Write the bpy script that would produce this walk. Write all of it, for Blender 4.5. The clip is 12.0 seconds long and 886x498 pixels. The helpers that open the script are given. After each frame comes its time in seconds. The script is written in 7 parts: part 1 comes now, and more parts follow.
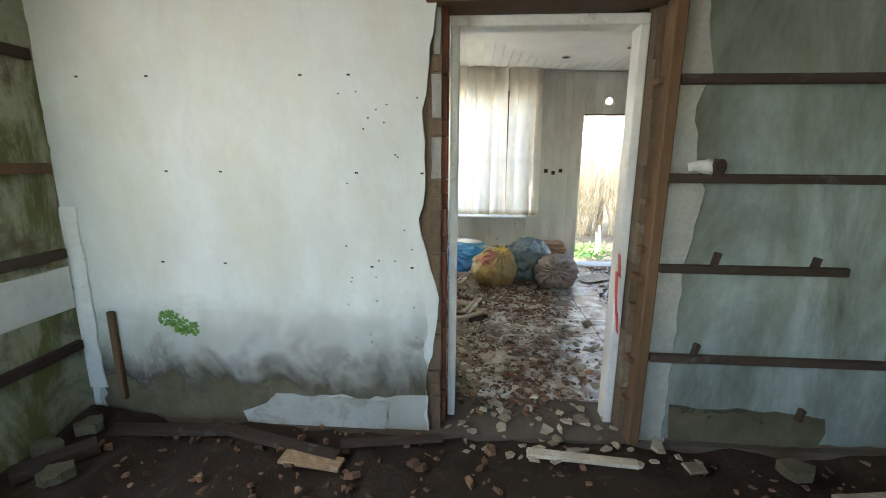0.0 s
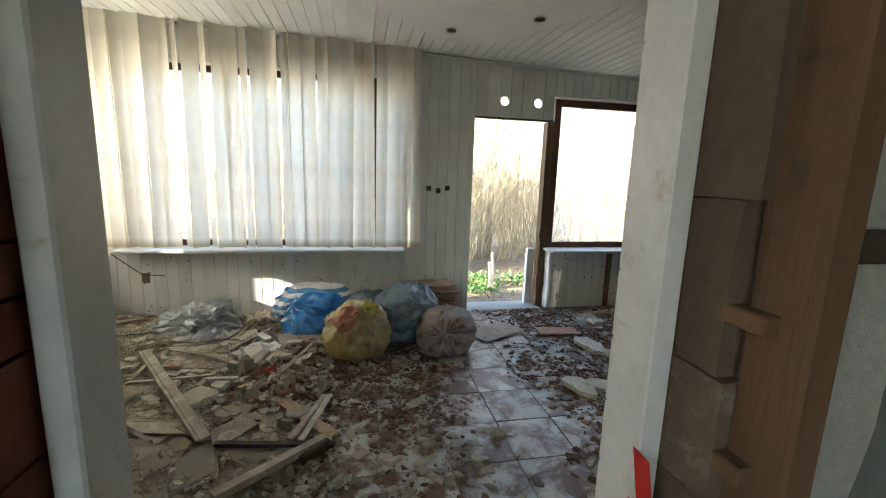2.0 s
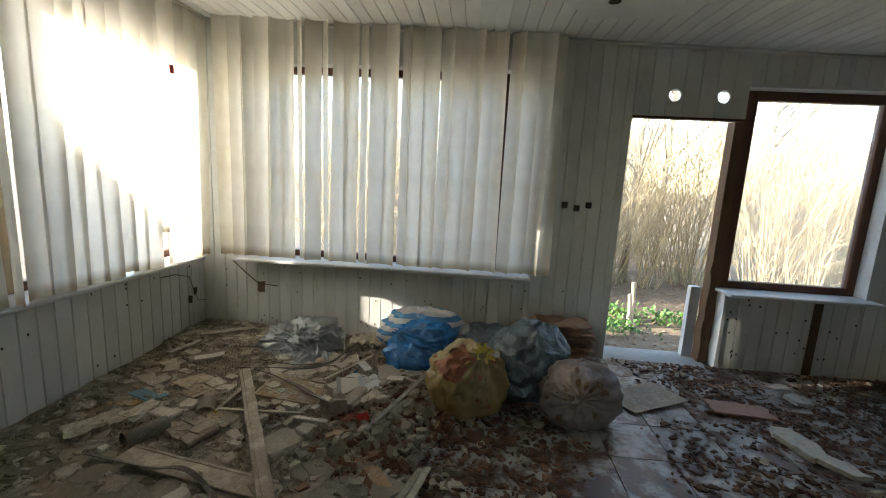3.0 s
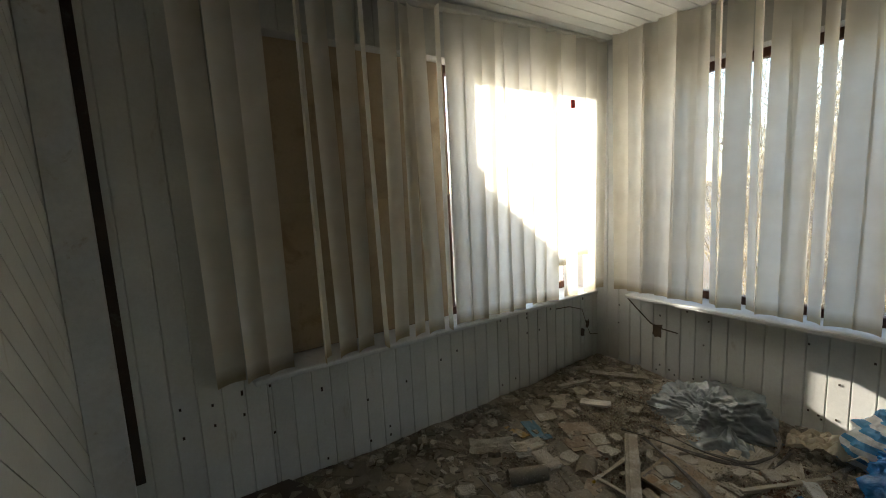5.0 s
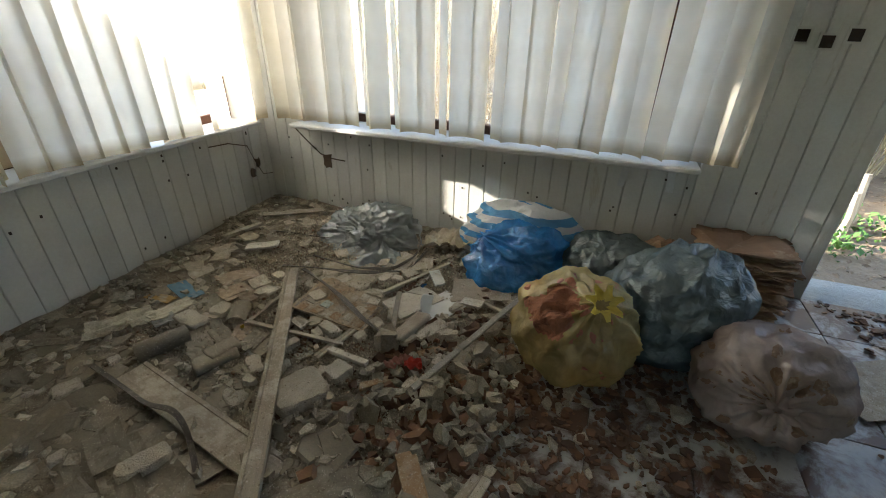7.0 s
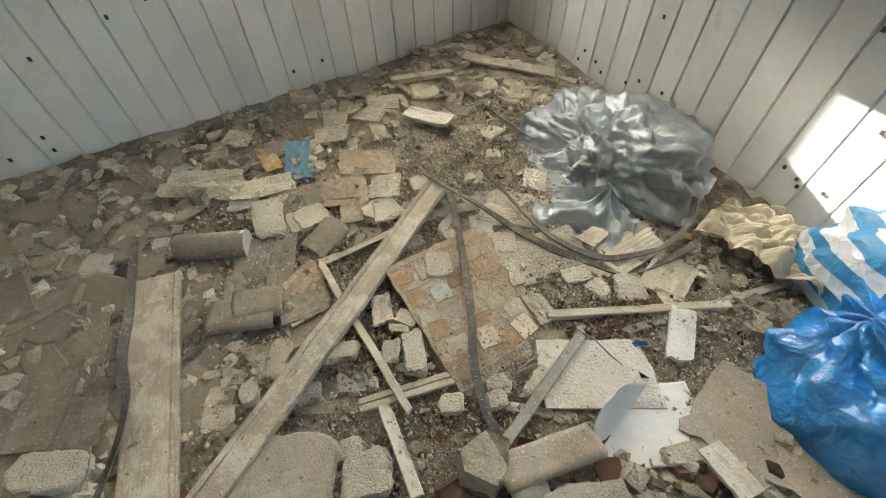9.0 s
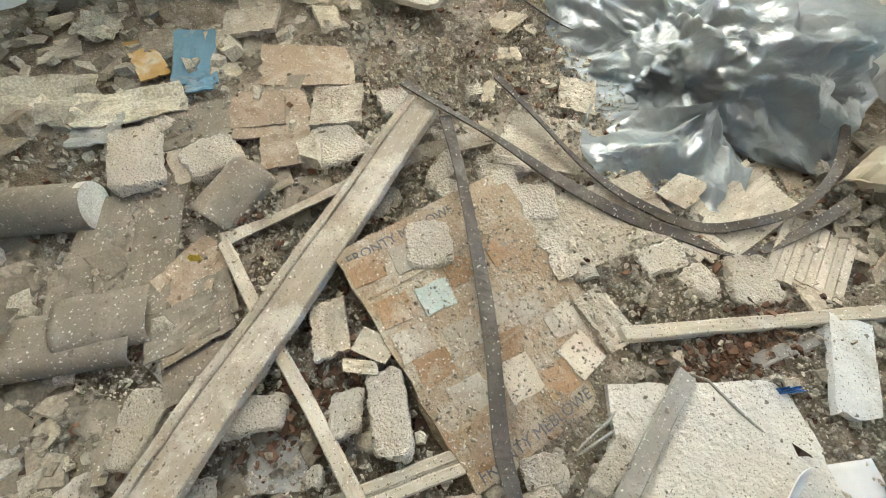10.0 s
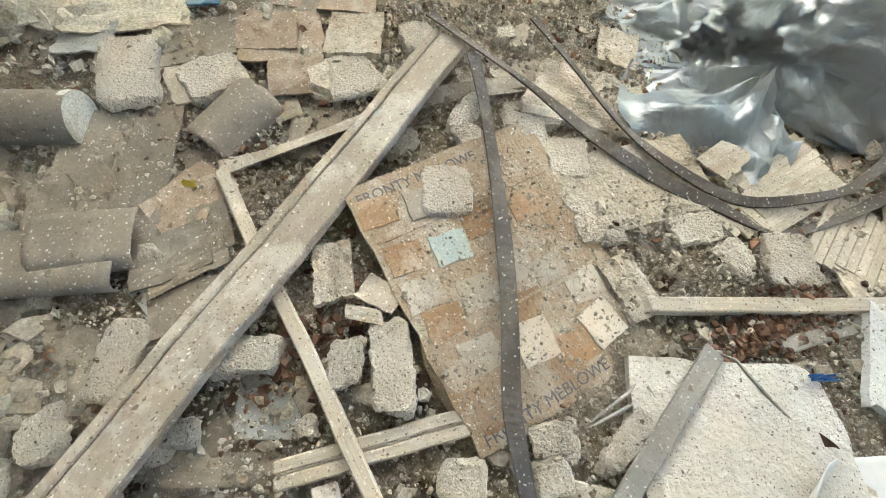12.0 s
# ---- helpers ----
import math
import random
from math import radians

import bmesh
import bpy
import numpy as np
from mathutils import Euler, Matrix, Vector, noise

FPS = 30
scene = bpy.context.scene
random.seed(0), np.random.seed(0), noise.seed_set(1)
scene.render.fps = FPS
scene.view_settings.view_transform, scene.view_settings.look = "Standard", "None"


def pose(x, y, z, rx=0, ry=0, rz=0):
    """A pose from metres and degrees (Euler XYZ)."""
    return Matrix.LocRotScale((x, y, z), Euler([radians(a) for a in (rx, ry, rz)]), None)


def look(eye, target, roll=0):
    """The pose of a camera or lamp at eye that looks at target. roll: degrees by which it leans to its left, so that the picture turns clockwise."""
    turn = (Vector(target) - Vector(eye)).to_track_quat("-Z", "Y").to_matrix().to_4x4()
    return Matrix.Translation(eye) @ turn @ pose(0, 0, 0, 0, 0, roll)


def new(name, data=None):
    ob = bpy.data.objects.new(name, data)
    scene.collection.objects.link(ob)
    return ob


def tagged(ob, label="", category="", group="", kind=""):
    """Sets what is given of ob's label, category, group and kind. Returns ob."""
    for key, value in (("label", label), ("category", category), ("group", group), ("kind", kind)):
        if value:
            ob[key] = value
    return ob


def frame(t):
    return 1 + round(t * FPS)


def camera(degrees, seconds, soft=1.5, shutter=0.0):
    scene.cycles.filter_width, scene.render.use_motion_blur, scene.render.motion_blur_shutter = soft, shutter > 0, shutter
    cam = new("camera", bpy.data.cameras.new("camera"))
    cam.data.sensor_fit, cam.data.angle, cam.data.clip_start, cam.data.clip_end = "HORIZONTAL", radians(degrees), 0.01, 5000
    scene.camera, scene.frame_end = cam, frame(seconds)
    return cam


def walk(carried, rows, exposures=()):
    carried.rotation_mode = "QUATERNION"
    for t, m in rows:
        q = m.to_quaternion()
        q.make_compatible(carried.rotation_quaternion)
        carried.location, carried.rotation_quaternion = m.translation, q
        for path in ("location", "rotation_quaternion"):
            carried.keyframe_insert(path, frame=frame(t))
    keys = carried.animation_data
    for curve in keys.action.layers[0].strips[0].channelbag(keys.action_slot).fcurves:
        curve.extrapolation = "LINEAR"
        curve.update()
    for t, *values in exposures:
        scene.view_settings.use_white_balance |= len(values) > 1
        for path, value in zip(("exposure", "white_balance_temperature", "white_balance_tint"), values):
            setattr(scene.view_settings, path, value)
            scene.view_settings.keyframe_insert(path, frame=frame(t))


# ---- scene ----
cam = camera(93.3, 12.0, soft=1.0)
PATH = [
    (0, (0.415, 0.858, 1.378), (0.28, 2.81, 0.965), 0.4),
    (0.5, (0.493, 1.209, 1.357), (0.588, 3.175, 1.005), 0.4),
    (1, (0.573, 1.584, 1.356), (0.773, 3.52, 0.897), 0.9),
    (1.5, (0.576, 2.012, 1.365), (1.154, 3.885, 0.967), 2.8),
    (2, (0.686, 2.395, 1.379), (1.083, 4.325, 1.035), 1.9),
    (2.5, (0.719, 2.705, 1.391), (0.777, 4.67, 1.023), 2.0),
    (2.7, (0.704, 2.849, 1.397), (0.686, 4.82, 1.053), 2.4),
    (4.3, (0.517, 3.53, 1.468), (-0.736, 5.066, 1.203), 0.7),
    (4.5, (0.485, 3.542, 1.481), (-0.963, 4.897, 1.226), -0.9),
    (5, (0.475, 3.494, 1.493), (-1.178, 4.589, 1.23), -2.9),
    (5.5, (0.473, 3.528, 1.431), (-1.0, 4.762, 0.875), -2.5),
    (6, (0.513, 3.628, 1.407), (-0.447, 5.223, 0.677), -3.1),
    (6.5, (0.624, 3.793, 1.357), (0.084, 5.516, 0.498), -2.9),
    (6.7, (0.675, 3.879, 1.316), (0.126, 5.586, 0.429), -1.2),
    (8.3, (0.344, 4.803, 1.193), (-0.675, 5.793, -0.215), 1.5),
    (8.5, (0.267, 4.918, 1.127), (-0.811, 5.774, -0.324), -0.4),
    (9, (0.071, 5.106, 0.994), (-1.028, 5.699, -0.568), -2.0),
    (9.5, (-0.15, 5.201, 0.765), (-1.134, 5.788, -0.874), 1.3),
    (10, (-0.249, 5.254, 0.638), (-1.076, 5.8, -1.099), 1.8),
    (10.5, (-0.255, 5.258, 0.584), (-1.005, 5.798, -1.19), 3.6),
    (11, (-0.247, 5.25, 0.55), (-0.925, 5.763, -1.26), 5.3),
    (11.5, (-0.242, 5.239, 0.545), (-0.9, 5.732, -1.278), 6.6),
    (12, (-0.259, 5.23, 0.574), (-0.973, 5.73, -1.226), 8.1),
]
EXPOSURES = [(0.0, 4.5, 6600, 10), (1.0, 4.25, 6600, 10), (1.5, 3.95, 6600, 10), (2.0, 3.65, 6600, 10), (2.5, 3.3, 6650, 10), (4.5, 2.1, 6600, 10), (5.0, 2.3, 6600, 10), (5.5, 2.55, 6600, 10), (6.0, 2.9, 6650, 10), (6.5, 2.95, 6650, 10), (8.3, 4.3, 6450, 10), (9.0, 4.55, 6450, 10), (9.5, 4.8, 6250, 10), (10.5, 5.05, 6000, 10), (12.0, 5.05, 5950, 10)]
walk(cam, [(t, look(eye, target, roll)) for t, eye, target, roll in PATH], EXPOSURES)

# ---- world and light ----
SUN_E, SUN_A = radians(21), radians(12.5)
world = bpy.data.worlds.new("world")
scene.world = world
world.use_nodes = True
sky = world.node_tree.nodes.new("ShaderNodeTexSky")
sky.sky_type, sky.sun_disc = "NISHITA", False
sky.sun_elevation, sky.sun_rotation = SUN_E, radians(270) - SUN_A
sky.dust_density = 0.3
world.node_tree.links.new(sky.outputs[0], world.node_tree.nodes["Background"].inputs[0])
world.node_tree.nodes["Background"].inputs[1].default_value = 0.15
sun = new("sun", bpy.data.lights.new("sun", "SUN"))
sun.data.energy, sun.data.angle, sun.data.color = 3.3, radians(0.6), (1.0, 0.93, 0.82)
sun.matrix_world = look((0, 0, 0), (math.cos(SUN_E) * math.cos(SUN_A), math.cos(SUN_E) * math.sin(SUN_A), -math.sin(SUN_E)))


def fill_lamp(name, x, y, z, rx, rz, w, h, watts, color=(0.86, 0.93, 1.0)):
    """An area lamp in place of sky light, in an opening added out of view."""
    lamp = new(name, bpy.data.lights.new(name, "AREA"))
    lamp.data.shape, lamp.data.size, lamp.data.size_y = "RECTANGLE", w, h
    lamp.data.energy, lamp.data.color = watts, color
    lamp.matrix_world = pose(x, y, z, rx, 0, rz)
    return lamp


# Added lamps that brighten the first room from unseen openings.
fill_lamp("skylight_back_opening", -0.6, -1.5, 1.5, 90, 180, 1.5, 1.4, 0.6, (1.0, 0.98, 0.94))
fill_lamp("skylight_side_opening", -1.66, 1.2, 1.6, 90, -90, 1.0, 1.2, 2.1, (1.0, 0.98, 0.94))


# ---- materials ----
def nd(nt, kind, **inputs):
    n = nt.nodes.new(kind)
    for k, v in inputs.items():
        n.inputs[k.replace("_", " ")].default_value = v
    return n


def ramp(nt, fac, stops):
    r = nt.nodes.new("ShaderNodeValToRGB")
    while len(r.color_ramp.elements) < len(stops):
        r.color_ramp.elements.new(0.5)
    for e, (p, c) in zip(r.color_ramp.elements, stops):
        e.position = p
        e.color = (*c, 1) if len(c) == 3 else c
    nt.links.new(fac, r.inputs[0])
    return r.outputs[0]


def mix(nt, fac, a, b, blend="MIX"):
    m = nt.nodes.new("ShaderNodeMix")
    m.data_type, m.blend_type = "RGBA", blend
    for sock, val in ((m.inputs[0], fac), (m.inputs[6], a), (m.inputs[7], b)):
        if isinstance(val, bpy.types.NodeSocket):
            nt.links.new(val, sock)
        else:
            sock.default_value = val if isinstance(val, (int, float)) else (*val, 1)
    return m.outputs[2]


def surface(name, base, dark, stain=None, grain=60.0, blotch=3.0, stain_at=0.58, rough=0.8, bump=0.3, stretch=(1, 1, 1),
            metal=0.0, vary=0.25, island=False, spec=0.35, speck=None, speck_scale=120.0, transmit=0.0, grit=0.0, stain_soft=0.09, bump_scale=None, stain_stretch=(1, 1, 1), dusty=0.0, dust_color=(0.56, 0.52, 0.44), stain2=None):
    """A worn surface: grain between two colours, large blotches, an optional stain and specks."""
    m = bpy.data.materials.new(name)
    m.use_nodes = True
    nt = m.node_tree
    bsdf = nt.nodes["Principled BSDF"]
    tc = nt.nodes.new("ShaderNodeTexCoord")
    geo = nt.nodes.new("ShaderNodeNewGeometry")
    info = nt.nodes.new("ShaderNodeObjectInfo")
    shift = nt.nodes.new("ShaderNodeVectorMath")
    shift.operation = "MULTIPLY_ADD"
    nt.links.new(geo.outputs["Random Per Island"] if island else info.outputs["Random"], shift.inputs[0])
    shift.inputs[1].default_value = (37, 19, 23)
    nt.links.new(tc.outputs["Object"], shift.inputs[2])
    mp = nt.nodes.new("ShaderNodeMapping")
    mp.inputs["Scale"].default_value = stretch
    nt.links.new(shift.outputs[0], mp.inputs[0])
    mps = nt.nodes.new("ShaderNodeMapping")
    mps.inputs["Scale"].default_value = stain_stretch
    nt.links.new(shift.outputs[0], mps.inputs[0])
    fine = nd(nt, "ShaderNodeTexNoise", Scale=grain, Detail=6.0, Roughness=0.65)
    big = nd(nt, "ShaderNodeTexNoise", Scale=blotch, Detail=5.0, Roughness=0.6)
    nt.links.new(mp.outputs[0], fine.inputs[0])
    nt.links.new(mp.outputs[0], big.inputs[0])
    col = ramp(nt, fine.outputs[0], [(0.3, dark), (0.68, base)])
    patch = ramp(nt, big.outputs[0], [(0.3, [0.72 * c for c in base]), (0.62, base)])
    col = mix(nt, 0.5, col, patch)
    if stain:
        st = nd(nt, "ShaderNodeTexNoise", Scale=blotch * 1.7, Detail=8.0, Roughness=0.7, Distortion=0.4)
        nt.links.new(mps.outputs[0], st.inputs[0])
        fac = ramp(nt, st.outputs[0], [(stain_at - 0.04, (0, 0, 0)), (stain_at + stain_soft, (1, 1, 1))])
        col = mix(nt, fac, col, stain)
    if stain2:
        color2, scale2, at2, soft2, stretch2 = stain2
        mp2 = nt.nodes.new("ShaderNodeMapping")
        mp2.inputs["Scale"].default_value = stretch2
        nt.links.new(shift.outputs[0], mp2.inputs[0])
        s2 = nd(nt, "ShaderNodeTexNoise", Scale=scale2, Detail=9.0, Roughness=0.66, Distortion=0.6)
        nt.links.new(mp2.outputs[0], s2.inputs[0])
        col = mix(nt, ramp(nt, s2.outputs[0], [(at2, (0, 0, 0)), (at2 + soft2, (0.85, 0.85, 0.85))]), col, color2)
    if speck:
        sp = nd(nt, "ShaderNodeTexNoise", Scale=speck_scale, Detail=2.0)
        nt.links.new(shift.outputs[0], sp.inputs[0])
        col = mix(nt, ramp(nt, sp.outputs[0], [(0.62, (0, 0, 0)), (0.68, (1, 1, 1))]), col, speck)
    if grit:
        gr = nd(nt, "ShaderNodeTexNoise", Scale=grain * 5, Detail=3.0, Roughness=0.7)
        nt.links.new(shift.outputs[0], gr.inputs[0])
        col = mix(nt, grit, col, ramp(nt, gr.outputs[0], [(0.36, (0.3, 0.3, 0.3)), (0.5, (0.95, 0.95, 0.95)), (0.66, (1.7, 1.68, 1.6))]), "MULTIPLY")
    if dusty:
        cake = nd(nt, "ShaderNodeTexNoise", Scale=11.0, Detail=12.0, Roughness=0.74, Distortion=0.3)
        nt.links.new(shift.outputs[0], cake.inputs[0])
        col = mix(nt, ramp(nt, cake.outputs[0], [(0.5, (0, 0, 0)), (0.56, (0.55 * dusty,) * 3), (0.68, (dusty,) * 3)]), col, dust_color)
        for sc, at, c in ((330.0, 0.64, (0.10, 0.075, 0.05)), (240.0, 0.66, (0.72, 0.68, 0.6)), (85.0, 0.69, (0.11, 0.08, 0.05))):
            fl = nd(nt, "ShaderNodeTexNoise", Scale=sc, Detail=2.0, Roughness=0.5)
            nt.links.new(shift.outputs[0], fl.inputs[0])
            col = mix(nt, ramp(nt, fl.outputs[0], [(at, (0, 0, 0)), (at + 0.03, (0.85, 0.85, 0.85))]), col, c)
    if vary:
        hv = nt.nodes.new("ShaderNodeHueSaturation")
        mr = nt.nodes.new("ShaderNodeMapRange")
        nt.links.new(geo.outputs["Random Per Island"] if island else info.outputs["Random"], mr.inputs[0])
        mr.inputs[3].default_value, mr.inputs[4].default_value = 1 - vary, 1 + vary
        nt.links.new(mr.outputs[0], hv.inputs["Value"])
        nt.links.new(col, hv.inputs["Color"])
        col = hv.outputs[0]
    nt.links.new(col, bsdf.inputs["Base Color"])
    rr = nt.nodes.new("ShaderNodeMapRange")
    nt.links.new(fine.outputs[0], rr.inputs[0])
    rr.inputs[3].default_value, rr.inputs[4].default_value = max(0.05, rough - 0.14), min(1, rough + 0.14)
    nt.links.new(rr.outputs[0], bsdf.inputs["Roughness"])
    bsdf.inputs["Metallic"].default_value = metal
    bsdf.inputs["Specular IOR Level"].default_value = spec
    bsdf.inputs["Transmission Weight"].default_value = transmit
    if bump:
        src = fine
        if bump_scale:
            src = nd(nt, "ShaderNodeTexNoise", Scale=bump_scale, Detail=5.0, Roughness=0.6)
            nt.links.new(mp.outputs[0], src.inputs[0])
        b = nd(nt, "ShaderNodeBump", Strength=bump, Distance=0.01)
        nt.links.new(src.outputs[0], b.inputs["Height"])
        nt.links.new(b.outputs[0], bsdf.inputs["Normal"])
    return m


def sheer(name, base, dirt, through_light=0.5, rough=0.9, gloss=0.0):
    """Thin cloth or film that lets light through, soiled along its lower hem."""
    m = bpy.data.materials.new(name)
    m.use_nodes = True
    nt = m.node_tree
    out = nt.nodes["Material Output"]
    nt.nodes.remove(nt.nodes["Principled BSDF"])
    tc = nt.nodes.new("ShaderNodeTexCoord")
    info = nt.nodes.new("ShaderNodeObjectInfo")
    no = nd(nt, "ShaderNodeTexNoise", Scale=5.0, Detail=6.0)
    nt.links.new(tc.outputs["Object"], no.inputs[0])
    sep = nt.nodes.new("ShaderNodeSeparateXYZ")
    nt.links.new(tc.outputs["Object"], sep.inputs[0])
    add = nt.nodes.new("ShaderNodeMath")
    add.operation = "MULTIPLY_ADD"
    nt.links.new(no.outputs[0], add.inputs[0])
    add.inputs[1].default_value = 0.12
    nt.links.new(sep.outputs[2], add.inputs[2])
    hem = ramp(nt, add.outputs[0], [(0.07, (1, 1, 1)), (0.14, (0, 0, 0))])
    col = mix(nt, ramp(nt, no.outputs[0], [(0.35, (0, 0, 0)), (0.8, (0.35, 0.35, 0.35))]), base, dirt)
    col = mix(nt, hem, col, dirt)
    hv = nt.nodes.new("ShaderNodeHueSaturation")
    mr = nt.nodes.new("ShaderNodeMapRange")
    nt.links.new(info.outputs["Random"], mr.inputs[0])
    mr.inputs[3].default_value, mr.inputs[4].default_value = 0.82, 1.04
    nt.links.new(mr.outputs[0], hv.inputs["Value"])
    nt.links.new(col, hv.inputs["Color"])
    col = hv.outputs[0]
    dif = nt.nodes.new("ShaderNodeBsdfDiffuse")
    tra = nt.nodes.new("ShaderNodeBsdfTranslucent")
    nt.links.new(col, dif.inputs[0])
    nt.links.new(col, tra.inputs[0])
    mx = nd(nt, "ShaderNodeMixShader", Fac=through_light)
    nt.links.new(dif.outputs[0], mx.inputs[1])
    nt.links.new(tra.outputs[0], mx.inputs[2])
    top = mx
    if gloss:
        gl = nd(nt, "ShaderNodeBsdfGlossy", Roughness=rough)
        top = nd(nt, "ShaderNodeMixShader", Fac=gloss)
        nt.links.new(mx.outputs[0], top.inputs[1])
        nt.links.new(gl.outputs[0], top.inputs[2])
    nt.links.new(top.outputs[0], out.inputs[0])
    return m


def film(name, color, seen_through=0.35, rough=0.22, gloss=0.14, wrinkle=0.55):
    """Thin polythene: part clear, part coloured, glossy."""
    m = bpy.data.materials.new(name)
    m.use_nodes = True
    nt = m.node_tree
    out = nt.nodes["Material Output"]
    nt.nodes.remove(nt.nodes["Principled BSDF"])
    tc = nt.nodes.new("ShaderNodeTexCoord")
    no = nd(nt, "ShaderNodeTexNoise", Scale=14.0, Detail=6.0, Distortion=0.6)
    nt.links.new(tc.outputs["Object"], no.inputs[0])
    col = ramp(nt, no.outputs[0], [(0.3, [c * 0.6 for c in color]), (0.7, color)])
    vo = nd(nt, "ShaderNodeTexVoronoi", Scale=19.0)
    warp = nt.nodes.new("ShaderNodeVectorMath")
    warp.operation = "MULTIPLY_ADD"
    nt.links.new(no.outputs[1], warp.inputs[0])
    warp.inputs[1].default_value = (0.12, 0.12, 0.12)
    nt.links.new(tc.outputs["Object"], warp.inputs[2])
    nt.links.new(warp.outputs[0], vo.inputs["Vector"])
    bump = nd(nt, "ShaderNodeBump", Strength=wrinkle, Distance=0.02)
    nt.links.new(vo.outputs["Distance"], bump.inputs["Height"])
    dif = nt.nodes.new("ShaderNodeBsdfDiffuse")
    clear = nt.nodes.new("ShaderNodeBsdfTransparent")
    gl = nd(nt, "ShaderNodeBsdfGlossy", Roughness=rough)
    nt.links.new(col, dif.inputs[0])
    nt.links.new(col, clear.inputs[0])
    for n in (dif, gl):
        nt.links.new(bump.outputs[0], n.inputs["Normal"])
    a = nd(nt, "ShaderNodeMixShader", Fac=seen_through)
    nt.links.new(dif.outputs[0], a.inputs[1])
    nt.links.new(clear.outputs[0], a.inputs[2])
    b = nd(nt, "ShaderNodeMixShader", Fac=gloss)
    nt.links.new(a.outputs[0], b.inputs[1])
    nt.links.new(gl.outputs[0], b.inputs[2])
    nt.links.new(b.outputs[0], out.inputs[0])
    return m


def glass_pane(name, haze=0.12):
    m = bpy.data.materials.new(name)
    m.use_nodes = True
    nt = m.node_tree
    out = nt.nodes["Material Output"]
    nt.nodes.remove(nt.nodes["Principled BSDF"])
    g = nd(nt, "ShaderNodeBsdfGlass", Roughness=0.0, IOR=1.02)
    d = nt.nodes.new("ShaderNodeBsdfTranslucent")
    d.inputs[0].default_value = (0.85, 0.87, 0.85, 1)
    no = nd(nt, "ShaderNodeTexNoise", Scale=9.0, Detail=8.0)
    fac = ramp(nt, no.outputs[0], [(0.35, (haze * 0.5,) * 3), (0.75, (haze * 1.6,) * 3)])
    mx = nt.nodes.new("ShaderNodeMixShader")
    nt.links.new(fac, mx.inputs[0])
    nt.links.new(g.outputs[0], mx.inputs[1])
    nt.links.new(d.outputs[0], mx.inputs[2])
    nt.links.new(mx.outputs[0], out.inputs[0])
    return m


M = {}
M["board"] = surface("white_painted_board", (0.66, 0.66, 0.62), (0.56, 0.55, 0.50), stain=(0.42, 0.37, 0.28), stain_at=0.66, grain=70, blotch=2.5, rough=0.55, bump=0.12, vary=0.05, stain_stretch=(3, 3, 0.7))
M["ceiling"] = surface("white_ceiling_paint", (0.72, 0.73, 0.70), (0.64, 0.64, 0.61), grain=50, blotch=2, rough=0.6, bump=0.08, vary=0.04, island=True)
M["plasterboard"] = surface("ceiling_plaster", (0.74, 0.74, 0.72), (0.68, 0.68, 0.66), grain=40, blotch=1.5, rough=0.8, bump=0.05, vary=0)
M["plaster"] = surface("mildewed_plaster", (0.60, 0.635, 0.645), (0.54, 0.57, 0.575), stain=(0.45, 0.475, 0.46), stain_soft=0.3, stain_at=0.48, grain=30, blotch=1.3, rough=0.85, bump=0.2, vary=0, stain_stretch=(1.3, 1, 0.5), stain2=((0.43, 0.42, 0.28), 0.8, 0.52, 0.3, (1.0, 1.0, 0.55)))
# Blue-grey mildewed plaster, darkened further for the weaker light on the right.
M["plaster_blue_dim"] = surface("blue_grey_mildewed_plaster", (0.31, 0.37, 0.375), (0.23, 0.275, 0.275), stain=(0.15, 0.165, 0.125), stain_soft=0.3, stain_at=0.47, grain=35, blotch=1.2, rough=0.85, bump=0.25, vary=0, stain_stretch=(1.5, 1, 0.35), stain2=((0.055, 0.057, 0.03), 1.0, 0.48, 0.2, (1.5, 1.0, 0.45)))
M["plaster_moss"] = surface("mossy_plaster", (0.36, 0.37, 0.27), (0.22, 0.23, 0.13), stain=(0.115, 0.125, 0.045), stain_at=0.5, grain=30, blotch=1.8, rough=0.9, bump=0.5, vary=0, stain_stretch=(1, 1.6, 0.5), stain2=((0.085, 0.065, 0.04), 2.2, 0.5, 0.12, (1, 1, 1)))
M["plaster_grey"] = surface("grey_repair_plaster", (0.38, 0.40, 0.385), (0.29, 0.305, 0.29), stain=(0.17, 0.165, 0.13), stain_at=0.52, stain_soft=0.2, grain=40, blotch=4, rough=0.9, bump=0.3, vary=0)
M["cement"] = surface("bare_cement", (0.36, 0.36, 0.33), (0.24, 0.24, 0.22), grain=45, blotch=6, rough=0.95, bump=0.7, vary=0.08)
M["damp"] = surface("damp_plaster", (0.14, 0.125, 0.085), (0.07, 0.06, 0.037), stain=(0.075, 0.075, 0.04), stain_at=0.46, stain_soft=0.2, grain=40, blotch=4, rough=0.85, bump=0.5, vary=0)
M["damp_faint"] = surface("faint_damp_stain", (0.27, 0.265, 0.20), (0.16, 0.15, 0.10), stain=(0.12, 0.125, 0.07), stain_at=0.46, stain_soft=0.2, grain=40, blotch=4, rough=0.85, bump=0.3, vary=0)
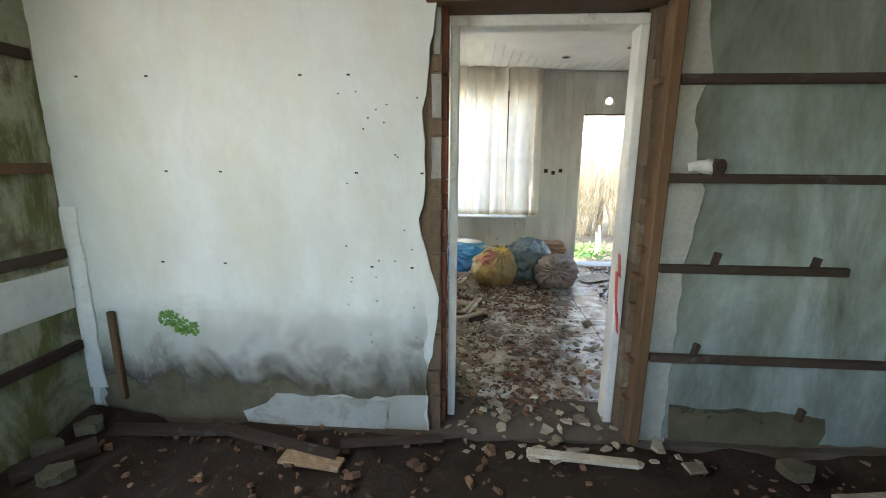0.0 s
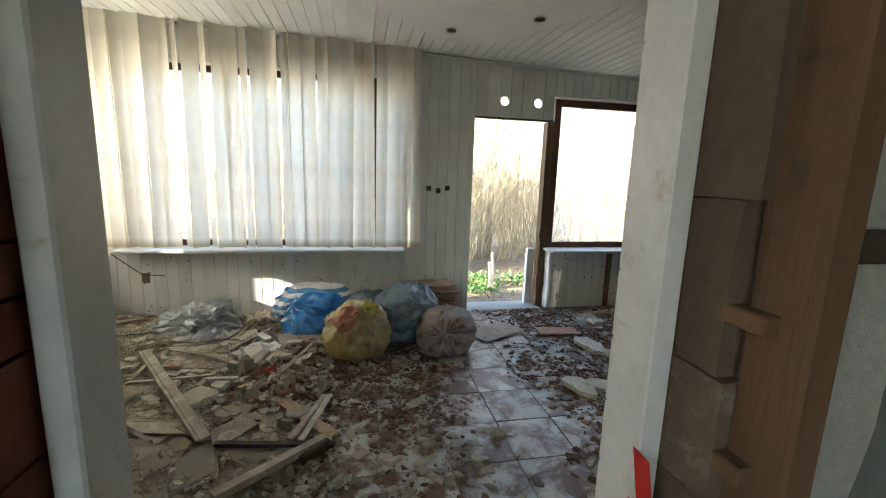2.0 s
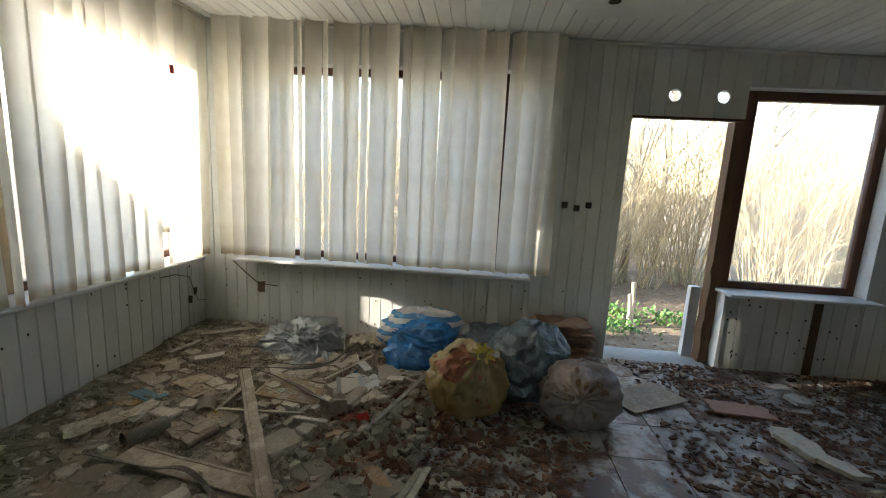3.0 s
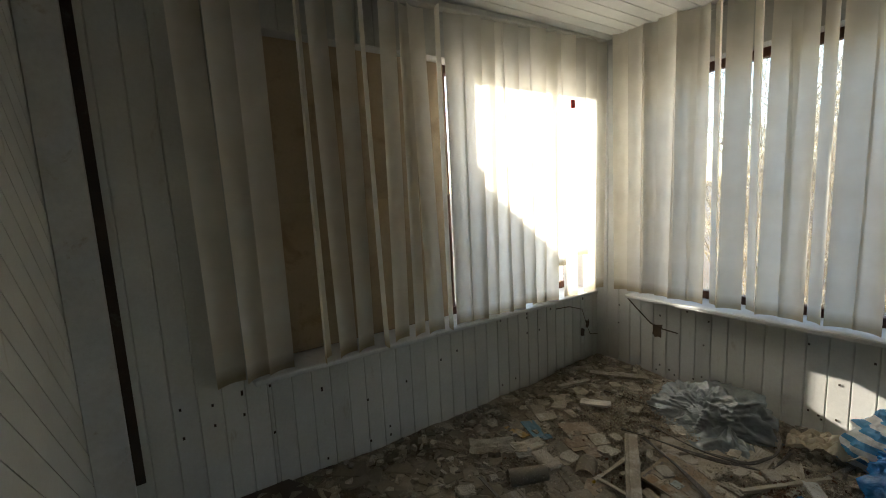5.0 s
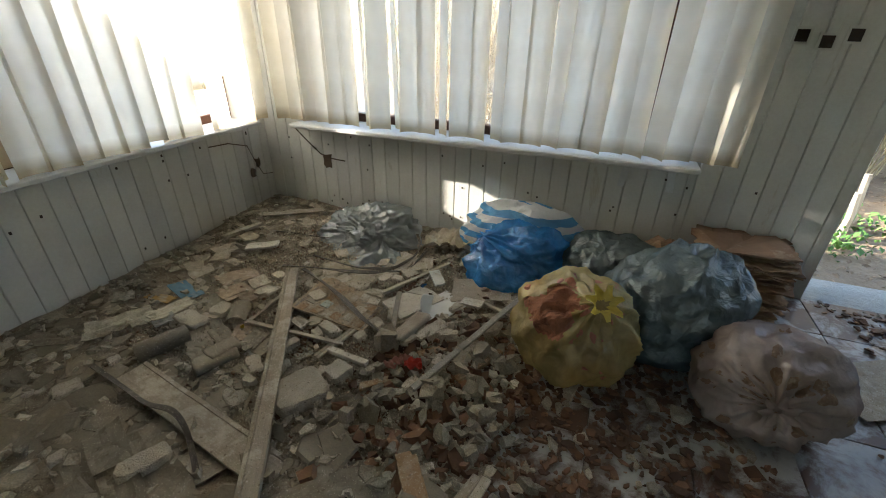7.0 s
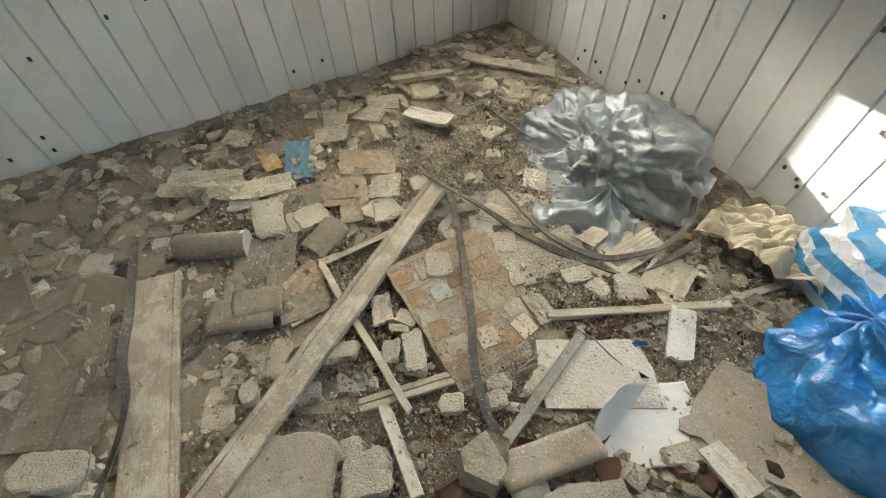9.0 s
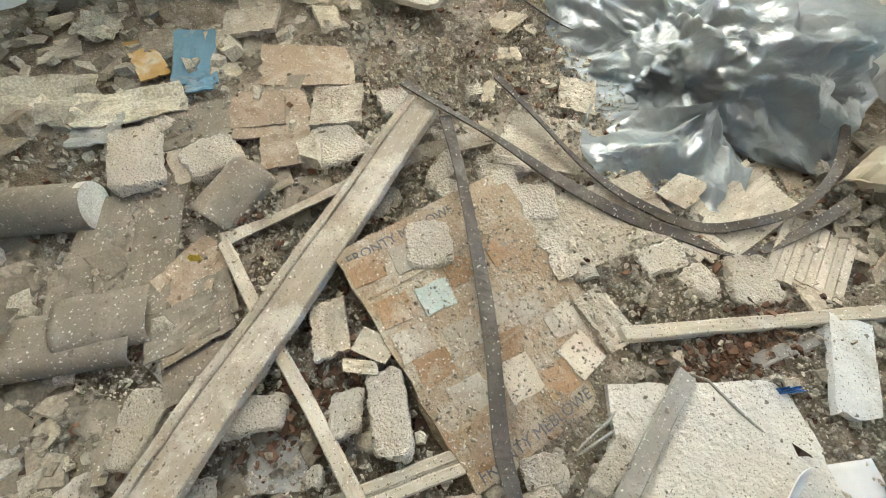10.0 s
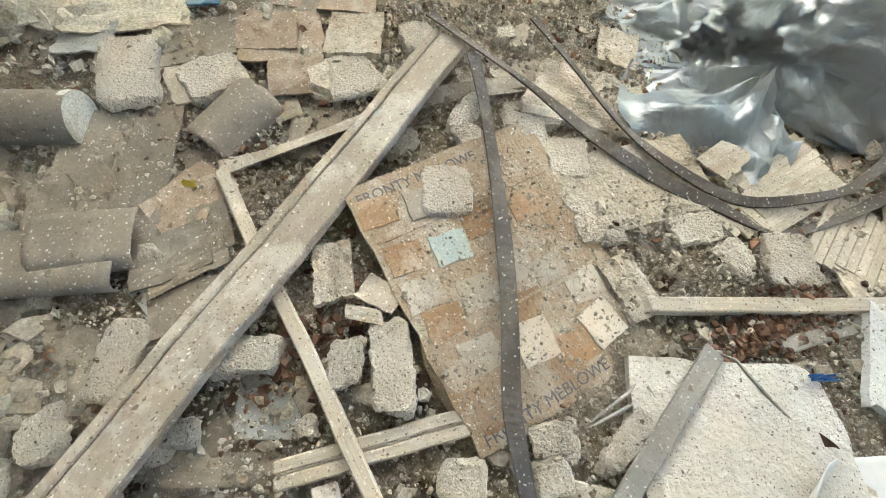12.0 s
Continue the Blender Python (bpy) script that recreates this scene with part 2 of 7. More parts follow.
# Damp fades out with height; the darkening towards the floor is in its colour.
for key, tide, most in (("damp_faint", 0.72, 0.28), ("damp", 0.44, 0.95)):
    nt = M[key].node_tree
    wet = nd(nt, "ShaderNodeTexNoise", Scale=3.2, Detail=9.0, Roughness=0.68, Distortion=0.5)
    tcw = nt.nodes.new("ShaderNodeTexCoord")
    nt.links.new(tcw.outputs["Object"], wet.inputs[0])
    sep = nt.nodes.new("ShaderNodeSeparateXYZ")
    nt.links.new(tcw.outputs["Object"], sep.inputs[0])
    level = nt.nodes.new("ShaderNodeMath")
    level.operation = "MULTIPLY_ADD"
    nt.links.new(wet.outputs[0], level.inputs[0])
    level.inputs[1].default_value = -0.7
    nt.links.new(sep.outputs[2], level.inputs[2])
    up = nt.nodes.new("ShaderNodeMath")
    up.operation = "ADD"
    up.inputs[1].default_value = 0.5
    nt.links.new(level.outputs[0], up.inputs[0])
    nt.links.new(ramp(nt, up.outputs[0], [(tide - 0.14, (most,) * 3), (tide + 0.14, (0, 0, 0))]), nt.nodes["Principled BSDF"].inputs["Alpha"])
M["brick"] = surface("red_brick", (0.30, 0.10, 0.06), (0.18, 0.06, 0.04), stain=(0.16, 0.10, 0.07), grain=60, blotch=7, rough=0.95, bump=0.5, vary=0.2)
M["grey_block"] = surface("grey_block", (0.27, 0.26, 0.25), (0.17, 0.16, 0.15), stain=(0.22, 0.16, 0.1), grain=50, blotch=6, rough=0.95, bump=0.5, vary=0.15)
M["mortar"] = surface("clay_fill", (0.14, 0.10, 0.065), (0.07, 0.05, 0.036), grain=40, blotch=7, rough=1.0, bump=0.7, vary=0.1)
M["raw_wood"] = surface("old_brown_timber", (0.155, 0.088, 0.045), (0.08, 0.044, 0.023), stain=(0.07, 0.05, 0.03), stain_at=0.6, grain=18, blotch=4, rough=0.8, bump=0.3, stretch=(6, 6, 0.5), vary=0.15)
M["batten"] = surface("dark_batten", (0.055, 0.036, 0.026), (0.025, 0.019, 0.016), stain=(0.085, 0.085, 0.08), stain_at=0.6, grain=22, blotch=5, rough=0.85, bump=0.3, stretch=(0.6, 6, 6), vary=0.2)
M["frame_white"] = surface("chipped_white_gloss", (0.66, 0.67, 0.66), (0.56, 0.56, 0.54), stain=(0.36, 0.30, 0.22), stain_at=0.64, grain=40, blotch=5, rough=0.4, bump=0.1, vary=0.03)
M["frame_brown"] = surface("brown_stained_wood", (0.13, 0.055, 0.03), (0.06, 0.025, 0.015), stain=(0.26, 0.12, 0.05), stain_at=0.66, grain=20, blotch=5, rough=0.5, bump=0.2, stretch=(4, 4, 0.6), vary=0.1)
M["slat"] = sheer("blind_fabric", (0.93, 0.90, 0.82), (0.50, 0.43, 0.30), 0.5)
M["rail"] = surface("white_aluminium", (0.7, 0.69, 0.64), (0.6, 0.58, 0.52), grain=30, blotch=5, rough=0.4, bump=0.05, vary=0)
M["glass"] = glass_pane("dusty_glass", 0.10)
M["tile"] = surface("grey_floor_tile", (0.46, 0.46, 0.44), (0.34, 0.34, 0.32), stain=(0.105, 0.058, 0.035), stain_at=0.465, grain=30, blotch=3.2, rough=0.36, bump=0.1, vary=0.08)
M["grout"] = surface("dirty_grout", (0.12, 0.10, 0.08), (0.07, 0.06, 0.05), grain=60, blotch=5, rough=1.0, bump=0.4, vary=0)
M["dirt"] = surface("dark_soil", (0.034, 0.021, 0.014), (0.015, 0.0095, 0.0065), stain=(0.062, 0.044, 0.03), stain_at=0.6, grain=30, blotch=5, rough=1.0, bump=1.0, vary=0)
M["dust"] = surface("rubble_dust", (0.28, 0.235, 0.175), (0.13, 0.105, 0.077), stain=(0.11, 0.082, 0.055), stain_at=0.54, grit=0.35, grain=60, blotch=6, rough=1.0, bump=0.9, vary=0, dusty=0.5, dust_color=(0.46, 0.415, 0.335), bump_scale=110)
M["ground"] = surface("leaf_litter", (0.24, 0.18, 0.12), (0.12, 0.085, 0.055), stain=(0.32, 0.26, 0.17), grain=25, blotch=3, rough=1.0, bump=0.8, vary=0)
M["dark_board"] = surface("dark_brown_board", (0.13, 0.10, 0.075), (0.09, 0.07, 0.05), grain=50, blotch=6, rough=0.7, bump=0.2, vary=0)
M["outer"] = surface("outer_render", (0.68, 0.67, 0.64), (0.58, 0.57, 0.54), grain=50, blotch=3, rough=0.9, bump=0.3, vary=0)
M["hardboard"] = surface("brown_hardboard", (0.50, 0.40, 0.27), (0.42, 0.33, 0.21), stain=(0.33, 0.25, 0.16), grain=60, blotch=3, rough=0.7, bump=0.1, vary=0.06)
M["stem"] = surface("bare_shrub_stem", (0.50, 0.42, 0.27), (0.32, 0.25, 0.15), grain=20, blotch=4, rough=0.8, bump=0.1, vary=0.35, island=True)
M["trunk"] = surface("grey_bark", (0.36, 0.32, 0.26), (0.2, 0.17, 0.13), grain=14, blotch=4, rough=0.9, bump=0.6, stretch=(3, 3, 0.6), vary=0.15)
M["leaf"] = surface("green_leaf", (0.10, 0.22, 0.05), (0.06, 0.13, 0.03), grain=30, blotch=6, rough=0.5, bump=0.1, vary=0.35, island=True)


# ---- shape helpers ----
def part(name, bm, material, parent=None, label="", smooth=False):
    me = bpy.data.meshes.new(name)
    bm.to_mesh(me)
    bm.free()
    me.materials.append(M[material] if isinstance(material, str) else material)
    if smooth:
        for p in me.polygons:
            p.use_smooth = True
    ob = new(name, me)
    if parent:
        ob.parent = parent
    return tagged(ob, label)


def group(name, m, label, category, grp="", kind=""):
    ob = new(name)
    ob.empty_display_size = 0.1
    ob.matrix_world = m
    return tagged(ob, label, category, grp, kind)


def box(bm, x0, x1, y0, y1, z0, z1, bevel=0.0, m=None):
    mat = Matrix.Translation(((x0 + x1) / 2, (y0 + y1) / 2, (z0 + z1) / 2)) @ Matrix.Diagonal((x1 - x0, y1 - y0, z1 - z0, 1))
    if m is not None:
        mat = m @ mat
    v = bmesh.ops.create_cube(bm, size=1, matrix=mat)["verts"]
    if bevel:
        bmesh.ops.bevel(bm, geom=list({e for q in v for e in q.link_edges}), offset=bevel, segments=1, affect="EDGES")
    return bm


def boxes(*dims, bevel=0.0):
    bm = bmesh.new()
    for d in dims:
        box(bm, *d, bevel=bevel)
    return bm


def structure(name, bm, material, label, category, smooth=False):
    return tagged(part(name, bm, material, None, "", smooth), label, category, "", "structure")


def tube(bm, points, r0, r1, sides=5):
    """A tapered tube along points."""
    rings = []
    n = len(points)
    for i, p in enumerate(points):
        d = (points[min(i + 1, n - 1)] - points[max(i - 1, 0)]).normalized()
        a = d.orthogonal().normalized()
        b = d.cross(a)
        r = r0 + (r1 - r0) * i / (n - 1)
        rings.append([bm.verts.new(p + (a * math.cos(k * math.tau / sides) + b * math.sin(k * math.tau / sides)) * r) for k in range(sides)])
    for q, s in zip(rings, rings[1:]):
        for k in range(sides):
            bm.faces.new((q[k], q[(k + 1) % sides], s[(k + 1) % sides], s[k]))
    bm.faces.new(rings[0][::-1])
    bm.faces.new(rings[-1])
    return bm


def ragged(points, rough=0.012, step=0.04, seed=1):
    """A closed outline with torn edges between its corners."""
    rng = random.Random(seed)
    out = []
    for (x0, y0), (x1, y1) in zip(points, points[1:] + points[:1]):
        n = max(1, int(math.hypot(x1 - x0, y1 - y0) / step))
        for i in range(n):
            out.append((x0 + (x1 - x0) * i / n + rng.uniform(-rough, rough), y0 + (y1 - y0) * i / n + rng.uniform(-rough, rough)))
    return out


def slab(outline, thick, m=None, bm=None):
    """An outline in x, y given thickness upwards."""
    bm = bm or bmesh.new()
    lo = [bm.verts.new((x, y, 0)) for x, y in outline]
    hi = [bm.verts.new((x, y, thick)) for x, y in outline]
    n = len(outline)
    fs = [bm.faces.new(hi), bm.faces.new(lo[::-1])]
    for i in range(n):
        fs.append(bm.faces.new((lo[i], lo[(i + 1) % n], hi[(i + 1) % n], hi[i])))
    bmesh.ops.recalc_face_normals(bm, faces=fs)
    if m is not None:
        bmesh.ops.transform(bm, matrix=m, verts=lo + hi)
    return bm


def stain_face(outline, y):
    """A stain on an upright wall: a single face just proud of it."""
    bm = bmesh.new()
    bm.faces.new([bm.verts.new((x, y, z)) for x, z in outline])
    return bm


UPRIGHT = Matrix(((1, 0, 0, 0), (0, 0, -1, 0), (0, 1, 0, 0), (0, 0, 0, 1)))  # x, y of an outline become x, z; thickness towards -y

# ---- the two rooms ----
XL, XR, YF, CEIL = -1.69, 4.1, 6.467, 2.53   # garden room
WA0, WA1 = 2.805, 3.13                                     # wall with the doorway
R1L, R1R, R1B = -1.64, 3.2, -1.6                          # first room

# floor of the garden room, under its tiles
structure("floor", boxes((XL - 0.25, XR + 0.2, WA0 - 0.02, YF + 0.28, -0.2, -0.012)), "grout", "dirty screed under grey floor tiles", "floor")
bm = bmesh.new()
bmesh.ops.create_grid(bm, x_segments=110, y_segments=100, size=1, matrix=Matrix.Translation((0.78, 0.58, -0.03)) @ Matrix.Diagonal((2.45, 2.2, 1, 1)))
for v in bm.verts:
    v.co.z += 0.05 * noise.noise(v.co * 2.2) + 0.025 * noise.noise(v.co * 9) + (0.05 if v.co.x < -1.2 else 0.0)
structure("floor_first_room", bm, "dirt", "dark trodden soil and rubble floor", "floor", True)

# wall between the rooms: left field, right field, over the door
OPL, OPR, OPT = 0.27, 1.235, 2.08
wa = structure("wall_between", boxes((R1L - 0.2, OPL, WA0 + 0.02, WA1 - 0.016, -0.1, 2.7), (OPR, XR + 0.2, WA0 + 0.02, WA1 - 0.016, -0.1, 2.7), (OPL, OPR, WA0 + 0.02, WA1 - 0.016, OPT, 2.7)), "mortar", "thick masonry wall with a stripped doorway", "wall")
edge = [(R1L, -0.05), (0.21, -0.05), (0.2, 0.3), (0.225, 0.42), (0.265, 0.72), (0.2, 0.95), (0.165, 1.1), (0.195, 1.25), (0.185, 1.6), (0.215, 1.8), (0.25, 2.1), (0.25, 2.7), (R1L, 2.7)]
part("plaster_field", slab(ragged(edge, 0.007, 0.06, 3), 0.02, Matrix.Translation((0, WA0 + 0.02, 0)) @ UPRIGHT), "plaster", wa, "mildewed pale blue plaster with nail holes")
edge = [(1.4, 0.02), (R1R + 0.6, 0.02), (R1R + 0.6, 2.7), (1.36, 2.7), (1.37, 1.95), (1.42, 1.75), (1.37, 1.62), (1.39, 1.38), (1.45, 1.25), (1.43, 1.1), (1.4, 0.9)]
part("plaster_field", slab(ragged(edge, 0.008, 0.06, 4), 0.02, Matrix.Translation((0, WA0 + 0.02, 0)) @ UPRIGHT), "plaster_blue_dim", wa, "blue-grey plaster streaked with green mildew, weaker light painted in")
edge = [(1.25, -0.05), (1.42, -0.05), (1.42, 1.0), (1.46, 1.3), (1.44, 2.0), (1.4, 2.7), (1.25, 2.7)]
part("render_coat", slab(ragged(edge, 0.01, 0.06, 5), 0.013, Matrix.Translation((0, WA0 + 0.022, 0)) @ UPRIGHT), "cement", wa, "bare grey cement render")
edge = [(1.42, 0.0), (2.15, 0.0), (2.16, 0.17), (1.42, 0.2)]
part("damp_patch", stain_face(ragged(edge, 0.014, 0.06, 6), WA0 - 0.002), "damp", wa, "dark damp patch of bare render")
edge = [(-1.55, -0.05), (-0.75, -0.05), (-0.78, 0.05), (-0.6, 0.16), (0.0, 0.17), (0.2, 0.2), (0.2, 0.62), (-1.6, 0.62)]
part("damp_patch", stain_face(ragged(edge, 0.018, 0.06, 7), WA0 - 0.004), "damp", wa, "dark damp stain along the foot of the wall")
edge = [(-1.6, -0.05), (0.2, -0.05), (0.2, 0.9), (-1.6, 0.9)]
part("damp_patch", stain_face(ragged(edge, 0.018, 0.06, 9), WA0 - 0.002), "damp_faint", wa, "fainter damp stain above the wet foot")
edge = [(-0.72, -0.05), (-0.74, 0.04), (-0.6, 0.17), (0.0, 0.15), (-0.02, -0.05)]
part("plaster_patch", slab(ragged(edge, 0.008, 0.05, 8), 0.012, Matrix.Translation((0, WA0 + 0.003, 0)) @ UPRIGHT), "plaster_grey", wa, "lighter plaster repair")

# first room's shell
# The opening in this side wall is added, out of view, for the lamp.
bm = boxes((R1L - 0.2, R1L, R1B - 0.2, 0.7, -0.1, 2.7), (R1L - 0.2, R1L, 1.7, WA0 + 0.02, -0.1, 2.7), (R1L - 0.2, R1L, 0.7, 1.7, -0.1, 1.0), (R1L - 0.2, R1L, 0.7, 1.7, 2.2, 2.7))
wl = structure("wall_first_room_side", bm, "plaster_moss", "green mossy plaster wall with battens", "wall")
structure("wall_first_room_far_side", boxes((R1R, R1R + 0.2, R1B - 0.2, WA0, -0.1, 2.7)), "plaster_moss", "mildewed plaster wall", "wall")
# Unseen back wall; its opening is added for the other lamp.
structure("wall_first_room_back", boxes((R1L, -1.4, R1B - 0.2, R1B, -0.1, 2.7), (0.2, R1R, R1B - 0.2, R1B, -0.1, 2.7), (-1.4, 0.2, R1B - 0.2, R1B, -0.1, 0.75), (-1.4, 0.2, R1B - 0.2, R1B, 2.25, 2.7)), "plaster", "unseen plain plaster wall with an added opening", "wall")
# Wall added outside to block the sun; its sloped end shades the side blind.
bm = slab([(-2.2, -0.2), (5.75, -0.2), (5.75, 1.33), (5.0, 1.92), (4.75, 2.4), (2.6, 3.1), (-2.2, 3.1)], 0.15, Matrix(((0, 0, 1, -2.75), (1, 0, 0, 0), (0, 1, 0, 0), (0, 0, 0, 1))))
structure("wall_garden_side", bm, "outer", "plain outside wall added to block the sun", "wall")
structure("ceiling_first_room", boxes((R1L - 0.2, R1R + 0.2, R1B - 0.2, WA0 + 0.02, 2.7, 2.8)), "plaster", "plain plaster ceiling", "ceiling")

# garden room's shell: masonry with openings, boards come later
WFX0, WFX1, WFZ0, WFZ1 = -1.3, 1.14, 0.70, 2.26      # front window
DX0, DX1, DZ = 1.80, 2.62, 1.965                       # garden door opening
W2X1, W2Z0, W2Z1 = 3.73, 0.655, 2.2                    # window beside the door
T = 0.24
y0, y1 = YF + 0.016, YF + T
wf = structure("wall_front", boxes((XL - T, WFX0, y0, y1, -0.2, 2.72), (WFX0, WFX1, y0, y1, -0.2, WFZ0 - 0.03), (WFX0, WFX1, y0, y1, WFZ1, 2.72), (WFX1, DX0, y0, y1, -0.2, 2.72),
                                   (DX0, DX1, y0, y1, W2Z1, 2.72), (DX1, W2X1, y0, y1, W2Z1, 2.72), (DX1 + 0.07, W2X1, y0, y1, -0.2, W2Z0 - 0.02), (W2X1, XR + T, y0, y1, -0.2, 2.72)), "outer", "outer wall facing the garden", "wall")
LY0, LY1, LZ0, LZ1 = 3.85, 6.3, 0.70, 2.3
x0, x1 = XL - T, XL - 0.016
wside = structure("wall_side", boxes((x0, x1, WA1, LY0, -0.2, 2.72), (x0, x1, LY0, LY1, -0.2, LZ0 - 0.03), (x0, x1, LY0, LY1, LZ1, 2.72), (x0, x1, LY1, YF + 0.016, -0.2, 2.72)), "outer", "outer wall with a wide window", "wall")
# Dark backing colour, so the joints between the boards read as shaded.
wr = structure("wall_far_side", boxes((XR + 0.016, XR + T, WA1, YF + 0.016, -0.2, 2.72)), "mortar", "inner wall under diagonal boards", "wall")
structure("roof_slab", boxes((XL - T, XR + T, WA1 - 0.1, YF + T, 2.72, 2.85)), "outer", "flat roof over the garden room", "roof")

SLOPE, TOP = 0.029, 2.62   # the ceiling falls slightly towards the far side
# ceiling: narrow boards with open joints, and a smooth lowered panel with three spotlights
bm = bmesh.new()
x = XL
k = 0
while x < XR:
    w = min(0.1, XR - x)
    box(bm, x + 0.003, x + w - 0.003, WA1, YF, CEIL, CEIL + 0.014 + 0.001 * (k % 2))
    x += 0.1
    k += 1
box(bm, XL, XR, WA1, YF, CEIL + 0.02, CEIL + 0.05)
for v in bm.verts:
    v.co.z -= SLOPE * v.co.x
structure("ceiling", bm, "ceiling", "white painted tongue and groove ceiling", "ceiling")
PANEL = [(0.15, 3.2), (2.35, 3.2), (2.3, 4.9), (1.75, 5.95), (1.3, 6.0), (0.2, 4.7)]
bm = slab(PANEL, 0.018, Matrix.Translation((0, 0, CEIL - 0.022)))
for v in bm.verts:
    v.co.z -= SLOPE * v.co.x
structure("ceiling_panel", bm, "plasterboard", "smooth white ceiling panel for spotlights", "ceiling")


def spotlight(x, y):
    g = group("ceiling_spotlight", pose(x, y, CEIL - 0.022 - SLOPE * x), "unlit recessed spotlight with a pale ring", "spotlight", "ceiling spotlights")
    bm = bmesh.new()
    bmesh.ops.create_cone(bm, cap_ends=False, segments=24, radius1=0.048, radius2=0.036, depth=0.01, matrix=Matrix.Translation((0, 0, -0.005)))
    bmesh.ops.create_cone(bm, cap_ends=False, segments=24, radius1=0.048, radius2=0.05, depth=0.002, matrix=Matrix.Translation((0, 0, -0.003)))
    part("ring", bm, "rail", g, smooth=True)
    bm = bmesh.new()
    bmesh.ops.create_cone(bm, cap_ends=True, segments=20, radius1=0.036, radius2=0.03, depth=0.006, matrix=Matrix.Translation((0, 0, -0.0045)))
    part("lamp_holder", bm, "batten", g, "dark empty socket")
    return g


spotlight(1.38, 5.72), spotlight(1.9, 5.28), spotlight(1.4, 4.66), spotlight(0.42, 4.54)


# ---- openings ----
def window(name, label, m, width, height, bars, depth=0.06, fw=0.055):
    """A brown wooden window in x (width), z (height), with upright bars at the given places."""
    g = group(name, m, label, "window", "", "structure")
    part("window_frame", boxes((0, fw, 0, depth, 0, height), (width - fw, width, 0, depth, 0, height), (fw, width - fw, 0, depth, 0, fw), (fw, width - fw, 0, depth, height - fw, height), bevel=0.005), "frame_brown", g)
    xs = [fw] + [b for b in bars] + [width - fw]
    for b in bars:
        part("window_bar", boxes((b - 0.04, b + 0.04, 0.004, depth - 0.004, fw, height - fw), bevel=0.005), "frame_brown", g)
    for a, b in zip(xs, xs[1:]):
        p = part("pane", boxes((a + (0.04 if a != fw else 0), b - (0.04 if b != width - fw else 0), depth / 2 - 0.002, depth / 2 + 0.002, fw, height - fw)), "glass", g)
        p.visible_shadow = False
    return g


window("window_1", "wide brown wooden window behind blinds", pose(WFX0, YF + 0.12, WFZ0 - 0.03), WFX1 - WFX0, WFZ1 - WFZ0 + 0.03, (2.16,))
window("window_2", "brown wooden window with a dusty pane", pose(DX1 + 0.06, YF + 0.11, W2Z0 - 0.02), W2X1 - DX1 - 0.06, W2Z1 - W2Z0 + 0.02, (), fw=0.075)
window("window_3", "wide brown side window, half boarded up", pose(XL - 0.12, LY0, LZ0 - 0.03, 0, 0, 90), LY1 - LY0, LZ1 - LZ0 + 0.03, (1.2,))
bd = group("window_boarding", pose(XL - 0.114, LY0, LZ0), "brown hardboard sheets closing half a window", "boarding")
part("sheet", boxes((0, 0.012, 0.004, 1.2, -0.02, 0.8)), "hardboard", bd)
part("sheet", boxes((0.013, 0.025, 0.004, 1.2, 0.78, 1.595)), "hardboard", bd)

# post between door and window, rotten below
post = group("door_post", pose(DX1 + 0.02, YF + 0.14, 0), "rotten reddish brown door post", "door post", "", "structure")
bm = bmesh.new()
box(bm, -0.04, 0.038, -0.05, 0.05, 0, 1.96)
bmesh.ops.subdivide_edges(bm, edges=[e for e in bm.edges if abs(e.verts[0].co.z - e.verts[1].co.z) > 1], cuts=24)
for v in bm.verts:
    if v.co.z < 0.9:
        v.co.x += 0.016 * noise.noise(v.co * 14)
        v.co.y += 0.012 * noise.noise(v.co * 17)
part("timber", bm, "raw_wood", post)
part("end_board", boxes((DX1 + 0.06, DX1 + 0.085, YF - 0.01, YF + 0.2, 0, W2Z0 - 0.02)), "frame_white", wf, "white end of the low wall")
part("outer_reveal", boxes((DX1 - 0.1, DX1 - 0.02, YF + 0.2, YF + 0.26, -0.1, 0.62)), "frame_white", wf)
part("lining", boxes((W2X1 - 0.012, W2X1 + 0.006, YF - 0.006, YF + 0.108, W2Z0 - 0.02, W2Z1 + 0.01)), "frame_white", wf, "white window lining")
part("lining", boxes((DX1, W2X1 - 0.013, YF - 0.006, YF + 0.11, W2Z1 - 0.006, W2Z1 + 0.012)), "frame_white", wf, "white window lining")

# sills
bm = boxes((-1.34, 1.12, YF - 0.155, YF + 0.12, 0.645, 0.672), bevel=0.006)
structure("window_sill_front", bm, "frame_white", "dusty white window sill board", "window sill")
bm = boxes((XL - 0.12, XL + 0.13, 3.76, YF - 0.16, 0.645, 0.672), bevel=0.006)
structure("window_sill_side", bm, "frame_white", "dusty white window sill board", "window sill")
bm = boxes((DX1 + 0.03, W2X1 + 0.03, YF - 0.13, YF + 0.11, W2Z0 - 0.03, W2Z0 - 0.004), bevel=0.006)
structure("window_sill_garden", bm, "frame_white", "dirty white sill under the garden window", "window sill")
structure("threshold", boxes((DX0 - 0.02, DX1 + 0.02, YF - 0.02, YF + 0.3, -0.15, -0.004), bevel=0.006), "cement", "worn cement threshold", "threshold")


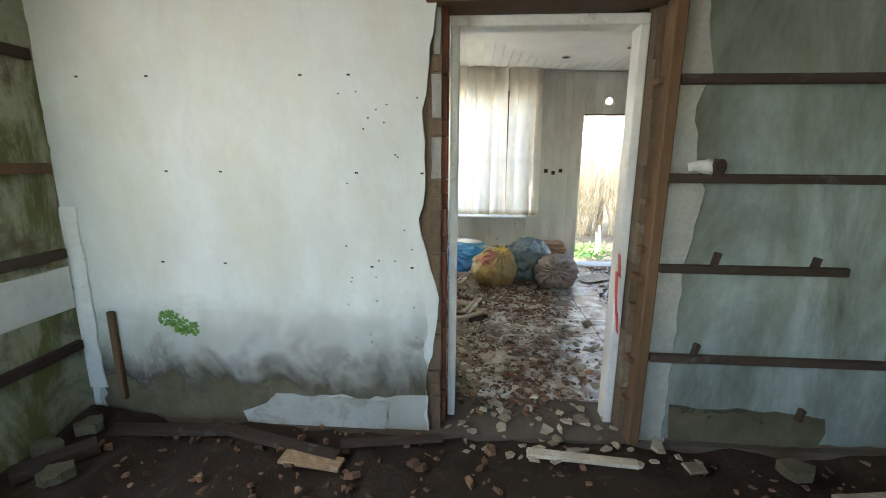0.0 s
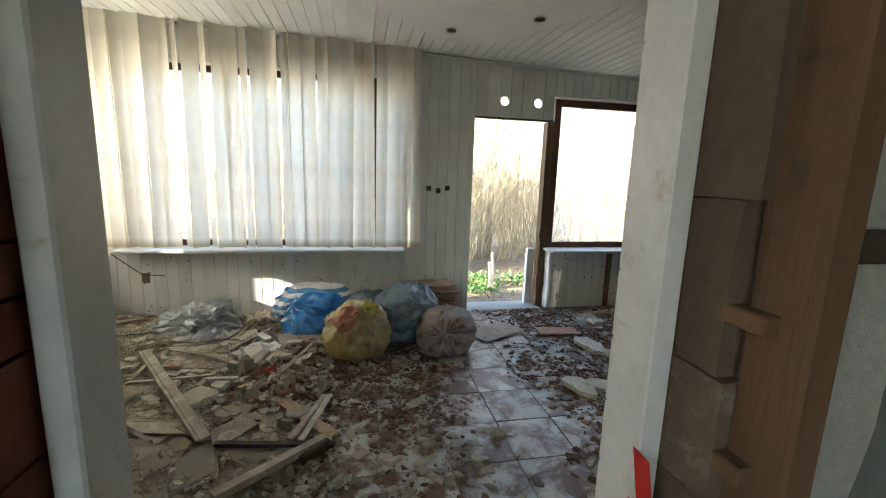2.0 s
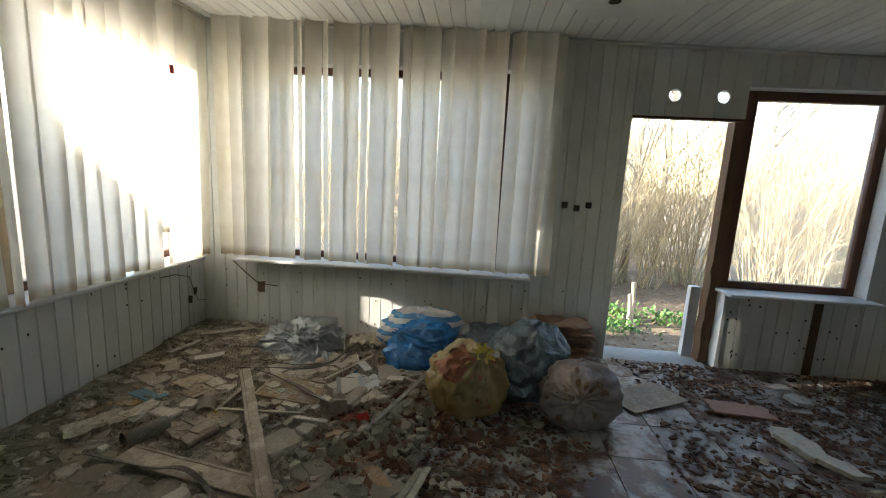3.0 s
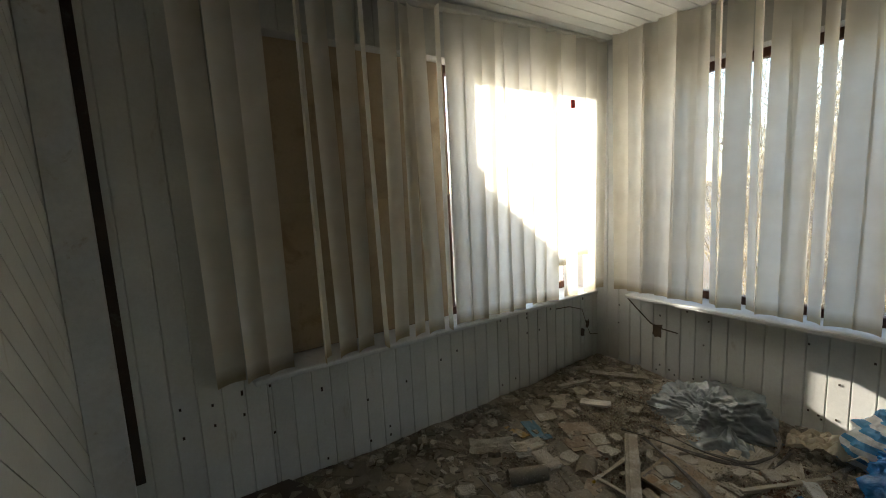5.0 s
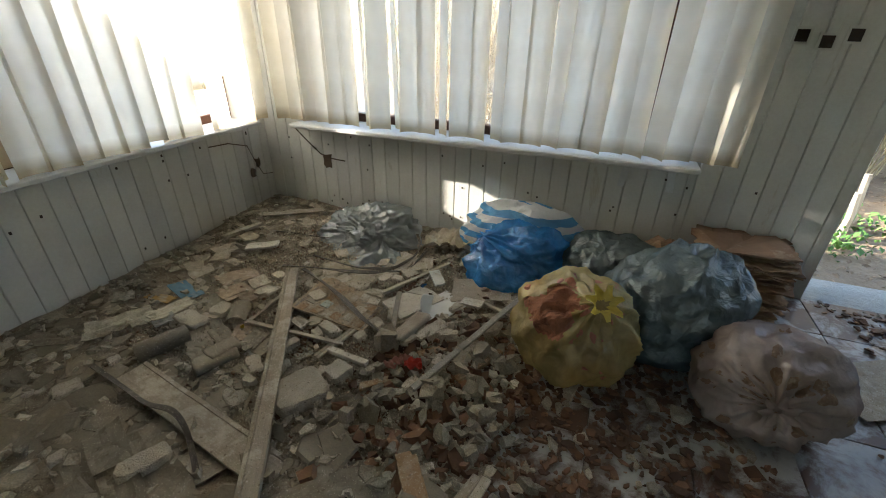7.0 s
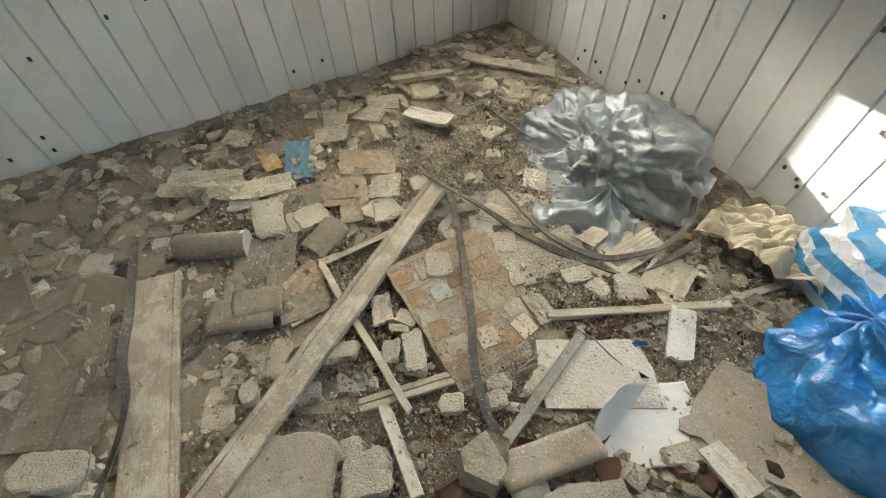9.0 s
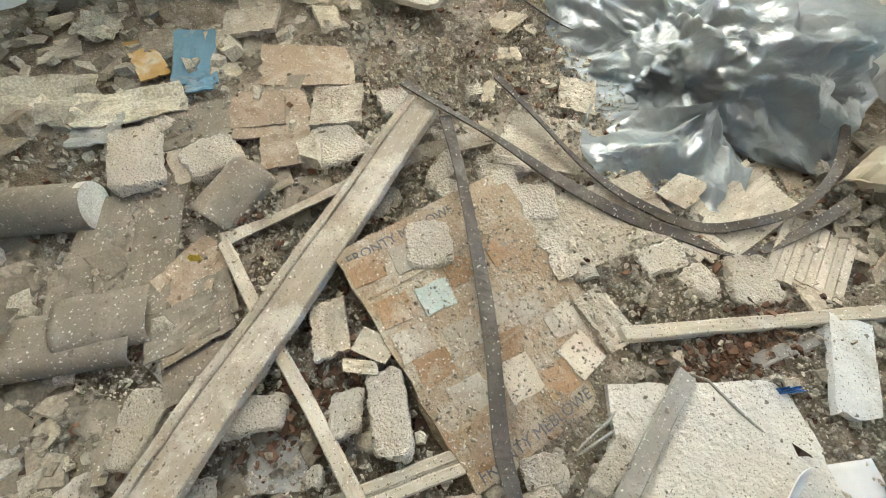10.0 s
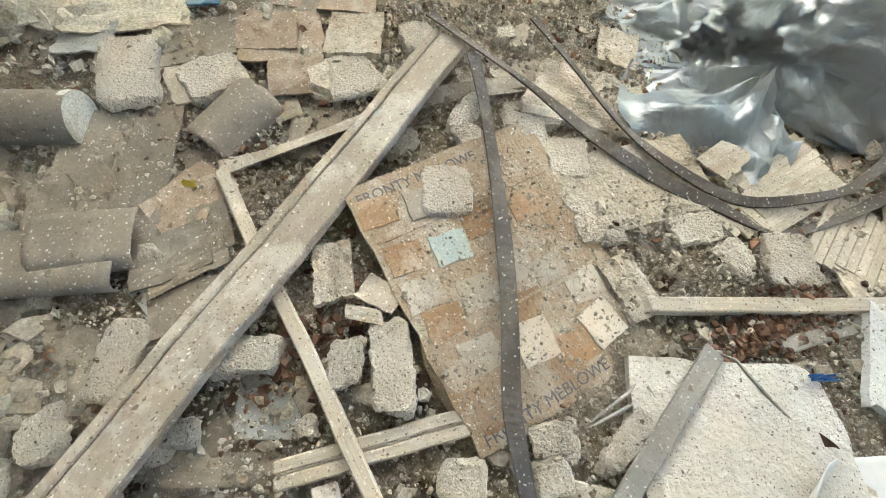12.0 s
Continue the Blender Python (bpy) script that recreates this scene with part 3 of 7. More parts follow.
# ---- blinds ----
def slat_mesh(w, h, seed):
    rng = random.Random(seed)
    bm = bmesh.new()
    cols, rows = 6, 14
    sway, tw = rng.uniform(-0.012, 0.012), rng.uniform(-0.1, 0.1)
    grid = []
    for j in range(rows + 1):
        f = j / rows
        row = []
        for i in range(cols + 1):
            u = (i / cols - 0.5) * w
            a = tw * (1 - f) ** 2
            bow = 0.02 * (1 - (2 * i / cols - 1) ** 2) + sway * (1 - f) ** 2
            row.append(bm.verts.new((u * math.cos(a) - bow * math.sin(a), u * math.sin(a) + bow, h * f)))
        grid.append(row)
    for a, b in zip(grid, grid[1:]):
        for i in range(cols):
            bm.faces.new((a[i], a[i + 1], b[i + 1], b[i]))
    me = bpy.data.meshes.new("slat")
    bm.to_mesh(me)
    bm.free()
    me.materials.append(M["slat"])
    for p in me.polygons:
        p.use_smooth = True
    return me


def blind(m, length, height, turns, label, drop=(0, 0), lift=()):
    """A vertical blind along x; turns gives each slat's turn in degrees, None where one is missing."""
    g = group("vertical_blind", m, label, "blind")
    hr = part("head_rail", boxes((-0.02, length + 0.02, -0.022, 0.022, 0, 0.035), bevel=0.004), "rail", g)
    hr.matrix_basis = pose(0, 0, height + drop[0], 0, math.degrees(math.atan((drop[0] - drop[1]) / length)), 0)
    meshes = [slat_mesh(0.127, height, s) for s in range(6)]
    step = length / len(turns)
    for i, t in enumerate(turns):
        if t is None:
            continue
        ob = new("slat", meshes[(i * 5 + 2) % 6])
        ob.parent = g
        ob.matrix_basis = pose(step * (i + 0.5), 0.004 * ((i * 7) % 3 - 1), 0.0, 0.25 * ((i * 3) % 5 - 2), 0.3 * ((i * 11) % 5 - 2), t)
        up = dict(lift).get(i, 0.0)
        top = height + drop[0] + (drop[1] - drop[0]) * i / len(turns)
        ob.matrix_basis = Matrix.Translation((0, 0, up)) @ ob.matrix_basis @ Matrix.Diagonal((1, 1, (top - up) / height, 1))
    return g


TURNS_FRONT = [16, -8, 24, -6, 18, -12, -56, 15, -54, 22, -8, -50, 12, -28, -48, 10, -8, -40, 10, -30, -6, -46, -40, 4, -26, -10]
blind(pose(-1.44, YF - 0.105, 0.69), 2.7, 1.85, TURNS_FRONT, "cream fabric vertical blinds, soiled at the hem", (0.04, -0.03))
TURNS_SIDE = [10, 22, 12, None, 66, 25, 22, 68, 20, 30, 15, 62, -8, -14, -10, -16, -8, -14, -12, -18, -10, -14, -16, -10, -12]
blind(pose(XL + 0.1, 3.62, 0.672, 0, 0, 90), 2.78, 1.868, TURNS_SIDE, "yellowed fabric vertical blinds hanging unevenly", (-0.06, 0.03), ((22, 0.3), (20, 0.24), (17, 0.02)))


# ---- doorway between the rooms ----
fr = group("door_frame", pose(0, 0, 0), "chipped white wooden door frame without a door", "door frame", "", "structure")
part("jamb", boxes((0.3, 0.34, 2.955, 3.06, -0.02, 1.985), bevel=0.004), "frame_white", fr)
part("jamb", boxes((1.152, 1.195, 2.955, 3.06, -0.02, 1.985), bevel=0.004), "frame_white", fr)
part("head", boxes((0.3, 1.195, 2.955, 3.06, 1.985, 2.03), bevel=0.004), "frame_white", fr)
bm = boxes((1.222, 1.275, WA0 - 0.03, WA0 + 0.06, -0.02, 2.5), bevel=0.006)
tagged(part("timber_post", bm, "raw_wood"), "bare brown timber post beside a stripped doorway", "post", "", "structure")
bm = boxes((0.2, 1.22, WA0 - 0.02, WA0 + 0.12, 2.035, 2.16), bevel=0.006)
tagged(part("lintel", bm, "raw_wood"), "bare brown timber lintel over a doorway", "lintel", "", "structure")

# battens on the first room's walls
for z, xa, xb in ((1.72, 1.28, 3.1), (1.31, 1.27, 3.1), (0.9, 1.28, 2.1), (0.895, 2.28, 3.1), (0.457, 1.28, 3.1)):
    tagged(part("batten", boxes((xa, xb, WA0 - 0.028, WA0 + 0.001, z - 0.02, z + 0.02), bevel=0.004), "batten"), "dark weathered batten nailed to plaster", "batten", "wall battens")
for z in (1.84, 1.33, 0.91, 0.42):
    ob = part("batten", boxes((R1L - 0.001, R1L + 0.03, 1.42, WA0 - 0.03, z - 0.025, z + 0.025), bevel=0.004), "batten" if z != 1.33 else "raw_wood")
    tagged(ob, "weathered batten along a mossy wall", "batten", "wall battens")


# ---- boards of the garden room (parts of its walls) ----
def board_mesh(w, h, t=0.014):
    bm = bmesh.new()
    c = 0.0045
    prof = [(0, t), (0.0, 0.006), (c, 0), (w - c, 0), (w, 0.006), (w, t)]
    lo = [bm.verts.new((x, y, 0)) for x, y in prof]
    hi = [bm.verts.new((x, y, h)) for x, y in prof]
    for i in range(5):
        bm.faces.new((lo[i], lo[i + 1], hi[i + 1], hi[i]))
    bm.faces.new((lo[5], lo[0], hi[0], hi[5]))
    bm.faces.new(lo[::-1])
    bm.faces.new(hi)
    bmesh.ops.recalc_face_normals(bm, faces=bm.faces[:])
    me = bpy.data.meshes.new("board")
    bm.to_mesh(me)
    bm.free()
    me.materials.append(M["board"])
    return me


BOARDS = {}


def board(wall, m, w, h):
    key = (round(w, 3), round(h, 3))
    if key not in BOARDS:
        BOARDS[key] = board_mesh(w - 0.0006, h)
    ob = new("board", BOARDS[key])
    ob.parent = wall
    ob.matrix_basis = m


def clad(wall, start, end, step, spans, place):
    """Upright boards from start to end; spans(a) lists the heights that a board at a fills."""
    a = start
    while a < end - 0.004:
        w = min(step, end - a)
        for z0, z1 in spans(a, a + w):
            board(wall, place(a, z0), w, z1 - z0)
        a += w


def spans_front(a, b):
    m = (a + b) / 2
    if WFX0 < m < WFX1:
        return [(0.0, WFZ0 - 0.055), (WFZ1, TOP)]
    if DX0 - 0.001 < m < DX1:
        return [(DZ, TOP)]
    if DX1 < m < W2X1:
        return [(0.0, W2Z0 - 0.03), (W2Z1 + 0.013, TOP)]
    return [(0.0, TOP)]


for a, b in ((XL, WFX0), (WFX0, WFX1), (WFX1, DX0), (DX1 + 0.088, W2X1), (W2X1, XR)):
    clad(wf, a, b, 0.1, spans_front, lambda a, z: pose(a, YF, z))
clad(wf, DX1, DX1 + 0.088, 0.117, lambda a, b: [(W2Z1 + 0.013, TOP)], lambda a, z: pose(a, YF, z))


def spans_side(a, b):
    m = (a + b) / 2
    if LY0 < m < LY1:
        return [(0.0, LZ0 - 0.055), (LZ1, TOP)]
    return [(0.0, TOP)]


for a, b in ((WA1, LY0), (LY0, LY1), (LY1, YF)):
    clad(wside, a, b, 0.1, spans_side, lambda a, z: pose(XL, a, z, 0, 0, 90))

# ---- diagonal boards on the far side and back walls ----
def diagonal(wall, u0, u1, z0, z1, place, step=0.1, rise=1.0):
    """Boards laid at 45 degrees over the field u0..u1, z0..z1; place turns (u, depth, z) into the room."""
    span = (z1 - z0) / abs(rise)
    s = u0 - span
    while s < u1 + span:
        bm = bmesh.new()
        g = 0.0034
        w = step * 1.414
        pts = [(s + g, z0), (s + w - g, z0), (s + w - g + span, z1), (s + g + span, z1)] if rise > 0 else [(s + g, z1), (s + w - g, z1), (s + w - g - span, z0), (s + g - span, z0)]
        f = bm.faces.new([bm.verts.new((a, 0, b)) for a, b in pts])
        for co, no in (((u0, 0, 0), (-1, 0, 0)), ((u1, 0, 0), (1, 0, 0))):
            bmesh.ops.bisect_plane(bm, geom=bm.verts[:] + bm.edges[:] + bm.faces[:], plane_co=co, plane_no=no, clear_outer=True)
        if bm.faces:
            r = bmesh.ops.extrude_face_region(bm, geom=bm.faces[:])
            bmesh.ops.translate(bm, verts=[v for v in r["geom"] if isinstance(v, bmesh.types.BMVert)], vec=(0, 0.014, 0))
            bmesh.ops.recalc_face_normals(bm, faces=bm.faces[:])
            bmesh.ops.transform(bm, matrix=place, verts=bm.verts[:])
            part("board", bm, "board", wall)
        else:
            bm.free()
        s += w


diagonal(wr, WA1, YF, 0.0, TOP, Matrix(((0, 1, 0, XR), (1, 0, 0, 0), (0, 0, 1, 0), (0, 0, 0, 1))), rise=-1.0)
diagonal(wa, XL, 0.285, 0.0, TOP, Matrix(((1, 0, 0, 0), (0, -1, 0, WA1), (0, 0, 1, 0), (0, 0, 0, 1))), rise=1.0)
diagonal(wa, 1.2, XR, 0.0, TOP, Matrix(((1, 0, 0, 0), (0, -1, 0, WA1), (0, 0, 1, 0), (0, 0, 0, 1))), rise=1.0)

# corner board; a dark strip beside it paints in the shaded gap
cb = part("corner_board", boxes((XL, XL + 0.022, WA1 + 0.003, WA1 + 0.135, 0, TOP), bevel=0.003), "frame_white")
tagged(cb, "wide white board standing loose in the corner", "board", "", "structure")
tagged(part("gap_strip", boxes((XL, XL + 0.006, WA1 + 0.136, WA1 + 0.172, 0.3, TOP)), "batten"), "dark strip painted in for the shaded gap", "trim", "", "structure")
tagged(part("trim", boxes((3.36, 3.425, YF - 0.008, YF - 0.001, 0.0, 0.6)), "raw_wood"), "bare brown upright where a board is missing", "trim", "", "structure")
bm = boxes((XL, XR, YF - 0.025, YF, CEIL - 0.025, CEIL), bevel=0.006)
for v in bm.verts:
    v.co.z -= SLOPE * v.co.x
tagged(part("cornice", bm, "board"), "narrow white ceiling trim", "trim", "", "structure")
bm = boxes((XL, XL + 0.025, WA1 + 0.2, YF - 0.026, CEIL - 0.025 - SLOPE * XL, CEIL - SLOPE * XL), bevel=0.006)
tagged(part("cornice", bm, "board"), "narrow white ceiling trim", "trim", "", "structure")


# boards over the garden door, two of them with a round hole
def holed_board(x0, hole):
    bm = bmesh.new()
    w, h, r = 0.114, TOP - DZ, 0.046
    cz = 2.12 - DZ
    rim = [(w / 2 + r * math.cos(a * math.tau / 24), cz + r * math.sin(a * math.tau / 24)) for a in range(24)]
    es = []
    for loop in ([(0, 0), (w, 0), (w, h), (0, h)], rim):
        vs = [bm.verts.new((x, 0, z)) for x, z in loop]
        es += [bm.edges.new((vs[i], vs[(i + 1) % len(vs)])) for i in range(len(vs))]
    bmesh.ops.triangle_fill(bm, use_beauty=True, edges=es)
    r_ = bmesh.ops.extrude_face_region(bm, geom=bm.faces[:])
    bmesh.ops.translate(bm, verts=[v for v in r_["geom"] if isinstance(v, bmesh.types.BMVert)], vec=(0, 0.022, 0))
    bmesh.ops.recalc_face_normals(bm, faces=bm.faces[:])
    ob = part("board", bm, "board", wf, "white board with a round hole")
    ob.matrix_basis = pose(x0, YF, DZ)


for k in range(7):
    x0 = DX0 + 0.117 * k
    if k in (2, 5):
        holed_board(x0 + 0.0015, True)
    else:
        board(wf, pose(x0, YF, DZ), min(0.117, DX1 - x0), TOP - DZ)
tagged(part("door_head", boxes((DX0, DX1, YF - 0.004, YF + 0.04, DZ - 0.018, DZ - 0.001)), "frame_brown"), "brown head of the garden doorway", "trim", "", "structure")

# ---- masonry laid bare beside the doorway ----
rng = random.Random(5)
M["clay_block"] = surface("dusty_clay_block", (0.165, 0.125, 0.085), (0.09, 0.066, 0.046), stain=(0.22, 0.195, 0.15), grain=40, blotch=8, rough=1.0, bump=0.8, vary=0.2)


def bare_brick(x0, x1, y0, y1, z0, z1, material):
    bm = boxes((x0, x1, y0, y1, z0, z1))
    bmesh.ops.subdivide_edges(bm, edges=bm.edges[:], cuts=2)
    for v in bm.verts:
        v.co += 0.006 * noise.noise_vector(v.co * 23)
    part("brick", bm, material, wa, smooth=False)


z = -0.02
while z < 2.05:
    h = rng.choice((0.07, 0.07, 0.14, 0.2))
    bare_brick(0.222 + rng.uniform(-0.006, 0.015), 0.262 + rng.uniform(0, 0.012), WA0 + 0.004 + rng.uniform(0, 0.02), 2.93, z + 0.006, z + h - 0.006, "grey_block" if h > 0.15 and z > 1.0 else "mortar")
    bare_brick(0.262, 0.29, WA0 + 0.05 + rng.uniform(0, 0.03), 2.99, z + 0.004, z + h - 0.002, "brick")
    z += h
z = -0.02
while z < 2.05:
    h = rng.choice((0.2, 0.3, 0.26, 0.16))
    bare_brick(1.197, 1.245, WA0 + 0.045 + rng.uniform(0, 0.05), 2.99, z + 0.001, z + h - 0.001, rng.choice(("mortar", "mortar", "clay_block", "mortar")))
    z += h
for z in (1.72, 1.2, 0.98, 0.84, 0.42, 0.2):
    ob = part("blocking", boxes((1.197, 1.24, WA0 + 0.01, WA0 + 0.1, z - 0.014, z + 0.014), bevel=0.003), "raw_wood")
    tagged(ob, "short timber peg in the stripped jamb", "timber", "jamb pegs")
bm = bmesh.new()
for i, (dx, z0, z1) in enumerate(((0.0, 0.82, 0.93), (-0.008, 0.68, 0.84), (-0.004, 0.62, 0.7), (0.002, 0.54, 0.64))):
    v = [bm.verts.new((1.150 + dx + 0.004 * (k % 2), 2.918 - 0.012 * i + 0.045 * (k % 2 - 0.5) + 0.01 * (k // 2), z0 + (z1 - z0) * (k // 2) / 3)) for k in range(8)]
    for k in range(0, 6, 2):
        bm.faces.new((v[k], v[k + 1], v[k + 3], v[k + 2]))
tape = part("red_tape", bm, surface("red_tape", (0.55, 0.03, 0.02), (0.35, 0.02, 0.015), grain=30, blotch=8, rough=0.4, bump=0.1, vary=0))
tape.modifiers.new("thickness", "SOLIDIFY").thickness = 0.002
tagged(tape, "torn red barrier tape stuck to a door jamb", "tape")

# waste pipe stub in the plaster
M["foam_grey"] = surface("rough_white_plaster", (0.55, 0.55, 0.52), (0.4, 0.4, 0.38), grain=50, blotch=12, rough=0.95, bump=0.6, vary=0)
pp = group("pipe_stub", pose(1.43, WA0, 1.36), "white waste pipe stub with a dark mouth", "pipe")
bm = bmesh.new()
tube(bm, [Vector((-0.07, -0.0, -0.004)), Vector((-0.045, -0.01, 0.002)), Vector((-0.01, -0.018, 0.0)), Vector((0.012, -0.012, 0.0))], 0.018, 0.036, 16)
for v in bm.verts:
    v.co += 0.006 * noise.noise_vector(v.co * 30)
part("collar", bm, "foam_grey", pp, "rough white plaster round the pipe", smooth=True)
# Capped solid disc; the opening's darkness is put in its colour.
bm = bmesh.new()
bmesh.ops.create_cone(bm, cap_ends=True, segments=22, radius1=0.034, radius2=0.034, depth=0.05, matrix=pose(0.034, -0.024, 0, 90, 0, 25))
part("mouth", bm, "batten", pp, "black disc for the shaded pipe opening", smooth=False)
for x, z in ((1.525, 0.945), (1.955, 0.93), (1.49, 0.5), (2.02, 0.18)):
    bm = boxes((-0.012, 0.012, -0.03, 0, -0.03, 0.035), bevel=0.003)
    ob = part("peg", bm, "batten")
    ob.matrix_world = pose(x, WA0 + 0.001, z, 0, 12, 0)
    tagged(ob, "dark wooden peg in the plaster", "peg", "wall pegs")

# left corner of the first room: white pipe-like edge, upright, moss
bm = bmesh.new()
box(bm, R1L, R1L + 0.09, WA0 - 0.012, WA0 + 0.004, 0.16, 1.14)
bmesh.ops.subdivide_edges(bm, edges=[e for e in bm.edges if abs(e.verts[0].co.z - e.verts[1].co.z) > 0.5], cuts=20)
for v in bm.verts:
    v.co.x += 0.02 * noise.noise(Vector((v.co.x * 30, 1, v.co.z * 9)))
part("edge_strip", bm, "frame_white", wa, "ragged white plaster edge in the corner")
tagged(part("upright", boxes((-1.465, -1.43, WA0 - 0.03, WA0, 0.1, 0.6), bevel=0.005), "raw_wood"), "short brown upright against damp plaster", "timber")
tagged(part("panel_strip", boxes((R1L, R1L + 0.012, 1.42, WA0 - 0.02, 0.62, 0.84), bevel=0.003), "frame_white"), "white painted strip on a mossy wall", "panel", "", "structure")
bm = bmesh.new()
for i in range(220):
    a, r = rng.uniform(0, math.tau), rng.random() ** 0.6
    bmesh.ops.create_icosphere(bm, subdivisions=1, radius=rng.uniform(0.004, 0.011), matrix=Matrix.Translation((-1.13 + 0.07 * r * math.cos(a) + 0.08 * (i % 2), WA0 + 0.001, 0.565 + 0.045 * r * math.sin(a) - 0.05 * (i % 2))))
tagged(part("moss", bm, "leaf"), "bright green moss tuft on damp plaster", "moss", "", "stuff")


# ---- small wall things ----
def socket_box(x, z):
    g = group("switch_box", pose(x, YF, z), "empty dark switch box with a pale rim", "switch box", "switch boxes")
    part("rim", boxes((-0.034, 0.034, -0.006, 0, -0.034, -0.024), (-0.034, 0.034, -0.006, 0, 0.024, 0.034), (-0.034, -0.024, -0.006, 0, -0.024, 0.024), (0.024, 0.034, -0.006, 0, -0.024, 0.024)), "board", g)
    # Flat dark plate: the empty box's inner shade is put in its colour.
    part("recess", boxes((-0.024, 0.024, -0.002, -0.001, -0.024, 0.024)), "batten", g)


socket_box(1.36, 1.257), socket_box(1.455, 1.235), socket_box(1.545, 1.262)
g = group("torn_socket", pose(-1.17, YF - 0.001, 0.40), "torn-out socket hole with loose cable", "socket hole")
part("recess", slab(ragged([(-0.03, -0.05), (0.03, -0.05), (0.035, 0.05), (-0.03, 0.045)], 0.008, 0.02, 2), 0.003, UPRIGHT), "mortar", g)
bm = bmesh.new()
tube(bm, [Vector((-0.25, -0.012, 0.22)), Vector((-0.15, -0.02, 0.14)), Vector((-0.04, -0.02, 0.05)), Vector((0.05, -0.03, 0.03)), Vector((0.16, -0.02, 0.02))], 0.005, 0.004, 5)
part("cable", bm, "mortar", g, smooth=True)
bm = bmesh.new()
tube(bm, [Vector((XL + 0.008, 5.95, 0.56)), Vector((XL + 0.012, 6.1, 0.55)), Vector((XL + 0.014, 6.25, 0.5)), Vector((XL + 0.012, 6.3, 0.38)), Vector((XL + 0.015, 6.35, 0.27)), Vector((XL + 0.02, 6.44, 0.25))], 0.004, 0.003, 5)
tagged(part("cable", bm, "mortar", smooth=True), "thin dirty cable looped on the boards", "cable")
for y, z in ((6.27, 0.3), (6.33, 0.36)):
    ob = part("cable_clip", slab(ragged([(-0.02, -0.03), (0.02, -0.03), (0.02, 0.03), (-0.02, 0.03)], 0.008, 0.02, int(y * 90)), 0.004), "mortar")
    ob.matrix_world = pose(XL + 0.002, y, z, 90, 0, 90)
    tagged(ob, "brown torn patch on white boards", "wall damage")
for x, a in ((0.79, 6), (1.02, -5)):
    bm = boxes((-0.018, 0.018, -0.003, 0, -0.09, 0.03))
    ob = part("paper_strip", bm, "frame_white")
    ob.matrix_world = pose(x, YF - 0.002, 0.585, -8, a, 0)
    tagged(ob, "small white paper tag hanging on boards", "paper")
ph = group("wall_pipe", pose(XR - 0.001, 6.2, 0.70), "dark disc for a shaded pipe hole in diagonal boards", "pipe hole")
# Solid dark disc that paints in the shade inside the hole.
bm = bmesh.new()
bmesh.ops.create_cone(bm, cap_ends=True, segments=16, radius1=0.035, radius2=0.03, depth=0.02, matrix=pose(-0.01, 0, 0, 0, 90, 0))
part("mouth", bm, "batten", ph)
bm = bmesh.new()
marks = random.Random(9)
for i in range(34):
    x = marks.uniform(-1.5, 1.7)
    z = marks.choice((0.12, 0.36, 0.52, 0.56)) + marks.uniform(-0.03, 0.03)
    box(bm, x - 0.005, x + 0.005, YF - 0.003, YF - 0.001, z - 0.006, z + 0.006)
for i in range(30):
    y = 3.4 + 0.128 * marks.randint(0, 23) + 0.06
    z = marks.choice((0.1, 0.36, 0.46, 0.58)) + marks.uniform(-0.03, 0.03)
    box(bm, XL + 0.001, XL + 0.003, y - 0.005, y + 0.005, z - 0.007, z + 0.007)
for i in range(24):
    x, z = marks.uniform(2.7, 4.0), marks.uniform(0.1, 0.6)
    box(bm, x - 0.006, x + 0.006, YF - 0.003, YF - 0.001, z - 0.008, z + 0.008)
tagged(part("nail_hole", bm, "batten"), "dark nail holes scattered over the boards", "nail holes", "", "stuff")
bm = bmesh.new()
for z in (1.75, 1.32, 0.87):
    for k in range(6):
        x = -1.35 + 0.3 * k + marks.uniform(-0.09, 0.09)
        if (k * 7 + int(z * 100)) % 3 == 0:
            continue
        box(bm, x - 0.009, x + 0.006, WA0 - 0.003, WA0 + 0.001, z - 0.004, z + 0.004)
for i in range(26):
    x, z = marks.uniform(-0.2, 0.17), marks.uniform(0.4, 1.7)
    box(bm, x - 0.004, x + 0.004, WA0 - 0.002, WA0 + 0.001, z - 0.003, z + 0.003)
tagged(part("nail_hole", bm, "batten"), "dark nail holes and chips in plaster", "nail holes", "", "stuff")

ob = part("tag", boxes((0, 0.004, -0.02, 0.02, -0.03, 0.03)), tape.data.materials[0])
ob.matrix_world = pose(XL + 0.125, 6.02, 2.08, 4, 0, 0)
tagged(ob, "small red tag clipped to a blind slat", "tag")

# ---- outdoors ----
bm = bmesh.new()
bmesh.ops.create_grid(bm, x_segments=60, y_segments=60, size=1, matrix=Matrix.Translation((0, 0, -0.2)) @ Matrix.Diagonal((600, 600, 1, 1)))
structure("ground", bm, "ground", "brown leaf litter ground of an overgrown garden", "ground")


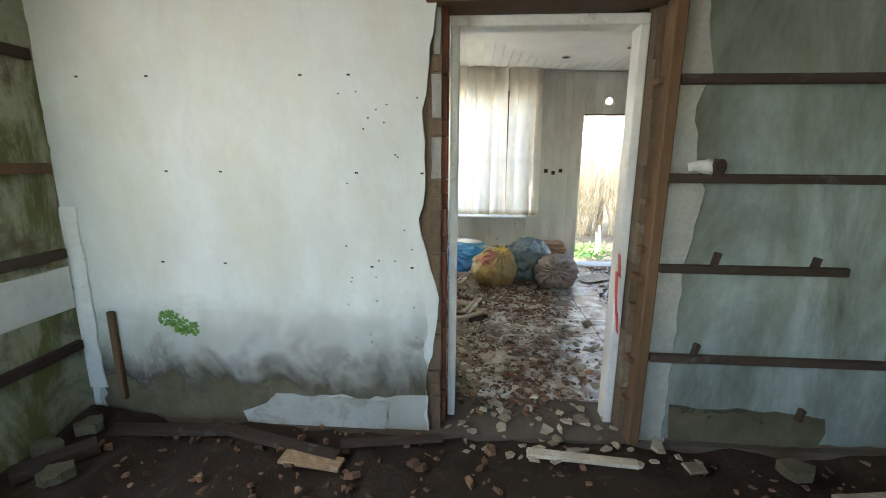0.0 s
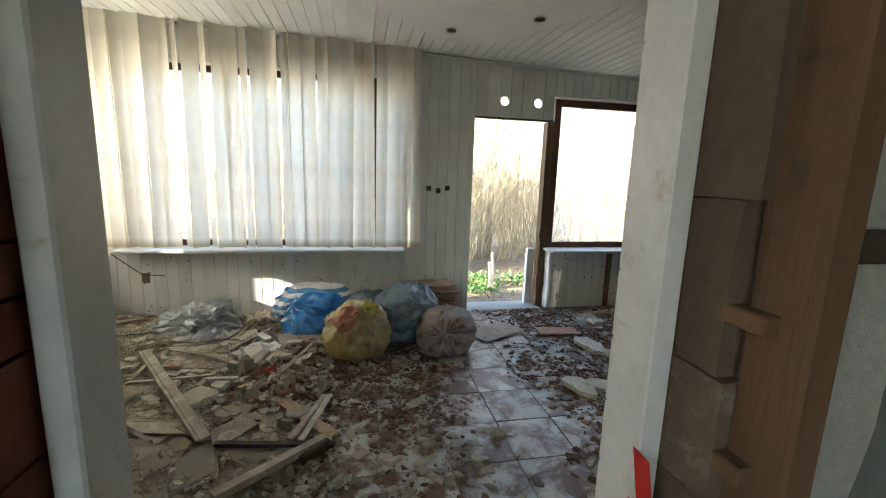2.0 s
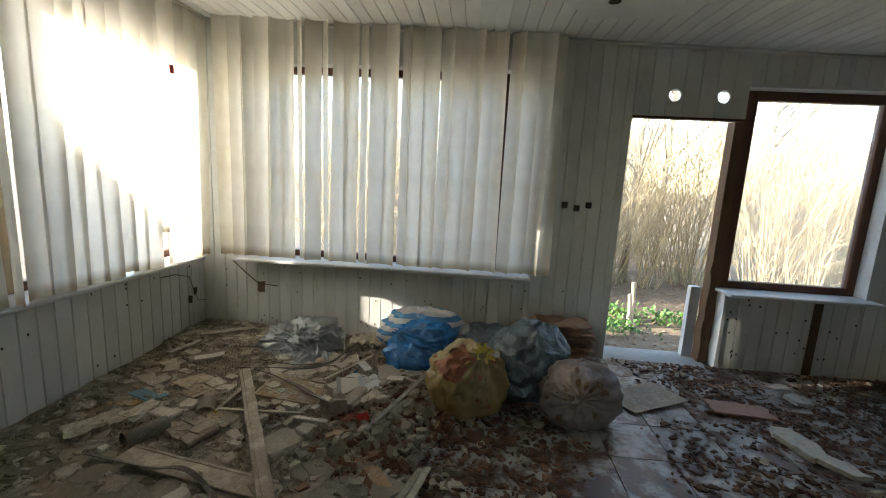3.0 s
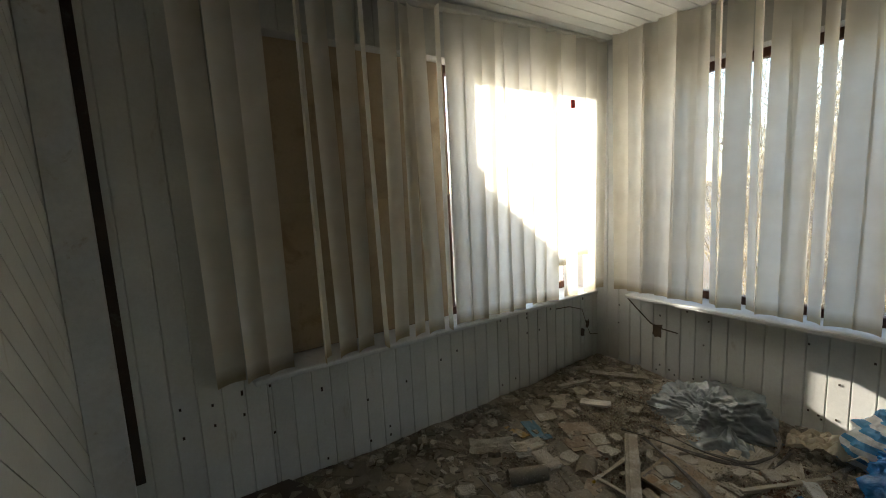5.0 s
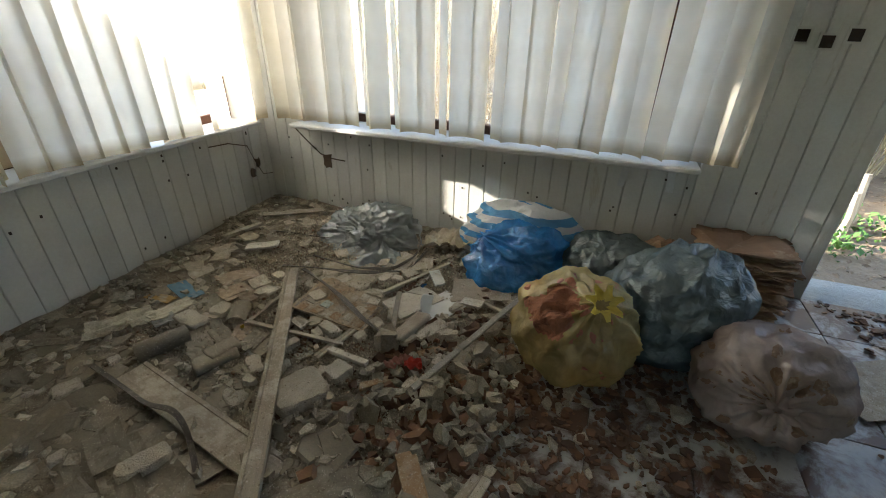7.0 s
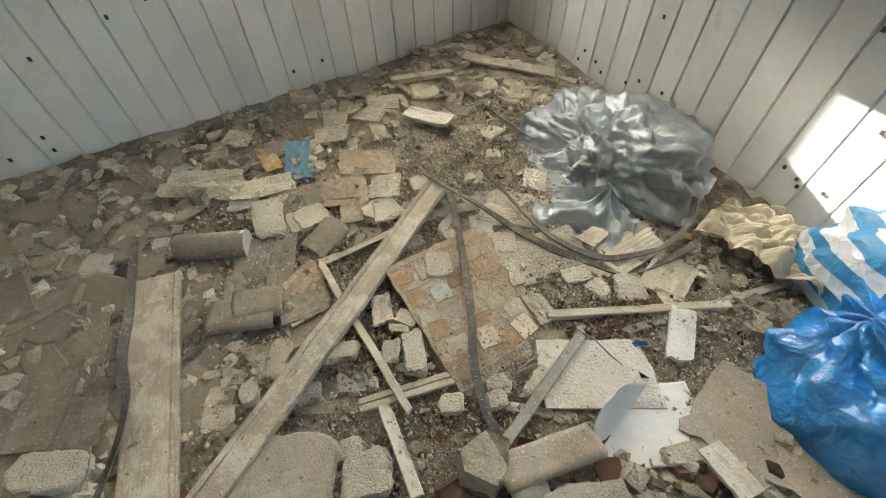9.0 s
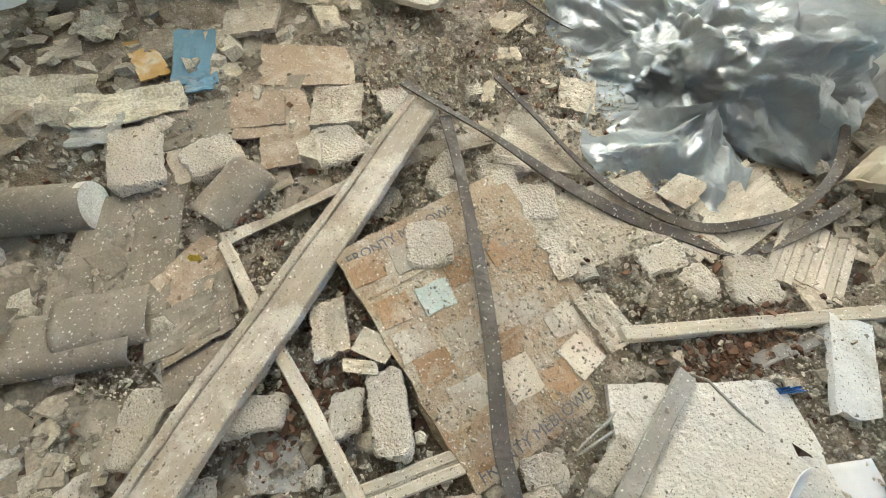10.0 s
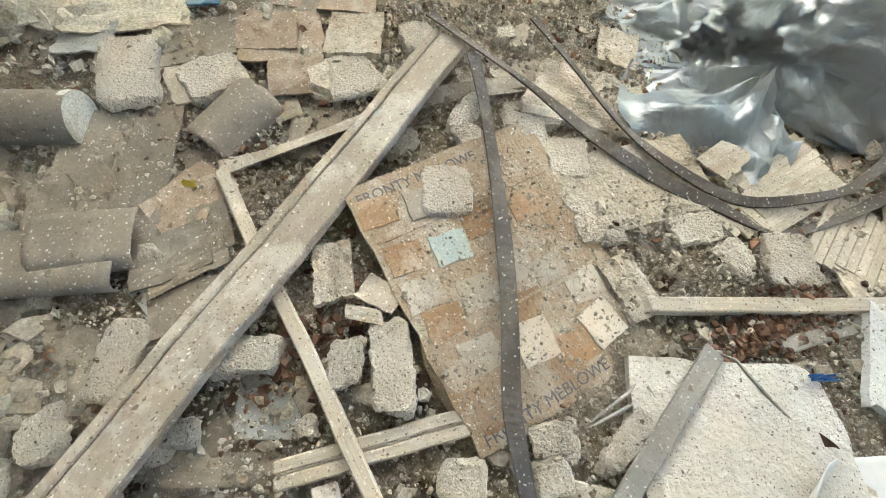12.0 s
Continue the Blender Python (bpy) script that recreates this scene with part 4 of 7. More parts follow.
def shrub_mesh(seed, stems, height, spread, lean, thick):
    rng = random.Random(seed)
    bm = bmesh.new()
    tw = bmesh.new()
    for i in range(stems):
        a = rng.uniform(0, math.tau)
        base = Vector((math.cos(a), math.sin(a), 0)) * rng.random() * 0.3
        d = Vector((math.cos(a) * rng.random() * spread + lean, math.sin(a) * rng.random() * spread, 1)).normalized()
        h = height * rng.uniform(0.5, 1)
        bend = Vector((rng.uniform(-0.3, 0.3), rng.uniform(-0.3, 0.3), 0))
        pts = [base + d * h * f + bend * f * f * h * 0.5 for f in (0, 0.25, 0.5, 0.75, 1)]
        r = thick * rng.uniform(0.6, 1.3)
        tube(bm, pts, r, r * 0.25, 4)
        for j in range(16):
            f = rng.uniform(0.25, 0.98)
            p = pts[0].lerp(pts[-1], f) + bend * (f * f - f) * h * 0.5
            q = Vector((rng.uniform(-1, 1), rng.uniform(-1, 1), rng.uniform(0.2, 1.4))).normalized() * rng.uniform(0.2, 0.6) * height * 0.3
            tube(tw, [p, p + q * 0.5 + Vector((0, 0, 0.02)), p + q], r * 0.45, r * 0.2, 3)
    out = []
    for name, b in (("stems", bm), ("twigs", tw)):
        me = bpy.data.meshes.new(name)
        b.to_mesh(me)
        b.free()
        me.materials.append(M["stem"])
        out.append(me)
    return out


SHRUBS = [shrub_mesh(s, 24, 3.3, 0.5, 0.12 * (s % 3 - 1), 0.0085) for s in range(5)]
rng = random.Random(11)
for i in range(66):
    if i < 34:
        x, y = rng.uniform(-2.2, 6.8), rng.uniform(8.2, 10.6)
    else:
        x, y = rng.uniform(-2, 12), rng.uniform(10.5, 15)
    g = group("shrub", pose(x, y, -0.2, 0, 0, rng.uniform(0, 360)), "leafless yellow-brown shrub of thin upright stems", "shrub", "garden thicket")
    k = rng.uniform(0.75, 1.25) if i < 34 else rng.uniform(1.0, 1.4)
    g.scale = (k, k, k)
    for me in SHRUBS[i % 5]:
        ob = new("stem" if me.name.startswith("stem") else "twig", me)
        ob.parent = g
        tagged(ob, kind="stuff")


def bare_tree(x, y, h, seed):
    rng = random.Random(seed)
    g = group("tree", pose(x, y, -0.2), "bare grey tree without leaves", "tree", "bare trees")
    bm = bmesh.new()
    trunk = [Vector((0.12 * rng.uniform(-1, 1) * f, 0.12 * rng.uniform(-1, 1) * f, h * f)) for f in (0, 0.2, 0.4, 0.6, 0.8, 1)]
    tube(bm, trunk, 0.07, 0.015, 7)
    part("trunk", bm, "trunk", g, smooth=True)
    bm = bmesh.new()
    for i in range(40):
        f = rng.uniform(0.25, 0.98)
        p = Vector((0, 0, h * f))
        a = rng.uniform(0, math.tau)
        d = Vector((math.cos(a), math.sin(a), rng.uniform(0.4, 1.2))).normalized() * (1.1 - f) * h * 0.55
        tube(bm, [p, p + d * 0.5 + Vector((0, 0, 0.05)), p + d], 0.02 * (1.3 - f), 0.004, 4)
        for j in range(5):
            q = p + d * rng.uniform(0.3, 1)
            e = Vector((rng.uniform(-1, 1), rng.uniform(-1, 1), rng.uniform(0, 1))) * 0.4
            tube(bm, [q, q + e * 0.6, q + e], 0.006, 0.002, 3)
    tagged(part("crown", bm, "trunk", g), kind="stuff")


for i, (x, y) in enumerate(((3.3, 10.5), (4.4, 12), (5.8, 11.2), (2.2, 13.5), (7, 14), (0.2, 13), (-2, 12.5), (4.9, 16), (8.5, 17))):
    bare_tree(x, y, 5.5 + (i * 37 % 5) * 0.6, i)

bm = bmesh.new()
for i in range(900):
    c = ((2.0, 8.0), (2.35, 7.75), (2.55, 8.3), (1.7, 8.25), (3.1, 8.2))[i % 5]
    x, y = rng.gauss(c[0], 0.16), rng.gauss(c[1], 0.13)
    a, t, l, z = rng.uniform(0, 360), rng.uniform(15, 70), rng.uniform(0.03, 0.08), rng.uniform(-0.2, -0.08)
    m = pose(x, y, z, t, 0, a)
    v = [bm.verts.new(m @ Vector(p)) for p in ((0, 0, 0), (l * 0.35, l * 0.5, 0.008), (0, l, 0), (-l * 0.35, l * 0.5, 0.008))]
    bm.faces.new(v)
tagged(part("weeds", bm, "leaf"), "low bright green weeds by the door", "weeds", "", "stuff")
for x, y, h in ((2.05, 7.9, 0.42), (2.52, 7.95, 0.4), (2.62, 8.15, 0.5)):
    bm = bmesh.new()
    tube(bm, [Vector((0, 0, 0)), Vector((0.01, 0, h * 0.5)), Vector((-0.01, 0.01, h))], 0.03, 0.024, 7)
    ob = part("stump", bm, "trunk")
    ob.matrix_world = pose(x, y, -0.2)
    tagged(ob, "cut dark stump among weeds", "stump", "cut stumps")
bm = bmesh.new()
for i in range(2600):
    x, y = rng.uniform(0.5, 4.5), rng.uniform(6.8, 10.5)
    l = rng.uniform(0.02, 0.05)
    m = pose(x, y, -0.2 + rng.uniform(0.003, 0.02), rng.uniform(-25, 25), rng.uniform(-25, 25), rng.uniform(0, 360))
    bm.faces.new([bm.verts.new(m @ Vector(p)) for p in ((0, -l * 0.5, 0), (l * 0.4, 0, 0.004), (0, l * 0.6, 0), (-l * 0.4, 0, 0.004))])
tagged(part("leaf_litter", bm, surface("dry_leaf", (0.27, 0.19, 0.12), (0.15, 0.1, 0.06), grain=30, blotch=6, rough=0.9, bump=0.1, vary=0.45, island=True)), "dry fallen leaves outside the door", "leaf litter", "", "stuff")

# ---- waste bags and other large things ----
M["poly_blue"] = film("blue_polythene", (0.03, 0.29, 0.76), 0.05, 0.2, 0.12)
M["poly_yellow"] = film("yellow_polythene", (0.80, 0.64, 0.27), 0.5, 0.22, 0.13, 0.45)
M["poly_knot"] = film("bright_yellow_polythene", (0.85, 0.66, 0.08), 0.1, 0.3, 0.08)
M["poly_green"] = film("grey_green_polythene", (0.11, 0.15, 0.155), 0.05, 0.25, 0.12)
M["poly_brown"] = film("pinkish_clear_polythene", (0.56, 0.44, 0.38), 0.5, 0.3, 0.09, 0.4)
M["poly_grey"] = film("grey_polythene", (0.265, 0.30, 0.305), 0.05, 0.3, 0.15, 0.36)
M["poly_stripe"] = film("striped_polythene", (0.05, 0.28, 0.6), 0.05, 0.3, 0.1)
nt = M["poly_stripe"].node_tree
wave = nd(nt, "ShaderNodeTexWave", Scale=4.2, Distortion=2.0, Detail=2.0)
wave.bands_direction = "Z"
tcs = nt.nodes.new("ShaderNodeTexCoord")
nt.links.new(tcs.outputs["Object"], wave.inputs[0])
nt.links.new(ramp(nt, wave.outputs[1], [(0.45, (0.05, 0.3, 0.62)), (0.55, (0.75, 0.78, 0.8))]), [n for n in nt.nodes if n.type == "BSDF_DIFFUSE"][0].inputs[0])
M["fill_red"] = surface("red_brown_waste", (0.40, 0.17, 0.10), (0.2, 0.08, 0.045), stain=(0.16, 0.07, 0.04), stain_at=0.56, grain=30, blotch=9, rough=0.9, bump=1.0, vary=0)
M["fill_brown"] = surface("leafy_waste", (0.22, 0.14, 0.09), (0.1, 0.06, 0.04), stain=(0.34, 0.27, 0.2), stain_at=0.55, grain=35, blotch=10, rough=0.9, bump=1.0, vary=0)
M["fill_dark"] = surface("dark_waste", (0.05, 0.06, 0.06), (0.02, 0.025, 0.025), grain=20, blotch=7, rough=0.8, bump=0.8, vary=0)
M["cloth_dark"] = surface("dark_grey_upholstery", (0.06, 0.065, 0.075), (0.035, 0.04, 0.045), grain=160, blotch=4, rough=0.95, bump=0.3, vary=0)
M["paper_stack"] = surface("brown_paper_stack", (0.34, 0.22, 0.14), (0.2, 0.12, 0.075), stain=(0.42, 0.33, 0.24), grain=14, blotch=4, rough=0.9, bump=0.4, stretch=(0.6, 0.6, 14), vary=0.2)


FOLDS = [(Vector((random.gauss(0, 1), random.gauss(0, 1), random.gauss(0, 1))).normalized(), random.uniform(-0.75, 0.75), random.choice((-1, 1)) * random.uniform(0.5, 1)) for _ in range(46)]


def creased(p, first=0, count=16):
    """Straight sharp creases between flat facets, as in crumpled film."""
    h = 0.0
    for n, o, s in FOLDS[first:first + count]:
        h += s * (abs(p.dot(n) - o) - 0.5)
    return h


def wrinkled(p, freq, first=0, count=7):
    """Fine repeating creases at many angles."""
    h = 0.0
    q = p + 0.22 * noise.noise_vector(p * 2.3)
    for n, o, s in FOLDS[first:first + count]:
        h += abs((q.dot(n) * freq * (0.7 + 0.5 * abs(o)) + o * 3) % 1.0 - 0.5) - 0.25
    return h


def sack(seed, size, folds=16, crease=0.12, lump=0.1, knot=Vector((0, -0.5, 0.85)), squash=0.06, crumple=0.045):
    """A filled bag, gathered in pleats towards its knot, flat where it lies."""
    bm = bmesh.new()
    axis = knot.normalized()
    u = axis.orthogonal().normalized()
    w = axis.cross(u)
    rings, sides = 44, 96
    off = Vector((seed * 3.1, seed * 1.7, seed * 5.3))
    rows = []
    for i in range(rings + 1):
        th = math.pi * (0.02 + 0.98 * i / rings)
        row = []
        for j in range(sides):
            a = math.tau * j / sides
            d = axis * math.cos(th) + (u * math.cos(a) + w * math.sin(a)) * math.sin(th)
            pull = math.exp(-th * 1.5)
            pl = crease * (0.25 + pull * 1.6) * abs(math.sin(a * folds / 2 + 1.5 * noise.noise(d * 2 + off)))
            r = 1 - pl * min(1, th * 2, (math.pi - th) * 1.2) + lump * noise.noise(d * 1.7 + off) + 0.09 * noise.noise(d * 4 + off) + 0.05 * abs(noise.noise(d * 11 + off)) + crumple * creased(d, seed * 4, 20) + 0.35 * crumple * wrinkled(d, 2.6, seed * 5)
            if th < 0.35:
                r *= 1.0 + 0.1 * (0.35 - th)
            p = d * r
            row.append(bm.verts.new((p.x * size[0], p.y * size[1], p.z * size[2])))
        rows.append(row)
    for q, s in zip(rows, rows[1:]):
        for j in range(sides):
            bm.faces.new((q[j], q[(j + 1) % sides], s[(j + 1) % sides], s[j]))
    bm.faces.new(rows[0])
    bm.faces.new(rows[-1][::-1])
    bmesh.ops.recalc_face_normals(bm, faces=bm.faces[:])
    low = -size[2] * (1 - squash * 5)
    for v in bm.verts:
        if v.co.z < low:
            v.co.z = low + (v.co.z - low) * 0.08
    zmin = min(v.co.z for v in bm.verts)
    for v in bm.verts:
        v.co.z -= zmin
    return bm, -zmin


def tuft(seed, r, h):
    """The gathered mouth of a tied bag, flaring out."""
    bm = bmesh.new()
    rows = []
    for i in range(9):
        f = i / 8
        rad = r * (0.35 + 1.1 * abs(f - 0.3) ** 1.2 * 1.8)
        row = []
        for j in range(28):
            a = math.tau * j / 28
            rr = rad * (1 + 0.35 * math.sin(a * 7 + seed) * f + 0.2 * noise.noise(Vector((math.cos(a) * 2, math.sin(a) * 2, f * 3 + seed))))
            row.append(bm.verts.new((rr * math.cos(a), rr * math.sin(a), h * f)))
        rows.append(row)
    for q, s in zip(rows, rows[1:]):
        for j in range(28):
            bm.faces.new((q[j], q[(j + 1) % 28], s[(j + 1) % 28], s[j]))
    return bm


def waste_bag(x, y, turn, size, skin, fill, seed, label, knot, folds=16, crease=0.12, tuft_r=0.04, tuft_h=0.07, tilt=(0, 0), crumple=0.045, tear=None):
    g = group("waste_bag", pose(x, y, 0.012, tilt[0], tilt[1], turn), label, "waste bag", "waste bags")
    bm, lift = sack(seed, size, folds, crease, knot=knot, crumple=crumple)
    if tear:
        d, span = Vector(tear[0]).normalized(), tear[1]
        hole = [f for f in bm.faces if (Vector((f.calc_center_median().x / size[0], f.calc_center_median().y / size[1], (f.calc_center_median().z - lift) / size[2])).normalized() - d).length < span * (1 + 0.5 * noise.noise(f.calc_center_median() * 14))]
        bmesh.ops.delete(bm, geom=hole, context="FACES")
    part("bag", bm, skin, g, smooth=True)
    if fill:
        bm, _ = sack(seed, [s * 0.93 for s in size], folds, crease * 0.6, knot=knot)
        for v in bm.verts:
            v.co.z += 0.012
            v.co += 0.02 * noise.noise_vector(v.co * 18)
        part("filling", bm, fill, g)
    if tuft_r:
        k = knot.normalized()
        p = Vector((k.x * size[0], k.y * size[1], k.z * size[2])) * 0.93 + Vector((0, 0, lift))
        ob = part("knot", tuft(seed, tuft_r, tuft_h), "poly_knot" if skin == "poly_yellow" else skin, g, smooth=True)
        ob.matrix_basis = Matrix.Translation(p) @ k.to_track_quat("Z", "Y").to_matrix().to_4x4()
    return g


waste_bag(0.67, 5.50, 0, (0.245, 0.24, 0.25), "poly_yellow", "fill_red", 1, "tied translucent yellow bag full of red-brown waste", Vector((0.3, -0.5, 0.75)), 13, 0.12, 0.035, 0.07, tear=((-0.42, -0.55, 0.62), 0.46))
waste_bag(1.04, 5.78, 10, (0.29, 0.30, 0.265), "poly_green", None, 2, "bulging grey-green plastic waste bag", Vector((0.5, 0.3, 0.75)), 9, 0.12, 0, 0, crumple=0.075)
waste_bag(1.35, 5.46, 0, (0.25, 0.225, 0.205), "poly_brown", "fill_brown", 3, "tied clear pinkish bag full of leafy waste", Vector((-0.15, -0.9, 0.35)), 15, 0.12, 0.028, 0.05)
waste_bag(0.33, 6.06, 28, (0.31, 0.24, 0.19), "poly_blue", None, 4, "torn bright blue plastic bag slumped on rubble", Vector((-0.7, 0.3, 0.6)), 12, 0.2, 0, 0, crumple=0.12)
waste_bag(0.28, 6.285, -6, (0.37, 0.16, 0.225), "poly_stripe", None, 5, "blue and white striped plastic bag against the wall", Vector((0.5, 0.6, -0.6)), 9, 0.08, 0, 0, crumple=0.08)
waste_bag(0.83, 6.17, -10, (0.27, 0.20, 0.19), "poly_green", None, 6, "slack dark green plastic bag of waste", Vector((0.3, 0.5, -0.9)), 9, 0.08, 0, 0, crumple=0.1)

# slack grey bag, crumpled
bm = bmesh.new()
bmesh.ops.create_icosphere(bm, subdivisions=6, radius=1)
for v in bm.verts:
    d = v.co.copy()
    k = d + 0.25 * noise.noise_vector(d * 1.6)
    r = 0.94 + 0.12 * creased(d, 0, 26) + 0.07 * creased(d, 26, 20) + 0.05 * abs(noise.noise(d * 9)) + 0.09 * wrinkled(d, 2.2, 4) + 0.08 * wrinkled(d, 4.4, 12) + 0.05 * wrinkled(d, 8, 22) - 0.25 * abs(noise.noise(k * 1.3))
    r = max(0.45, min(1.2, r))
    up = 0.26 if d.z > 0 else 0.02
    v.co = Vector((d.x * r * 0.33, d.y * r * 0.27, max(0.0, 0.01 + d.z * r * up)))
gb = part("plastic_sheet", bm, "poly_grey", smooth=True)
gb.matrix_world = pose(-0.66, 6.14, 0.02, 0, 0, 25)
tagged(gb, "crumpled glossy grey plastic bag on rubble", "plastic bag")
bm = bmesh.new()
rows = []
for i in range(19):
    f = i / 18
    row = []
    for j in range(97):
        u = j / 96
        a = math.radians(-152 + 200 * u)
        w = u + 0.05 * math.sin(u * 9) + 0.05 * noise.noise(Vector((u * 4, f * 1.4, 3)))
        fold = abs((w * 3.6) % 1.0 - 0.5) * 2
        long = 0.20 - 0.11 * max(0.0, (u - 0.35) / 0.65) + 0.035 * noise.noise(Vector((u * 7, 2.2, 0)))
        r = 0.006 + long * f
        z = 0.085 * (1 - f) ** 1.5 + 0.05 * f * (fold - 0.3) + 0.03 * wrinkled(Vector((u * 2.2, f * 1.4, 0.4)), 1.9, 8)
        row.append(bm.verts.new((r * math.cos(a), r * math.sin(a), max(0.002, z))))
    rows.append(row)
for q, r in zip(rows, rows[1:]):
    for j in range(96):
        bm.faces.new((q[j], q[j + 1], r[j + 1], r[j]))
fl = part("plastic_flap", bm, "poly_grey", smooth=True)
fl.matrix_world = pose(-0.491, 5.985, 0.02)
tagged(fl, "gathered pleated tail of a grey plastic bag", "plastic bag")
# a white-backed brown sheet whose corner has turned over
M["white_paper"] = surface("white_grey_paper", (0.64, 0.64, 0.62), (0.57, 0.57, 0.55), stain=(0.45, 0.43, 0.38), stain_at=0.64, grain=50, blotch=6, rough=0.6, bump=0.05, vary=0)
bm = bmesh.new()
bmesh.ops.create_grid(bm, x_segments=30, y_segments=24, size=1)
for v in bm.verts:
    x, y = v.co.x, v.co.y
    over = max(0.0, -0.75 * x + 0.65 * y - 0.35)
    v.co = Vector((x * 0.13 + 0.05 * over ** 2, y * 0.085 - 0.04 * over ** 2, 0.006 + 0.075 * math.sin(min(1.6, over * 1.5)) + 0.004 * noise.noise(Vector((x * 2, y * 2, 5)))))
fl = part("paper_sheet", bm, "white_paper", smooth=True)
fl.matrix_world = pose(0.045, 5.60, 0.032, 0, 0, 65)
fl.modifiers.new("thickness", "SOLIDIFY").thickness = 0.0012
tagged(fl, "white paper sheet with a turned-up corner on rubble", "paper")
bm = bmesh.new()
bmesh.ops.create_grid(bm, x_segments=60, y_segments=50, size=1)
for v in bm.verts:
    x, y = v.co.x, v.co.y
    v.co = Vector((x * 0.16, y * 0.1, 0.02 + 0.09 * abs(noise.noise(Vector((x * 1.8, y * 1.6, 17)))) + 0.02 * abs(noise.noise(Vector((x * 6, y * 5, 9)))) + 0.05 * (1 - abs(x))))
fl = part("paper_sack", bm, surface("cream_paper_sack", (0.6, 0.54, 0.42), (0.45, 0.38, 0.27), grain=30, blotch=6, rough=0.8, bump=0.3, vary=0))
fl.matrix_world = pose(-0.13, 6.24, 0.02, 0, 0, 10)
tagged(fl, "crumpled cream paper sack by the wall", "paper sack")

# bundle of papers beside the door
st = group("paper_bundle", pose(1.40, 6.28, 0), "untidy stack of old brown papers", "paper stack")
rng = random.Random(21)
for i in range(30):
    bm = slab(ragged([(-0.2, -0.13), (0.2, -0.13), (0.2, 0.13), (-0.2, 0.13)], 0.016, 0.03, i), 0.007)
    for v in bm.verts:
        v.co.z += 0.02 * noise.noise(Vector((v.co.x * 7, v.co.y * 7, i * 0.3)))
    ob = part("paper", bm, "paper_stack", st)
    ob.matrix_basis = pose(rng.uniform(-0.03, 0.03), rng.uniform(-0.02, 0.02), i * 0.0118, rng.uniform(-2, 2), rng.uniform(-2, 2), rng.uniform(-9, 9))
for x, y in ((1.05, 6.33), (1.13, 6.25)):
    bm = bmesh.new()
    bmesh.ops.create_icosphere(bm, subdivisions=4, radius=1)
    for v in bm.verts:
        d = v.co.copy()
        r = 1 - 0.35 * abs(noise.noise(d * 2 + Vector((x * 9, 0, 0)))) - 0.12 * abs(noise.noise(d * 6))
        v.co = Vector((d.x * r * 0.15, d.y * r * 0.1, max(0, (d.z * r + 0.7) * 0.17)))
    ob = part("crumpled_paper", bm, "paper_stack")
    ob.matrix_world = pose(x, y, 0.01)
    tagged(ob, "crumpled brown wrapping paper", "paper", "crumpled papers")

# overturned armchair
ch = group("armchair", pose(3.46, 4.86, 0, 0, 0, 12), "overturned dark grey upholstered armchair", "armchair")


def pad(name, x0, x1, y0, y1, z0, z1, parent, sharp=4.0):
    """A stuffed part: a box with generously rounded edges."""
    bm = bmesh.new()
    bmesh.ops.create_icosphere(bm, subdivisions=4, radius=1)
    for v in bm.verts:
        d = v.co
        r = (abs(d.x) ** sharp + abs(d.y) ** sharp + abs(d.z) ** sharp) ** (-1 / sharp)
        d = d * r * (1 + 0.02 * noise.noise(d * 3))
        v.co = Vector(((x0 + x1) / 2 + d.x * (x1 - x0) / 2, (y0 + y1) / 2 + d.y * (y1 - y0) / 2, (z0 + z1) / 2 + d.z * (z1 - z0) / 2))
    part(name, bm, "cloth_dark", parent, smooth=True)


pad("armrest", -0.34, 0.4, -0.13, 0.11, 0.2, 0.42, ch)
pad("side", -0.24, 0.38, -0.1, 0.08, 0.0, 0.24, ch)
pad("seat", -0.2, 0.38, 0.1, 0.55, 0.05, 0.2, ch)
pad("armrest", 0.42, 0.62, 0.34, 0.62, 0.14, 0.42, ch)

# ---- floor pieces ----
M["rubble"] = surface("porous_plaster_block", (0.56, 0.51, 0.42), (0.45, 0.4, 0.32), stain=(0.40, 0.345, 0.265), stain_at=0.58, stain_soft=0.2, grain=70, blotch=12, rough=1.0, bump=1.0, vary=0.1, bump_scale=210, dusty=0.5, dust_color=(0.66, 0.62, 0.54), grit=0.12)
M["foam"] = surface("dirty_white_foam", (0.66, 0.65, 0.58), (0.52, 0.5, 0.43), stain=(0.4, 0.36, 0.28), grain=80, blotch=8, rough=0.95, bump=0.4, vary=0.08, grit=0.45)
M["lino"] = surface("grey_brown_sheet", (0.225, 0.195, 0.15), (0.185, 0.16, 0.122), stain=(0.15, 0.12, 0.083), stain_at=0.6, grain=90, blotch=7, rough=0.7, bump=0.12, vary=0.14, dusty=0.5, dust_color=(0.35, 0.31, 0.25))
M["brown_sheet"] = surface("brown_backed_sheet", (0.33, 0.285, 0.225), (0.27, 0.23, 0.18), stain=(0.24, 0.19, 0.14), grain=90, blotch=6, rough=0.7, bump=0.12, vary=0.08, dusty=0.4, dust_color=(0.45, 0.41, 0.34))
M["veneer"] = surface("splintered_brown_board", (0.33, 0.21, 0.115), (0.22, 0.135, 0.075), stain=(0.4, 0.33, 0.24), stain_at=0.58, grain=40, blotch=9, rough=0.9, bump=0.4, vary=0.15, dusty=0.6, dust_color=(0.47, 0.4, 0.31))
M["card"] = surface("dusty_card", (0.42, 0.365, 0.285), (0.33, 0.285, 0.215), stain=(0.28, 0.22, 0.15), stain_at=0.6, grain=60, blotch=8, rough=0.95, bump=0.3, vary=0.12, dusty=0.7)
